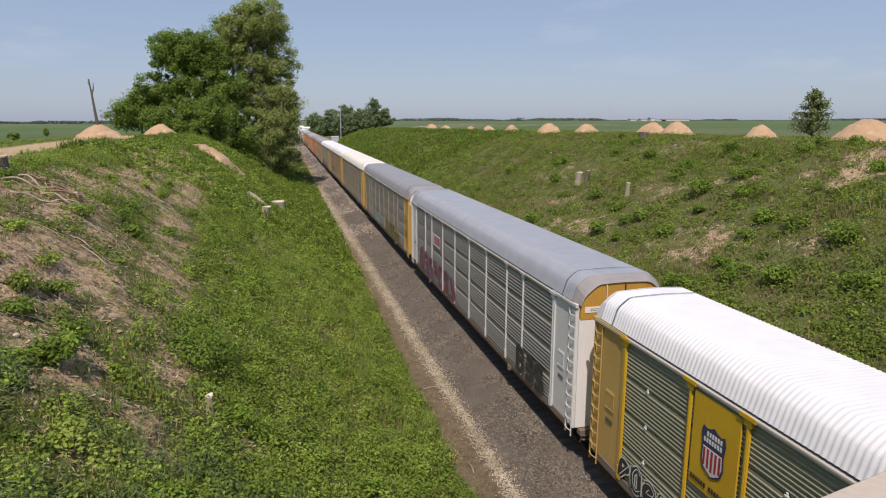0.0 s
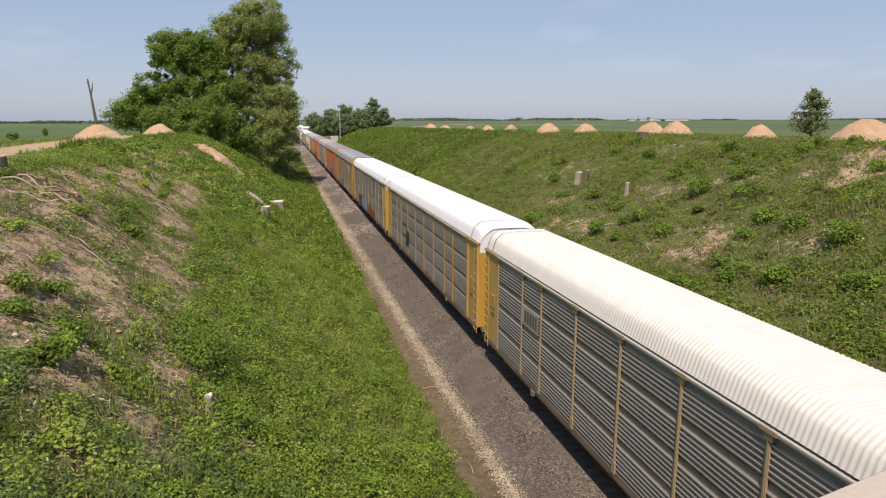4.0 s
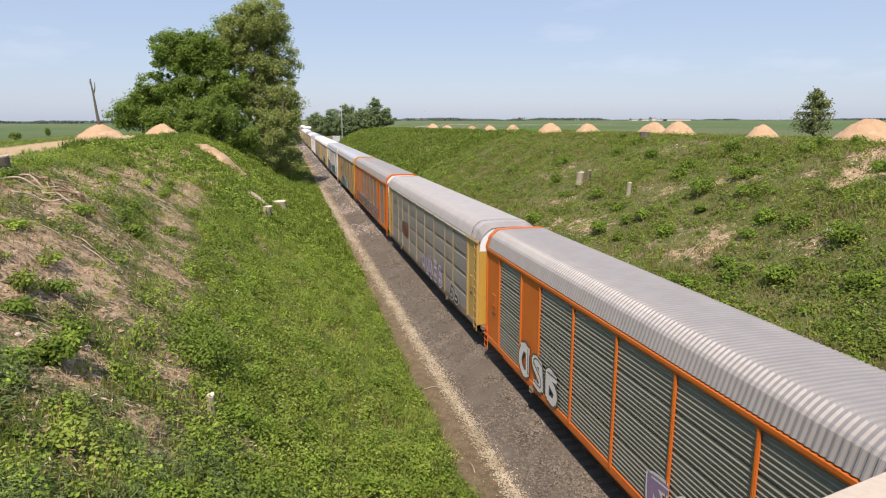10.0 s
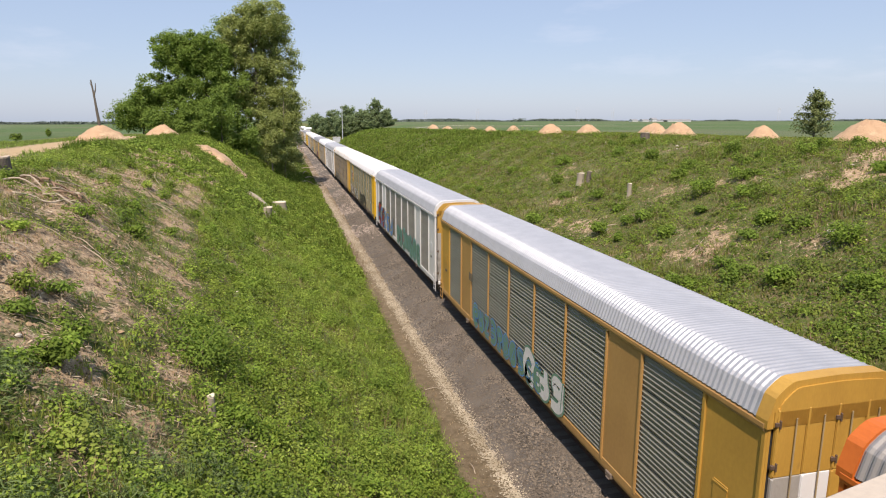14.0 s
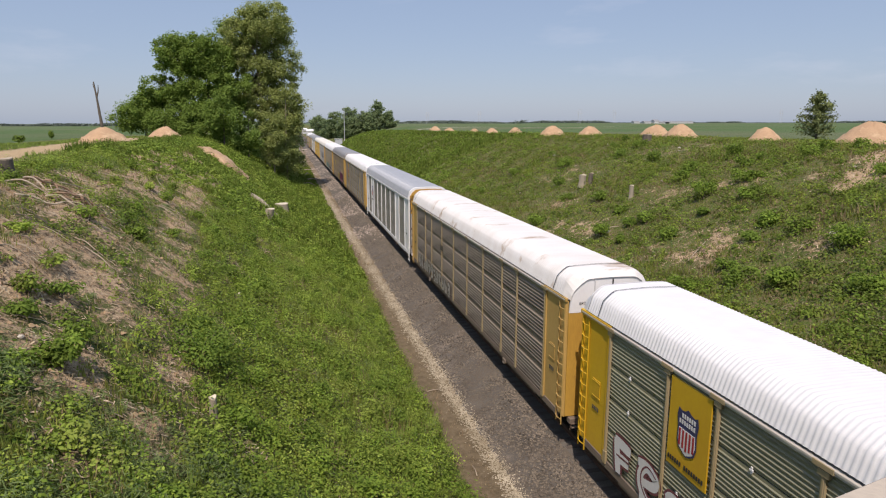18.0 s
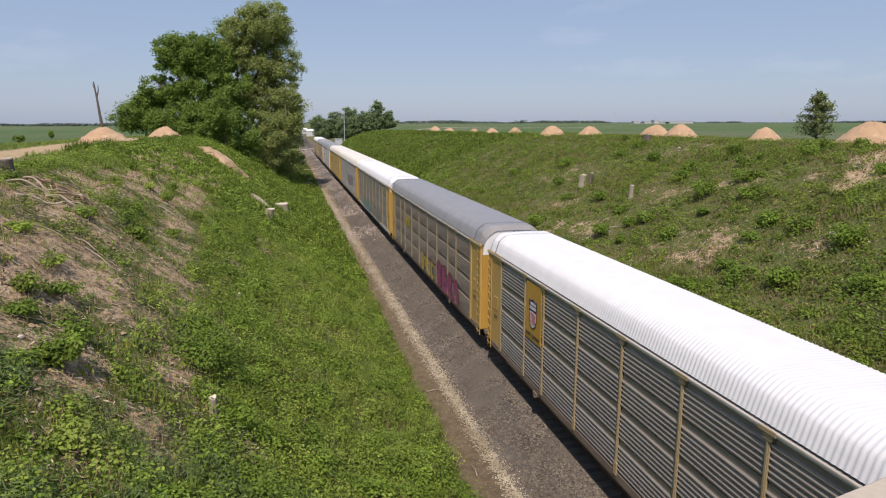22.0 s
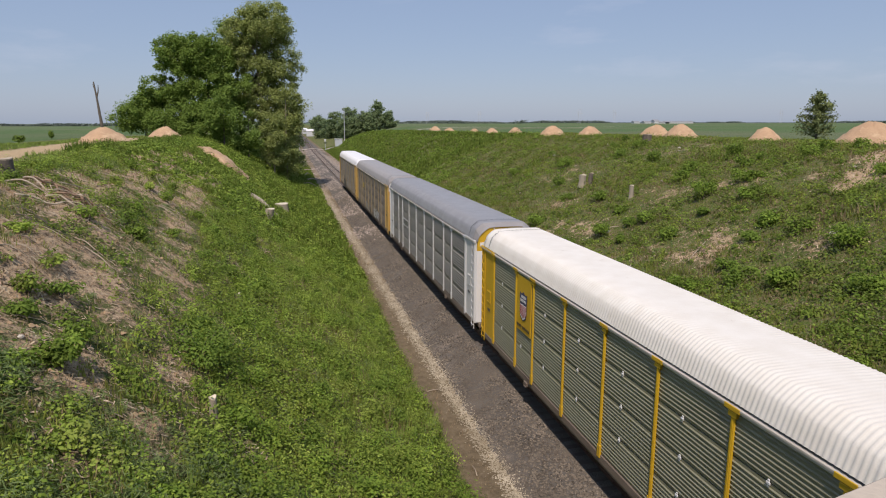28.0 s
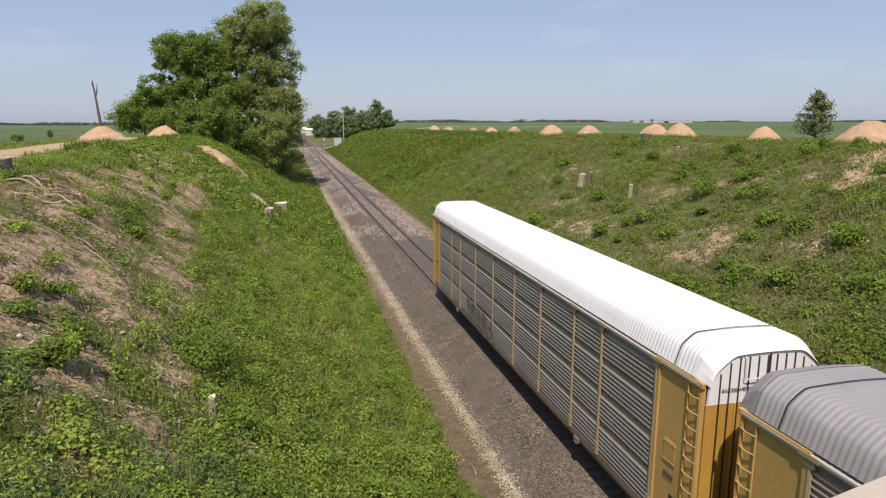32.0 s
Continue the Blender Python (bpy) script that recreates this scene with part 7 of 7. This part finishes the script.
def crossing():
    """Road crossing the line on the level, with its cabinet, mast and signals."""
    vs, fs = [], []
    xs = np.linspace(-150, 150, 61)
    for x in xs:
        z = max(-0.18 if abs(x) < 3 else -9, float(land(x, 286, False)) + 0.12) if abs(x) > 3 else 0.03
        vs += [(x, 282.8, z), (x, 289.2, z)]
    for i in range(60):
        fs.append((2 * i, 2 * i + 2, 2 * i + 3, 2 * i + 1))
    tagged(new("crossing_road", mesh_of("crossing_road", vs, fs, M_CONC, True)), "pale road crossing the line on the level", "road", kind="structure")
    cab = new("signal_cabinet")
    cab.location = (10.6, 276, float(land(10.6, 276)))
    tagged(cab, "pale grey signal cabinet beside the crossing", "cabinet")
    part("body", boxmesh("body", [(0, 0, 1.5, 3.0, 2.4, 3.0)], M_GREYBOX, 0.04), cab)
    part("roof", boxmesh("roof", [(0, 0, 3.08, 3.3, 2.7, 0.16)], PAINT["white_paint"], 0.04), cab)
    mast = new("radio_mast")
    mast.location = (13.8, 284, -0.9)
    tagged(mast, "slim pale radio mast at the crossing", "mast")
    v, f = tube([(0, 0, 0), (0.1, 0, 10), (0.1, 0, 18.8)], 0.16, 8, 0.10)
    part("pole", mesh_of("pole", v, f, M_GREYBOX), mast)
    for x, y in ((5.2, 279), (-5.4, 292)):
        sg = new("crossing_signal")
        sg.location = (x, y, -0.7)
        tagged(sg, "crossing signal with crossed white boards", "signal", "crossing signals")
        v, f = tube([(0, 0, 0), (0, 0, 4.6)], 0.09, 8)
        part("post", mesh_of("post", v, f, M_GREYBOX), sg)
        for a in (-1, 1):
            b = part("board", boxmesh("board", [(0, -0.12, 0, 1.3, 0.05, 0.22)], PAINT["white_paint"]), sg, "", (0, 0, 4.3))
            b.rotation_euler.y = a * 0.8
        part("lamp_bar", boxmesh("lamp_bar", [(0, -0.1, 3.2, 1.3, 0.2, 0.36)], PAINT["black_mark"]), sg)


far_farm(760, 1290)
for x, y, h in ((700, 1500, 34), (1290, 1500, 36), (1010, 1900, 40), (560, 1900, 36), (420, 2000, 34)):
    pylon(x, y, h)
crossing()
for x, y, w, h in ((9.0, 560, 7, 6.0), (7.0, 690, 6, 6.0), (14.0, 600, 5, 4.5)):
    shed = new("shed")
    shed.location = (x, y, float(land(x, y)) - 0.1)
    tagged(shed, "small pale shed beside the far line", "shed", "sheds beyond the crossing")
    part("wall", boxmesh("wall", [(0, 0, h * 0.4, w, 5, h * 0.8)], M_FARROOF, 0.03), shed)
    part("roof", mesh_of("roof", [(-w / 2 - 0.2, -2.8, h * 0.78), (w / 2 + 0.2, -2.8, h * 0.78), (w / 2 + 0.2, 0, h), (-w / 2 - 0.2, 0, h), (w / 2 + 0.2, 2.8, h * 0.78), (-w / 2 - 0.2, 2.8, h * 0.78)], [(0, 1, 2, 3), (3, 2, 4, 5), (0, 3, 5), (1, 4, 2)], PAINT["white_paint"]), shed)


# ---- motions ----
def motions():
    for k, car in enumerate(TRAIN):
        walk(car, [(t, pose(0, car_at(k, t), 0)) for t, _ in LAG])
    # every wheelset rolls: one row a frame, shared by all sets that sit alike in their bogie
    for i, s in enumerate((-1, 1)):
        lead = WHEELS[i][0]
        walk(lead, [(f / FPS, pose(0, s * 0.86, 0.419, math.degrees(SPEED * f / FPS / 0.419))) for f in range(0, 32 * FPS + 1)])
        for w in WHEELS[i][1:]:
            w.rotation_mode = "QUATERNION"
            w.animation_data_create()
            w.animation_data.action = lead.animation_data.action
            w.animation_data.action_slot = lead.animation_data.action_slot


motions()
